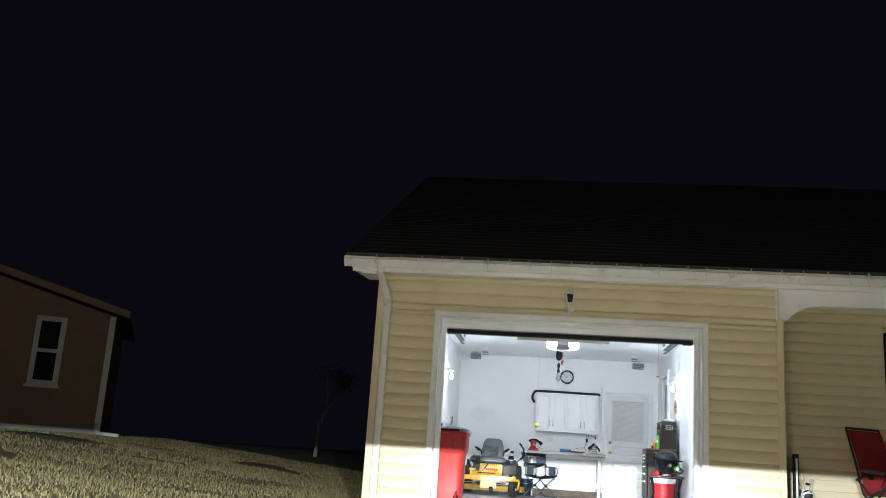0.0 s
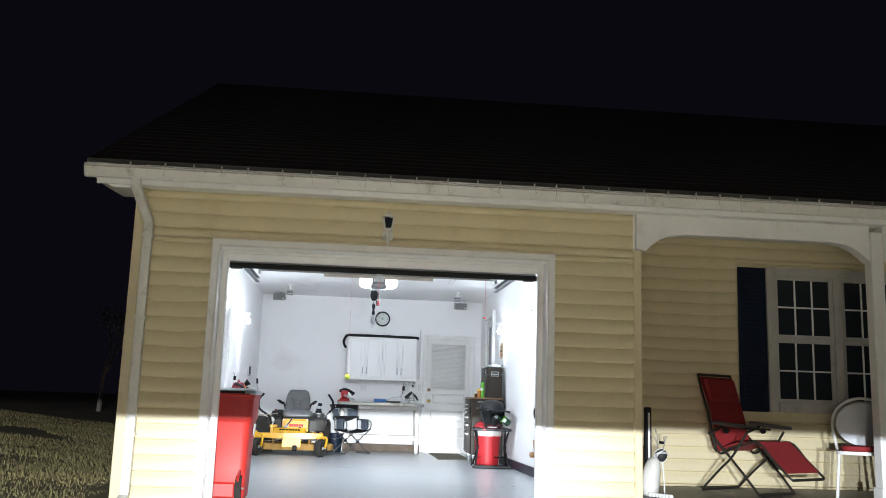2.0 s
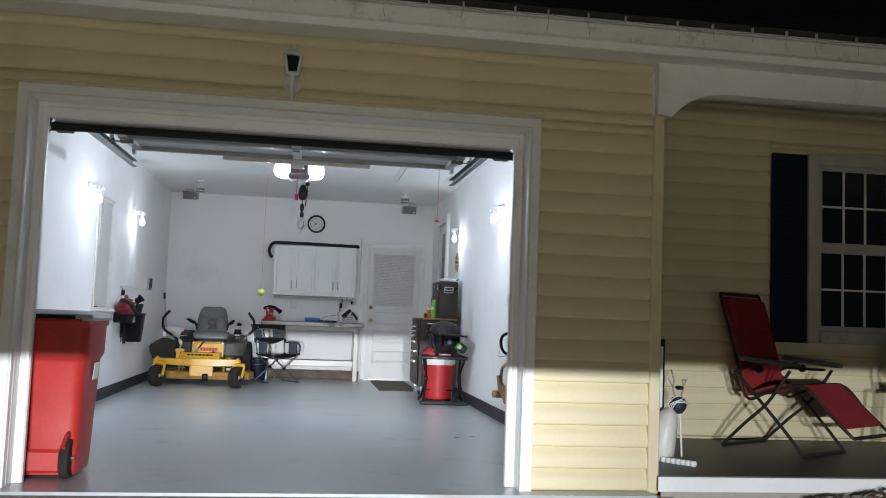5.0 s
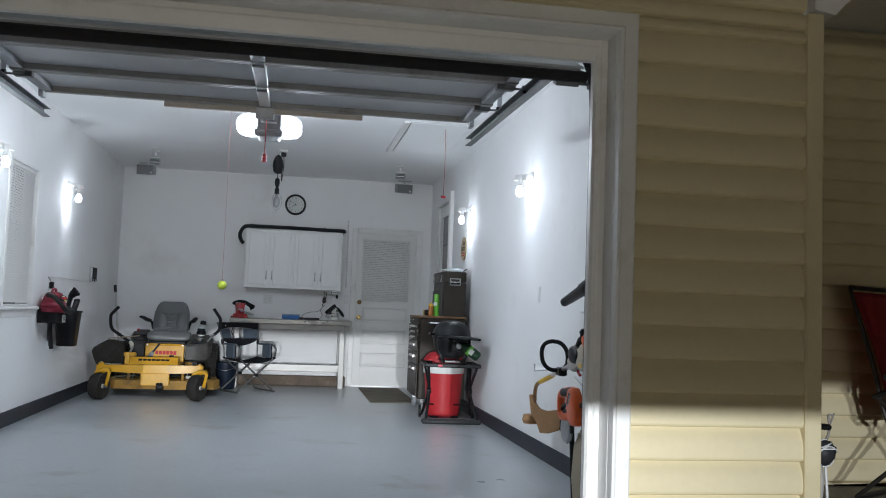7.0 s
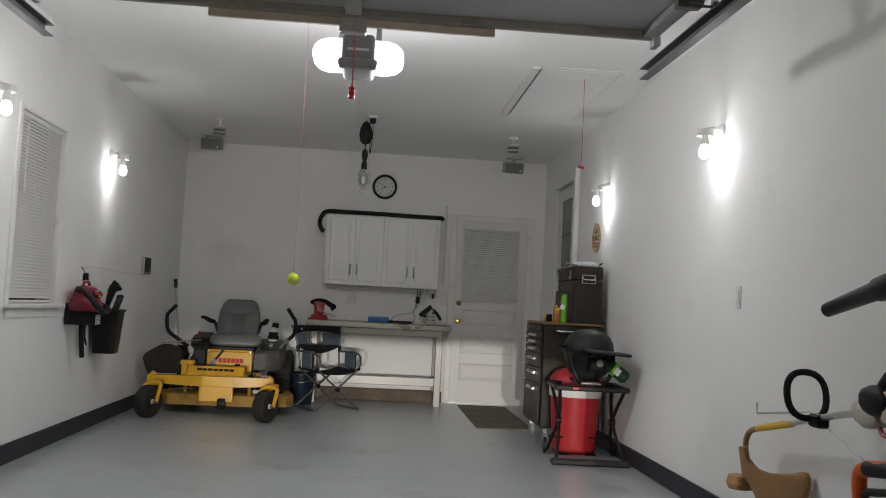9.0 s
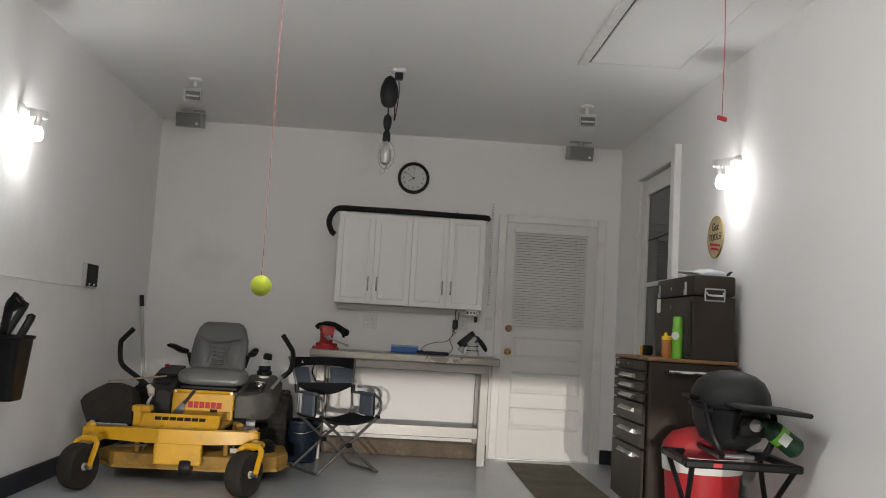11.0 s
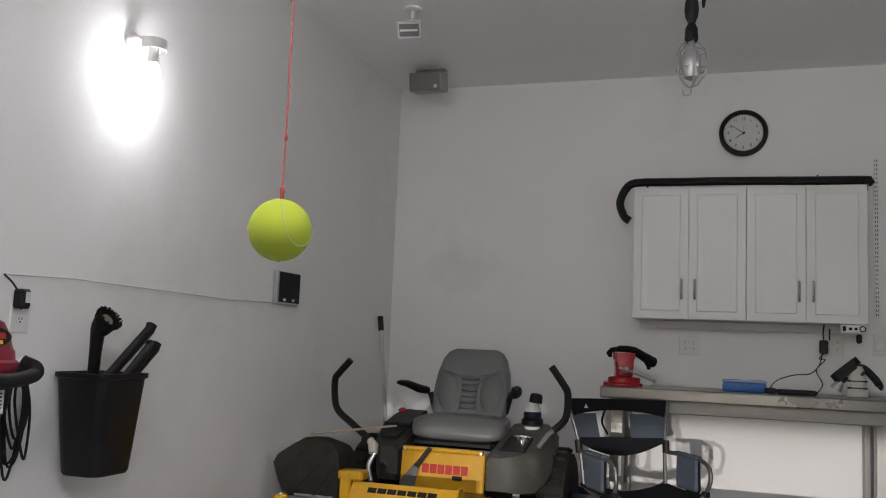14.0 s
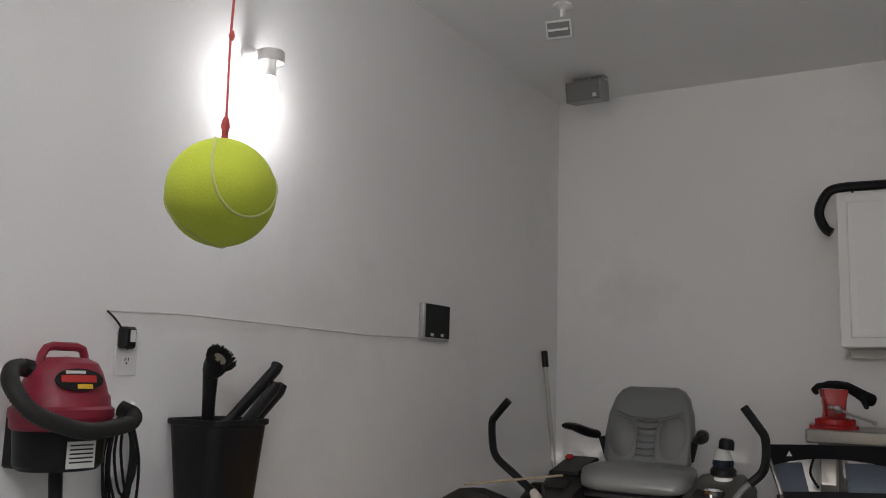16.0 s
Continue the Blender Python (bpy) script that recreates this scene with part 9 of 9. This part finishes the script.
def porch_ornament():
    # pale boulder, wire ornament on two rods, row of pebbles, tall narrow case
    bo = thing("white_boulder", (2.525, 0.50, 0.105), "smooth upright whitish boulder by the porch corner", "boulder")
    rings = []
    for k, (w, d, z, sx) in enumerate(((0.10, 0.12, 0.0, -0.01), (0.16, 0.17, 0.02, -0.01), (0.175, 0.19, 0.10, -0.012), (0.165, 0.18, 0.18, 0.0), (0.15, 0.16, 0.26, 0.018), (0.115, 0.13, 0.315, 0.03), (0.06, 0.07, 0.342, 0.036), (0.015, 0.02, 0.35, 0.038))):
        rings.append([(sx + w / 2 * math.cos(q) * (1 + 0.07 * math.sin(3 * q + k)), d / 2 * math.sin(q) * (1 + 0.07 * math.cos(2 * q + 0.7 * k)), z) for q in [2 * math.pi * i / 16 for i in range(16)]])
    part("stone", loft(bmesh.new(), rings), GUTTER, bo, sharp=70)
    t = thing("wire_garden_ornament", (2.625, 0.50, 0.105), "white wire garden ornament with a dark twig ball and antlers", "garden ornament")
    for x in (-0.024, 0.024):
        part("rod_leg", rod(bmesh.new(), [(x * 1.4, 0, 0.0), (x, 0.0, 0.20), (x * 0.5, 0.0, 0.36)], 0.0065, 6), TRIM, t, "thin white leg")
    part("twig_ball", lathe(bmesh.new(), [(0, -0.062), (0.03, -0.052), (0.055, -0.02), (0.058, 0.015), (0.04, 0.048), (0, 0.062)], 14, Matrix.Translation((0.0, 0, 0.365))), CHAR, t, "dark woven ball")
    for k in range(4):
        ring = [Vector((0.061 * math.cos(q), 0.02 * math.sin(2 * q), 0.061 * math.sin(q))) for q in [2 * math.pi * i / 18 for i in range(18)]]
        part("wire_hoop", rod(bmesh.new(), [Euler((0.5 * k, 0.4, 0.75 * k)).to_matrix() @ v + Vector((0, 0, 0.365)) for v in ring], 0.0035, 5, closed=True), TRIM, t)
    part("head", box(bmesh.new(), (0.0, -0.02, 0.482), (0.045, 0.05, 0.026), 0.009), BLACK, t)
    for sx, top in ((-1, 0.60), (1, 0.53)):
        part("antler", rod(bmesh.new(), curve_points([(sx * 0.012, 0, 0.40), (sx * 0.035, 0, 0.47), (sx * 0.03, 0.0, 0.53), (sx * 0.05, 0, top)], 4), 0.006, 6), BARK, t, "bare twig antler")
        part("antler_tip", rod(bmesh.new(), [(sx * 0.034, 0, 0.48), (sx * 0.065, 0.01, 0.54)], 0.004, 5), BARK, t)
    for k in range(7):
        s = thing("white_stone", (2.495 + 0.022 * k, 0.41 - 0.026 * k, 0.105), "rounded white pebble on the porch floor", "stone", "white pebbles")
        part("pebble", lathe(bmesh.new(), [(0, 0), (0.018, 0.003), (0.026, 0.018), (0.018, 0.036), (0, 0.04)], 12, Matrix.Diagonal((1, 0.85, 1, 1))), TRIM, s)
    w = thing("tall_narrow_case", (2.545, 0.63, 0.105), "tall narrow black case with a white strip at the porch corner", "case")
    part("case_body", box(bmesh.new(), (0, 0, 0.40), (0.062, 0.05, 0.80), 0.008), BLACK, w)
    part("strip", box(bmesh.new(), (0.004, -0.028, 0.53), (0.020, 0.008, 0.44), 0.003), TRIM, w, "white strip")


porch_ornament()


def neighbour_house():
    t = thing("neighbour_house", (-9.84, 9.0, 0.60), "tan brown sided neighbouring house with a tall white window", "house", rz=24)
    w, d, h, rise = 9.4, 5.0, 2.60, 0.265
    apex = h + rise * w / 2
    part("wall", slab(bmesh.new(), [(0, -0.4), (0, h), (-w / 2, apex), (-w, h), (-w, -0.4)], d, FACE_Y), BROWN, t, "brown lap siding wall")
    for k in range(28):
        z = 0.14 + k * 0.13
        x1 = 0.0 if z < h else -(z - h + 0.12) / rise
        if -w - x1 > x1 - 0.3:
            break
        part("siding_board", box(bmesh.new(), ((x1 + (-w - x1)) / 2, -0.010, z), (w + 2 * x1, 0.02, 0.120), 0.003), BROWN, t)
    part("corner_board", box(bmesh.new(), (-0.05, -0.03, h / 2 + 0.02), (0.13, 0.05, h - 0.04), 0.004), TRIM, t, "white corner board")
    part("base_trim", box(bmesh.new(), (-w / 2, -0.035, 0.06), (w, 0.04, 0.13), 0.004), CONCRETE, t, "pale foundation band")
    part("downspout_foot", rod(bmesh.new(), curve_points([(-0.05, -0.08, 0.25), (-0.03, -0.10, 0.06), (0.12, -0.22, 0.03), (0.42, -0.30, 0.015)]), 0.04, 8), TRIM, t, "white downspout elbow")
    for sx, x0 in ((1, 0.30), (-1, -w - 0.30)):
        bm = bmesh.new()
        loft(bm, [[(x0, y, h - 0.02), (-w / 2, y, apex + 0.06), (-w / 2, y, apex + 0.18), (x0, y, h + 0.10)] for y in (-0.30, d + 0.3)])
        part("roof", bm, SHINGLE, t)
        bm = bmesh.new()
        loft(bm, [[(x0, y, h - 0.04), (-w / 2, y, apex + 0.04), (-w / 2, y, apex + 0.20), (x0, y, h + 0.12)] for y in (-0.33, -0.305)])
        part("rake_board", bm, BROWN, t, "brown rake board")
    wn = part("window", box(bmesh.new(), (-1.30, -0.04, 1.72), (0.62, 0.05, 1.50), 0.006), TRIM, t, "white window frame")
    for z in (1.38, 2.06):
        part("pane", box(bmesh.new(), (-1.30, -0.068, z), (0.40, 0.006, 0.60)), WINDOW_GLASS, wn)
    part("sill", box(bmesh.new(), (-1.30, -0.07, 0.95), (0.70, 0.08, 0.06), 0.005), TRIM, wn)


neighbour_house()


def bare_tree():
    bx, by = -7.25, 18.0
    t = thing("bare_tree", (bx, by, ground_height(bx, by) - 0.05), "small winter tree with thin twigs and few dull leaves", "tree")
    rng = random.Random(12)
    tr = bmesh.new()
    lv, lf = [], []

    def limb(p, d, ln, r, level):
        q = p + d * ln
        mid = p + d * ln * 0.5 + Vector((rng.uniform(-1, 1), rng.uniform(-1, 1), 0)) * ln * 0.06
        rod(tr, [p, mid, q], [r, r * 0.8, r * 0.6], 5)
        if level >= 4:
            for _ in range(7):
                c = q + Vector((rng.uniform(-1, 1), rng.uniform(-1, 1), rng.uniform(-1, 1))) * 0.22
                e = Euler((rng.uniform(0, 6), rng.uniform(0, 6), rng.uniform(0, 6))).to_matrix()
                k = len(lv)
                s = rng.uniform(0.03, 0.06)
                lv.extend([tuple(c + e @ Vector(v) * s) for v in ((-1, 0, 0), (0, -0.5, 0), (1, 0, 0), (0, 0.5, 0))])
                lf.append((k, k + 1, k + 2, k + 3))
            return
        for _ in range(3):
            nd = (d + Vector((rng.uniform(-0.8, 0.8), rng.uniform(-0.8, 0.8), rng.uniform(-0.1, 0.5)))).normalized()
            limb(q, nd, ln * rng.uniform(0.62, 0.85), r * 0.6, level + 1)

    limb(Vector((0, 0, 0)), Vector((0.05, 0, 1)), 1.0, 0.07, 0)
    part("trunk", tr, BARK, t)
    me = bpy.data.meshes.new("crown")
    me.from_pydata(lv, [], lf)
    me.materials.append(FOLIAGE)
    c = new("crown", me)
    c.parent = t


bare_tree()


# ---- headlights of the arriving car ----
def headlights():
    g = ground_height(0, HEAD_Y)
    t = thing("car_headlights", (0, HEAD_Y, g), "pair of dipped car headlights with a straight upper cut-off", "headlights")
    z = HEAD_Z - g
    for hx in (-0.75, 0.45):
        part("lamp_bowl", lathe(bmesh.new(), [(0.02, -0.10), (0.05, -0.09), (0.075, -0.03), (0.08, 0.0), (0.078, 0.0), (0.07, -0.03), (0.045, -0.08), (0.0, -0.085)], 16, Matrix.Translation((hx, -0.03, z)) @ Matrix.Rotation(radians(-90), 4, "X")), CHROME, t)
    part("cutoff_shield", box(bmesh.new(), (-0.15, 0.6, z - 0.0020 + 0.16), (2.6, 0.01, 0.32)), BLACK, t)
    for sx in (-1.43, 1.13):
        part("stand_leg", rod(bmesh.new(), [(sx, -0.2, 0), (sx, -0.2, z + 0.3)], 0.02), BLACK, t)
        part("stand_foot", box(bmesh.new(), (sx, -0.2, 0.02), (0.05, 0.8, 0.04)), BLACK, t)
        part("shield_arm", rod(bmesh.new(), [(sx, -0.2, z + 0.29), (sx, 0.6, z + 0.29)], 0.015), BLACK, t)
    part("cross_rail", rod(bmesh.new(), [(-1.43, -0.2, z - 0.02), (1.13, -0.2, z - 0.02)], 0.015), BLACK, t)
    for hx in (-0.75, 0.45):
        part("lamp_arm", rod(bmesh.new(), [(hx, -0.2, z - 0.02), (hx, -0.11, z)], 0.012), BLACK, t)


headlights()
